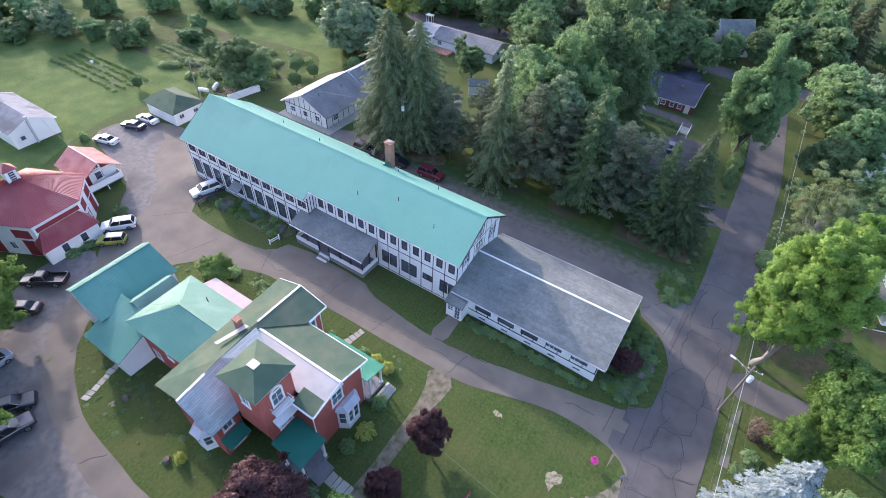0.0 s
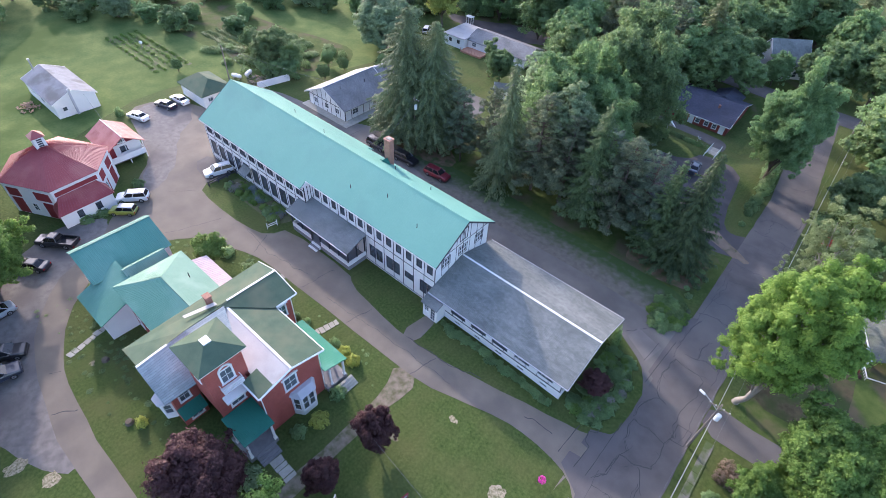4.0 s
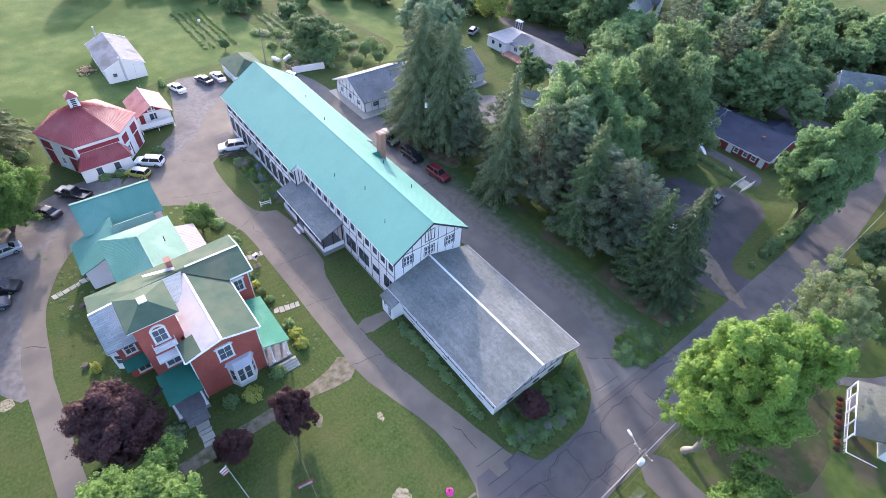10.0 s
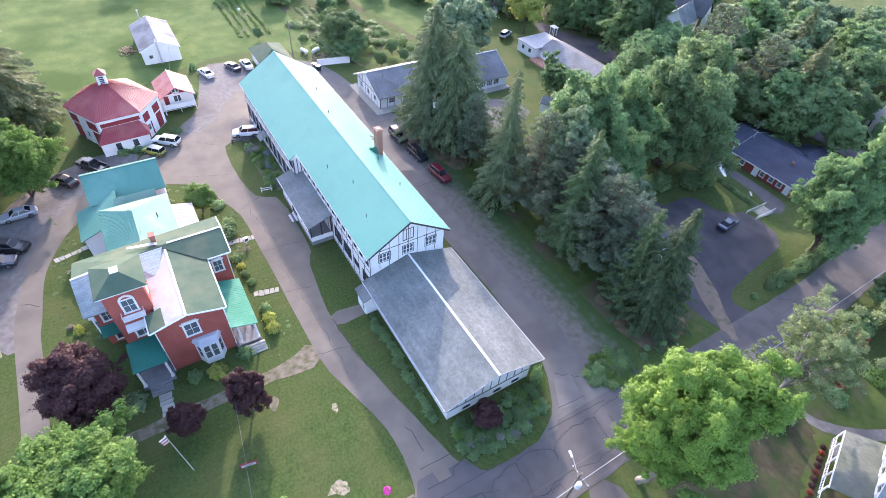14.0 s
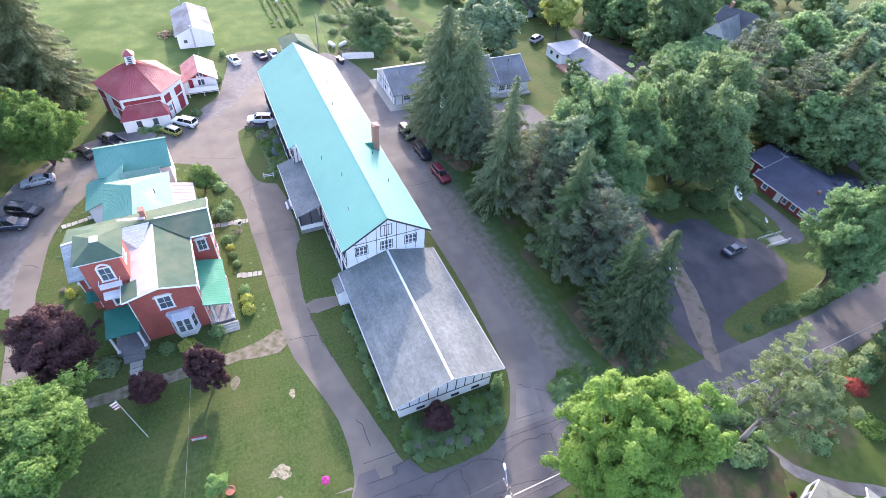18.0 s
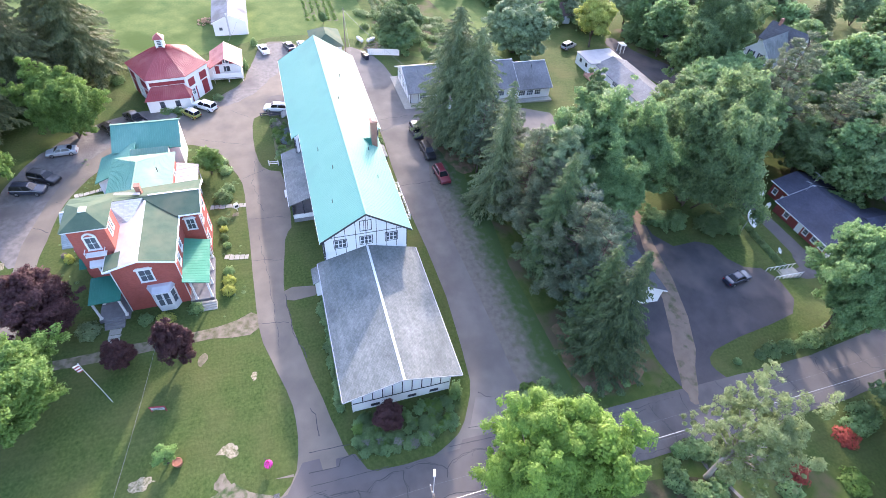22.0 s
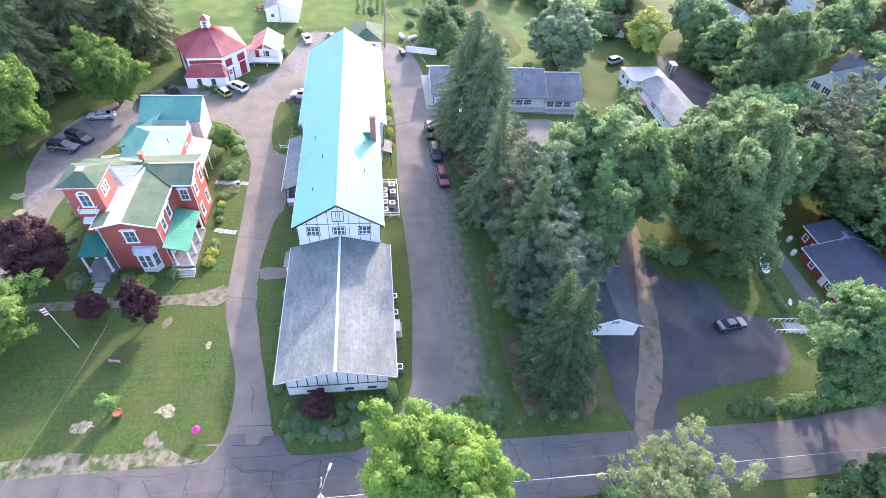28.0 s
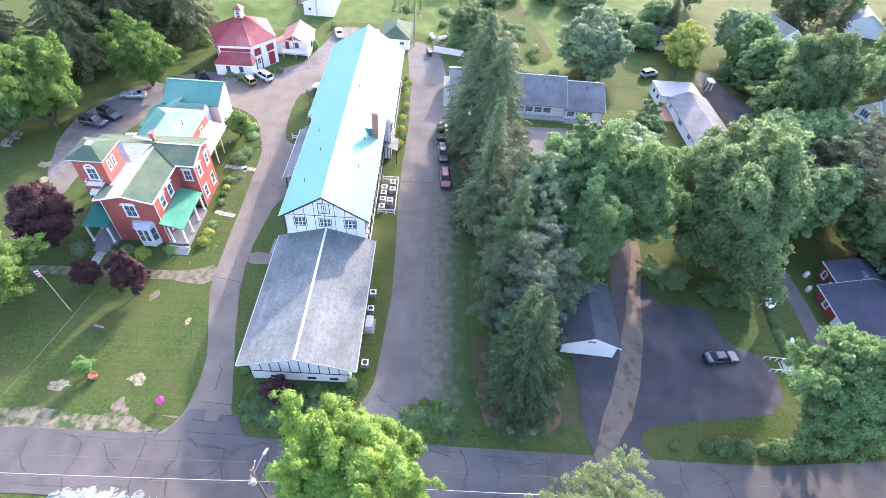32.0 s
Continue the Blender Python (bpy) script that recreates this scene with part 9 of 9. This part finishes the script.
cable([(-91.4, 53.5, 9.9), (-49.7, 65.6, 9.6)], "overhead wire behind the lodge", 0.02, 0.9)
cable([(-91.4, 53.5, 9.8), (-80.0, 62.5, 3.6)], "service wire to the cabin", 0.015, 0.4)
cable([(-49.7, 65.6, 9.6), (-46.0, 52.0, 7.2)], "service wire from the lane pole", 0.02, 0.3)
cable([(-104.2, 30.0, 3.4), (-88, 27.5, 4.8)], "service wire between shed and barn", 0.015, 0.3)

# flagpole, lawn sign, pots and posts
flag = thing("flagpole", "leaning white flagpole with a drooping red and white flag", "flagpole", (-9.3, 13.4, gz(-9, 13)))
part("shaft", G().tube([(0, 0, -0.3), (-0.1, -0.35, 8.0)], 0.03, 8, 0.018), WHITE_TRIM, flag)
part("finial", G().lathe([(0.0, -0.06), (0.07, 0), (0.0, 0.07)], 8, (-0.1, -0.35, 8.05)), GALV, flag)
for k in range(6):
    part("stripe", G().hexa([(-0.1 + 0.04 * math.sin(k), -0.38, 6.7 + k * 0.2), (-0.07 + 0.04 * math.sin(k), -0.38, 6.7 + k * 0.2), (-0.05, -0.85 - 0.03 * k, 6.45 + k * 0.2), (-0.1, -0.85 - 0.03 * k, 6.45 + k * 0.2)], [(-0.1 + 0.04 * math.sin(k), -0.38, 6.897 + k * 0.2), (-0.07 + 0.04 * math.sin(k), -0.38, 6.897 + k * 0.2), (-0.05, -0.85 - 0.03 * k, 6.647 + k * 0.2), (-0.1, -0.85 - 0.03 * k, 6.647 + k * 0.2)]), RED_PAINT if k % 2 == 0 else WHITE_TRIM, flag)
sg = thing("lawn_sign", "low red-framed white sign board on the lawn", "sign", (-6.8, 18.4, gz(-6.8, 18.4)), 80)
sg.scale = (0.82, 0.82, 0.82)
for x in (-0.95, 0.95):
    part("post", G().box(x - 0.06, x + 0.06, -0.06, 0.06, -0.2, 1.1), RED_PAINT, sg)
part("board", G().box(-0.88, 0.88, -0.03, 0.03, 0.4, 0.95), ZINC, sg)
part("top_rail", G().box(-1.05, 1.05, -0.09, 0.09, 1.102, 1.2), RED_PAINT, sg)
for k in range(2):
    part("lettering_bar", G().box(-0.6, 0.6 - 0.3 * k, -0.036, -0.0305, 0.72 - k * 0.2, 0.8 - k * 0.2), TIMBER, sg)
pot = tagged(part("flower_pot", G().lathe([(0.25, -0.05), (0.4, 0.05), (0.45, 0.5), (0.5, 0.52), (0.5, 0.6), (0.4, 0.6), (0.38, 0.5)], 14, (-0.2, 20.6, gz(-0.4, 19.6))), mat("terracotta", (0.30, 0.12, 0.07), (0.36, 0.16, 0.10), 0.9, 3.0)), "brown terracotta pot beside a young tree", "flower pot")
post = thing("hanging_basket_post", "thin dark post with a hanging basket of pink flowers", "plant hanger", (2.3, 29.4, gz(2, 29)))
part("post", G().tube([(0, 0, -0.2), (0, 0, 1.9), (0.15, 0.1, 2.1), (0.4, 0.25, 2.1)], 0.025, 6), BLACK, post)
pk = part("flower_clump", leaves_mesh(*(lambda d: (np.array([0.35, 0.25, 0.9]) + d * 0.42, unit(d + 0.2), unit(rng.normal(size=(160, 3))), np.full(160, 0.16), np.full(160, 0.16)))(unit(rng.normal(size=(160, 3)))), "flowers", PINK_FLOWER), None, post, "bright pink petunias")
bx = thing("notice_box", "white upright notice box beside the slab path", "notice box", (-39.4, 27.6, gz(-39, 27)), 20)
part("post", G().box(-0.05, 0.05, -0.05, 0.05, -0.2, 0.5), WHITE_TRIM, bx)
part("box", G().box(-0.18, 0.18, -0.35, 0.35, 0.502, 1.35), WHITE_TRIM, bx)
part("notice", G().box(0.181, 0.19, -0.24, 0.24, 0.75, 1.15), BLACK, bx)
grate = thing("storm_drain", "iron storm drain grate at the street edge", "drain", (6.0, 30.1, gz(6, 30) + 0.06))
part("grate_frame", G().box(-0.45, 0.45, -0.3, 0.3, -0.05, 0.01), BLACK, grate)
for k in range(6):
    part("bar", G().box(-0.42, 0.42, -0.25 + k * 0.095, -0.21 + k * 0.095, 0.012, 0.03), CABLE, grate)

# cooling units in their white fence
fence = thing("unit_fence", "low white rail fence round the cooling units", "fence", (-35.6, 52.4, 0))
for x, y in ((-4.2, -1.3), (-4.2, 0), (-4.2, 1.4), (-2.1, 1.4), (0, 1.4), (2.1, 1.4), (4.2, 1.4), (4.2, 0), (4.2, -1.3)):
    part("post", G().box(x - 0.06, x + 0.06, y - 0.06, y + 0.06, -0.2, 1.1), WHITE_TRIM, fence)
for z in (0.35, 0.9):
    for a in ((-4.13, 4.13, 1.37, 1.43), (-4.23, -4.17, -1.3, 1.33), (4.17, 4.23, -1.3, 1.33)):
        part("rail", G().box(*a, z, z + 0.12), WHITE_TRIM, fence)
sheet("unit_pad", [(-39.6, 50.9), (-31.6, 50.9), (-31.6, 53.7), (-39.6, 53.7)], 0.03, BLACKTOP, "dark gravel pad under the cooling units", "pad")


def cooler(x, y, s=1.0):
    t = thing("cooling_unit", "pale metal cooling unit with a round dark fan grille", "air conditioner", (x, y, gz(x, y) + 0.03), 0, "cooling units")
    part("cabinet", G().box(-0.45 * s, 0.45 * s, -0.45 * s, 0.45 * s, 0, 0.85 * s), ZINC, t)
    part("top_plate", G().box(-0.47 * s, 0.47 * s, -0.47 * s, 0.47 * s, 0.852 * s, 0.9 * s), WHITE_TRIM, t)
    part("fan_grille", G().lathe([(0.34 * s, 0.902 * s), (0.34 * s, 0.93 * s), (0.1, 0.935 * s)], 14), BLACK, t)
    for k in range(3):
        part("louvre", G().box(0.452 * s, 0.47 * s, -0.4 * s, 0.4 * s, (0.15 + k * 0.22) * s, (0.27 + k * 0.22) * s), BLACK, t)


for x, y in ((-38.6, 52.9), (-37.2, 51.6), (-36.8, 53.0), (-35.8, 51.6), (-34.2, 51.6), (-34.0, 52.8), (-32.4, 51.6)):
    cooler(x, y)
for x, y in ((-14.6, 52.2), (-11.8, 52.2), (-3.6, 52.4)):
    cooler(x, y, 0.9)
gen = thing("generator", "grey boxed generator on a slab beside the wing", "generator", (-9.4, 52.3, gz(-9, 52)))
part("housing", G().box(-0.9, 0.9, -0.45, 0.45, 0.1, 1.2), ZINC, gen)
part("base", G().box(-1.2, 1.2, -0.7, 0.7, -0.1, 0.1), CONCRETE, gen)

# guard rail by the parking bay and a white bench
sheet("parking_bay", soften([(-74.2, 38.2), (-73.8, 34.2), (-66.3, 33.0), (-66.2, 38.2)], 1, 0.1), 0.049, ASPHALT, "dark asphalt parking bay beside the long building", "parking bay")
rail = thing("guard_rail", "dark timber guard rail at the bed's edge", "railing", (-65.9, 36, 0))
for k in range(5):
    part("post", G().box(-0.07, 0.07, -3.3 + k * 1.7, -3.16 + k * 1.7, -0.2, 1.0), TIMBER, rail)
for z in (0.5, 0.9):
    part("rail", G().box(-0.05, 0.05, -3.4, 3.7, z, z + 0.12), TIMBER, rail)
bench = thing("white_bench", "white wooden gate bench at the planting bed corner", "bench", (-50.1, 34.0, 0), 80)
for x in (-0.8, 0.8):
    part("leg", G().box(x - 0.06, x + 0.06, -0.06, 0.06, -0.1, 1.1), WHITE_TRIM, bench)
for k in range(2):
    part("slat", G().box(-0.74, 0.74, -0.03, 0.03, 0.35 + k * 0.35, 0.47 + k * 0.35), WHITE_TRIM, bench)
sheet("planting_bed", soften([(-64.6, 35.2), (-60, 34.6), (-54, 34.5), (-50.6, 34.4), (-49.2, 36), (-49.4, 38), (-64.6, 38)], 1, 0.3), 0.03, SOIL, "dark soil bed full of perennials", "planting bed")

# tanks, bins and the white wall behind the lodge
for x, y, a in ((-96.4, 57.8, 20), (-95.8, 60.4, 120)):
    t = thing("propane_tank", "white horizontal propane tank on short legs", "gas tank", (x, y, 0), a, "propane tanks")
    t.scale = (0.85, 0.85, 0.85)
    g = G()
    prof = [(0.02, -1.5), (0.3, -1.42), (0.48, -1.2), (0.5, -1.0), (0.5, 1.0), (0.48, 1.2), (0.3, 1.42), (0.02, 1.5)]
    for r, u in prof:
        g.v += [(u, r * math.cos(q * math.pi / 8), 0.85 + r * math.sin(q * math.pi / 8)) for q in range(16)]
    g.f += [[i * 16 + j, i * 16 + (j + 1) % 16, (i + 1) * 16 + (j + 1) % 16, (i + 1) * 16 + j] for i in range(7) for j in range(16)]
    part("vessel", g, WHITE_TRIM, t, smooth=True)
    for u in (-0.9, 0.9):
        part("leg", G().box(u - 0.08, u + 0.08, -0.35, 0.35, -0.1, 0.5), CONCRETE, t)
    part("valve_dome", G().lathe([(0.16, 1.3), (0.16, 1.5), (0.06, 1.55)], 10), WHITE_TRIM, t)
ww = thing("white_wall", "low white board wall behind the lodge", "garden wall", (-88.6, 62.0, 0), 80)
for k in range(15):
    part("board", G().box(-3.75 + k * 0.5, -3.27 + k * 0.5, -0.05, 0.05, -0.1, 1.5 + 0.02 * (k % 3)), WHITE, ww)
for x, y, c in ((-87.0, 57.6, "navy"), (-88.3, 57.2, "navy")):
    t = thing("waste_bin", "dark wheeled waste bin behind the lodge", "waste bin", (x, y, 0), 20, "waste bins")
    part("body", G().hexa([(-0.4, -0.35, 0), (0.4, -0.35, 0), (0.4, 0.35, 0), (-0.4, 0.35, 0)], [(-0.5, -0.45, 1.1), (0.5, -0.45, 1.1), (0.5, 0.45, 1.1), (-0.5, 0.45, 1.1)]), PAINTS[c], t)
    part("lid", G().box(-0.53, 0.53, -0.48, 0.48, 1.102, 1.2), BLACK, t)

# satellite dishes, steps and aerials at the ranch house
def dish(x, y, z, r, az, el, label):
    t = thing("satellite_dish", label, "satellite dish", (x, y, gz(x, y)), az)
    g = G()
    rings = [(r * q / 5, 0.35 * r * (q / 5) ** 2) for q in range(1, 6)]
    m = Euler((0, radians(90 - el), 0)).to_matrix()
    g.v.append(tuple(m @ Vector((0, 0, 0)) + Vector((0, 0, z))))
    for a, d in rings:
        g.v += [tuple(m @ Vector((a * math.cos(q * math.pi / 10), a * math.sin(q * math.pi / 10), d)) + Vector((0, 0, z))) for q in range(20)]
    g.f += [[0, 1 + q, 1 + (q + 1) % 20] for q in range(20)] + [[1 + i * 20 + q, 1 + (i + 1) * 20 + q, 1 + (i + 1) * 20 + (q + 1) % 20, 1 + i * 20 + (q + 1) % 20] for i in range(4) for q in range(20)]
    part("reflector", g, WHITE_TRIM, t, smooth=True, fix=False)
    part("mast", G().tube([(0, 0, -0.3), (-0.02, 0, z)], 0.06 if r > 1 else 0.03, 8), GALV, t)
    part("feed_arm", G().tube([(0, 0, z), tuple(m @ Vector((0, 0, r)) + Vector((0, 0, z)))], 0.03, 6, 0.05), GALV, t)


dish(-18.0, 110.2, 2.6, 1.6, 37, 48, "large white satellite dish on a mast")
dish(-11.6, 112.0, 1.4, 0.55, 37, 48, "small white satellite dish on a short mast")
st = thing("garden_steps", "pale concrete steps with white hand rails", "steps", (-7.6, 109.8, gz(-7.6, 109.8)), 92)
for k in range(7):
    part("step", G().box(-3.4 + k * 0.95, -2.47 + k * 0.95, -0.9, 0.9, -1.0, 0.42 - 0.12 * k), CONCRETE, st)
for s in (-1, 1):
    for k in range(7):
        part("baluster", G().box(-3.2 + k * 1.0, -3.12 + k * 1.0, s * 0.95 - 0.04, s * 0.95 + 0.04, -0.6, 1.3 - 0.12 * k), WHITE_TRIM, st)
    part("hand_rail", G().tube([(-3.3, s * 0.95, 1.32), (3.2, s * 0.95, 0.56)], 0.05, 6), WHITE_TRIM, st)
for x, y in ((-8.5, 1.2), (-6.6, -2.6)):
    aer = G().tube([(x, y, 4.6), (x, y, 6.4)], 0.03, 6).tube([(x - 0.9, y, 6.2), (x + 0.9, y, 6.2)], 0.02, 5)
    for k in range(5):
        aer.tube([(x - 0.8 + k * 0.4, y - 0.5, 6.2), (x - 0.8 + k * 0.4, y + 0.5, 6.2)], 0.015, 5)
    part("aerial", aer, GALV, ranch)
for x, y in ((-26.6, 122.8), (-23.4, 121.6)):
    t = thing("white_tank", "upright white gas cylinder beside the ranch house", "gas tank", (x, y, gz(x, y)))
    part("vessel", G().lathe([(0.3, 0), (0.38, 0.1), (0.38, 1.0), (0.2, 1.2), (0.1, 1.25)], 14), WHITE_TRIM, t, smooth=True)
    part("collar", G().lathe([(0.14, 1.252), (0.14, 1.4), (0.1, 1.4)], 10), GALV, t)
# picnic tables, wood pile, arbor and flower beds
for x, y in ((-45.0, -13.9), (-42.8, -14.2)):
    t = thing("picnic_table", "dark wooden picnic table in the shade", "picnic table", (x, y, 0), 15, "picnic tables")
    part("tabletop", G().box(-0.9, 0.9, -0.38, 0.38, 0.7, 0.76), WOOD, t)
    for s in (-1, 1):
        part("bench", G().box(-0.9, 0.9, s * 0.7 - 0.13, s * 0.7 + 0.13, 0.42, 0.46), WOOD, t)
        part("leg", G().hexa([(s * 0.6 - 0.04, -0.75, 0), (s * 0.6 + 0.04, -0.75, 0), (s * 0.6 + 0.04, 0.75, 0), (s * 0.6 - 0.04, 0.75, 0)], [(s * 0.6 - 0.04, -0.2, 0.7), (s * 0.6 + 0.04, -0.2, 0.7), (s * 0.6 + 0.04, 0.2, 0.7), (s * 0.6 - 0.04, 0.2, 0.7)]), WOOD, t)
pile = thing("wood_pile", "loose heap of split firewood beside the shed", "wood pile", (-112.8, 22.0, 0))
for k in range(70):
    a, r = random.uniform(0, 6.28), random.uniform(0, 1.9) 
    x, y, z = r * 1.4 * math.cos(a), r * math.sin(a), max(0.1, 0.9 - r * 0.42) * random.random() + 0.08
    b = random.uniform(0, 3.14)
    part("log", G().tube([(x - 0.25 * math.cos(b), y - 0.25 * math.sin(b), z), (x + 0.25 * math.cos(b), y + 0.25 * math.sin(b), z + random.uniform(-0.1, 0.1))], random.uniform(0.07, 0.12), 6), CUT_WOOD, pile, fix=False)
heap = thing("brush_heap", "brown heap of old boards and brush behind the lodge", "brush heap", (-92.2, 60.6, 0))
for k in range(46):
    a, r, b = random.uniform(0, 6.28), 2.2 * math.sqrt(random.random()), random.uniform(0, 3.14)
    x, y, z, q = r * math.cos(a), 1.3 * r * math.sin(a), 0.1 + (1.0 - 0.36 * r) * random.random(), random.uniform(0.4, 1.0)
    part("board", G().tube([(x - q * math.cos(b), y - q * math.sin(b), z), (x + q * math.cos(b), y + q * math.sin(b), max(0.06, z + random.uniform(-0.3, 0.3)))], random.uniform(0.04, 0.09), 4), WOOD if k % 3 else CUT_WOOD, heap, fix=False)
ar = thing("garden_arbor", "small white garden arbor behind the bungalow", "arbor", (-83.7, 124.6, gz(-83, 124)))
for x, y in ((-0.8, -0.5), (0.8, -0.5), (0.8, 0.5), (-0.8, 0.5)):
    part("post", G().box(x - 0.06, x + 0.06, y - 0.06, y + 0.06, -0.2, 2.2), WHITE_TRIM, ar)
part("top", G().box(-1.1, 1.1, -0.8, 0.8, 2.202, 2.32), WHITE_TRIM, ar)
for x, y, rx, ry in ((18.7, 86.5, 1.6, 1.0), (17.2, 96.4, 1.8, 1.0)):
    sheet("mulch_bed", soften([(x + 0.75 * rx * math.cos(a), y + 0.7 * ry * math.sin(a)) for a in (k * math.pi / 4 for k in range(8))], 1, 0.3), 0.03, MULCH, "reddish mulch bed beneath garden shrubs", "flower bed")
sheet("garden_walk", soften([(13.2, 76.2), (13.2, 77.6), (20, 78.4), (24, 82), (27, 88), (28.2, 87.4), (25.4, 81.4), (21, 77.2)], 1, 0.1), 0.03, GRAVEL, "grey concrete garden walk", "footpath")
small_shed = simple_house("garden_shed", "small white garden shed with grey roof", "shed", (-51.5, 97.0, gz(-51, 97)), 30, 4.2, 3.2, 2.2, 3.2, SHINGLE, WHITE, [("s", 1.4, 2.2, 0.05, 2.0, 0, 1)], 0.25)
bird = thing("gazing_ball", "white globe on a pedestal in the vegetable garden", "garden ornament", (-124.9, 50.6, 0))
part("pedestal", G().lathe([(0.2, 0), (0.1, 0.2), (0.1, 0.9), (0.16, 0.95)], 10), CONCRETE, bird)
part("globe", G().lathe([(0.02, 0.95), (0.3, 1.1), (0.4, 1.35), (0.3, 1.6), (0.02, 1.75)], 14), WHITE_TRIM, bird, smooth=True)
stump = tagged(part("stump", G().lathe([(0.5, -0.1), (0.38, 0.2), (0.34, 0.35), (0.2, 0.36)], 11, (-44.4, 6.2, 0)), BARK), "rough cut tree stump in the side lawn", "stump")
stump2 = tagged(part("stump", G().lathe([(0.5, -0.1), (0.4, 0.25), (0.34, 0.4), (0.2, 0.41)], 11, (-34.6, 4.4, 0)), BARK), "low weathered stump ringed by weeds", "stump")
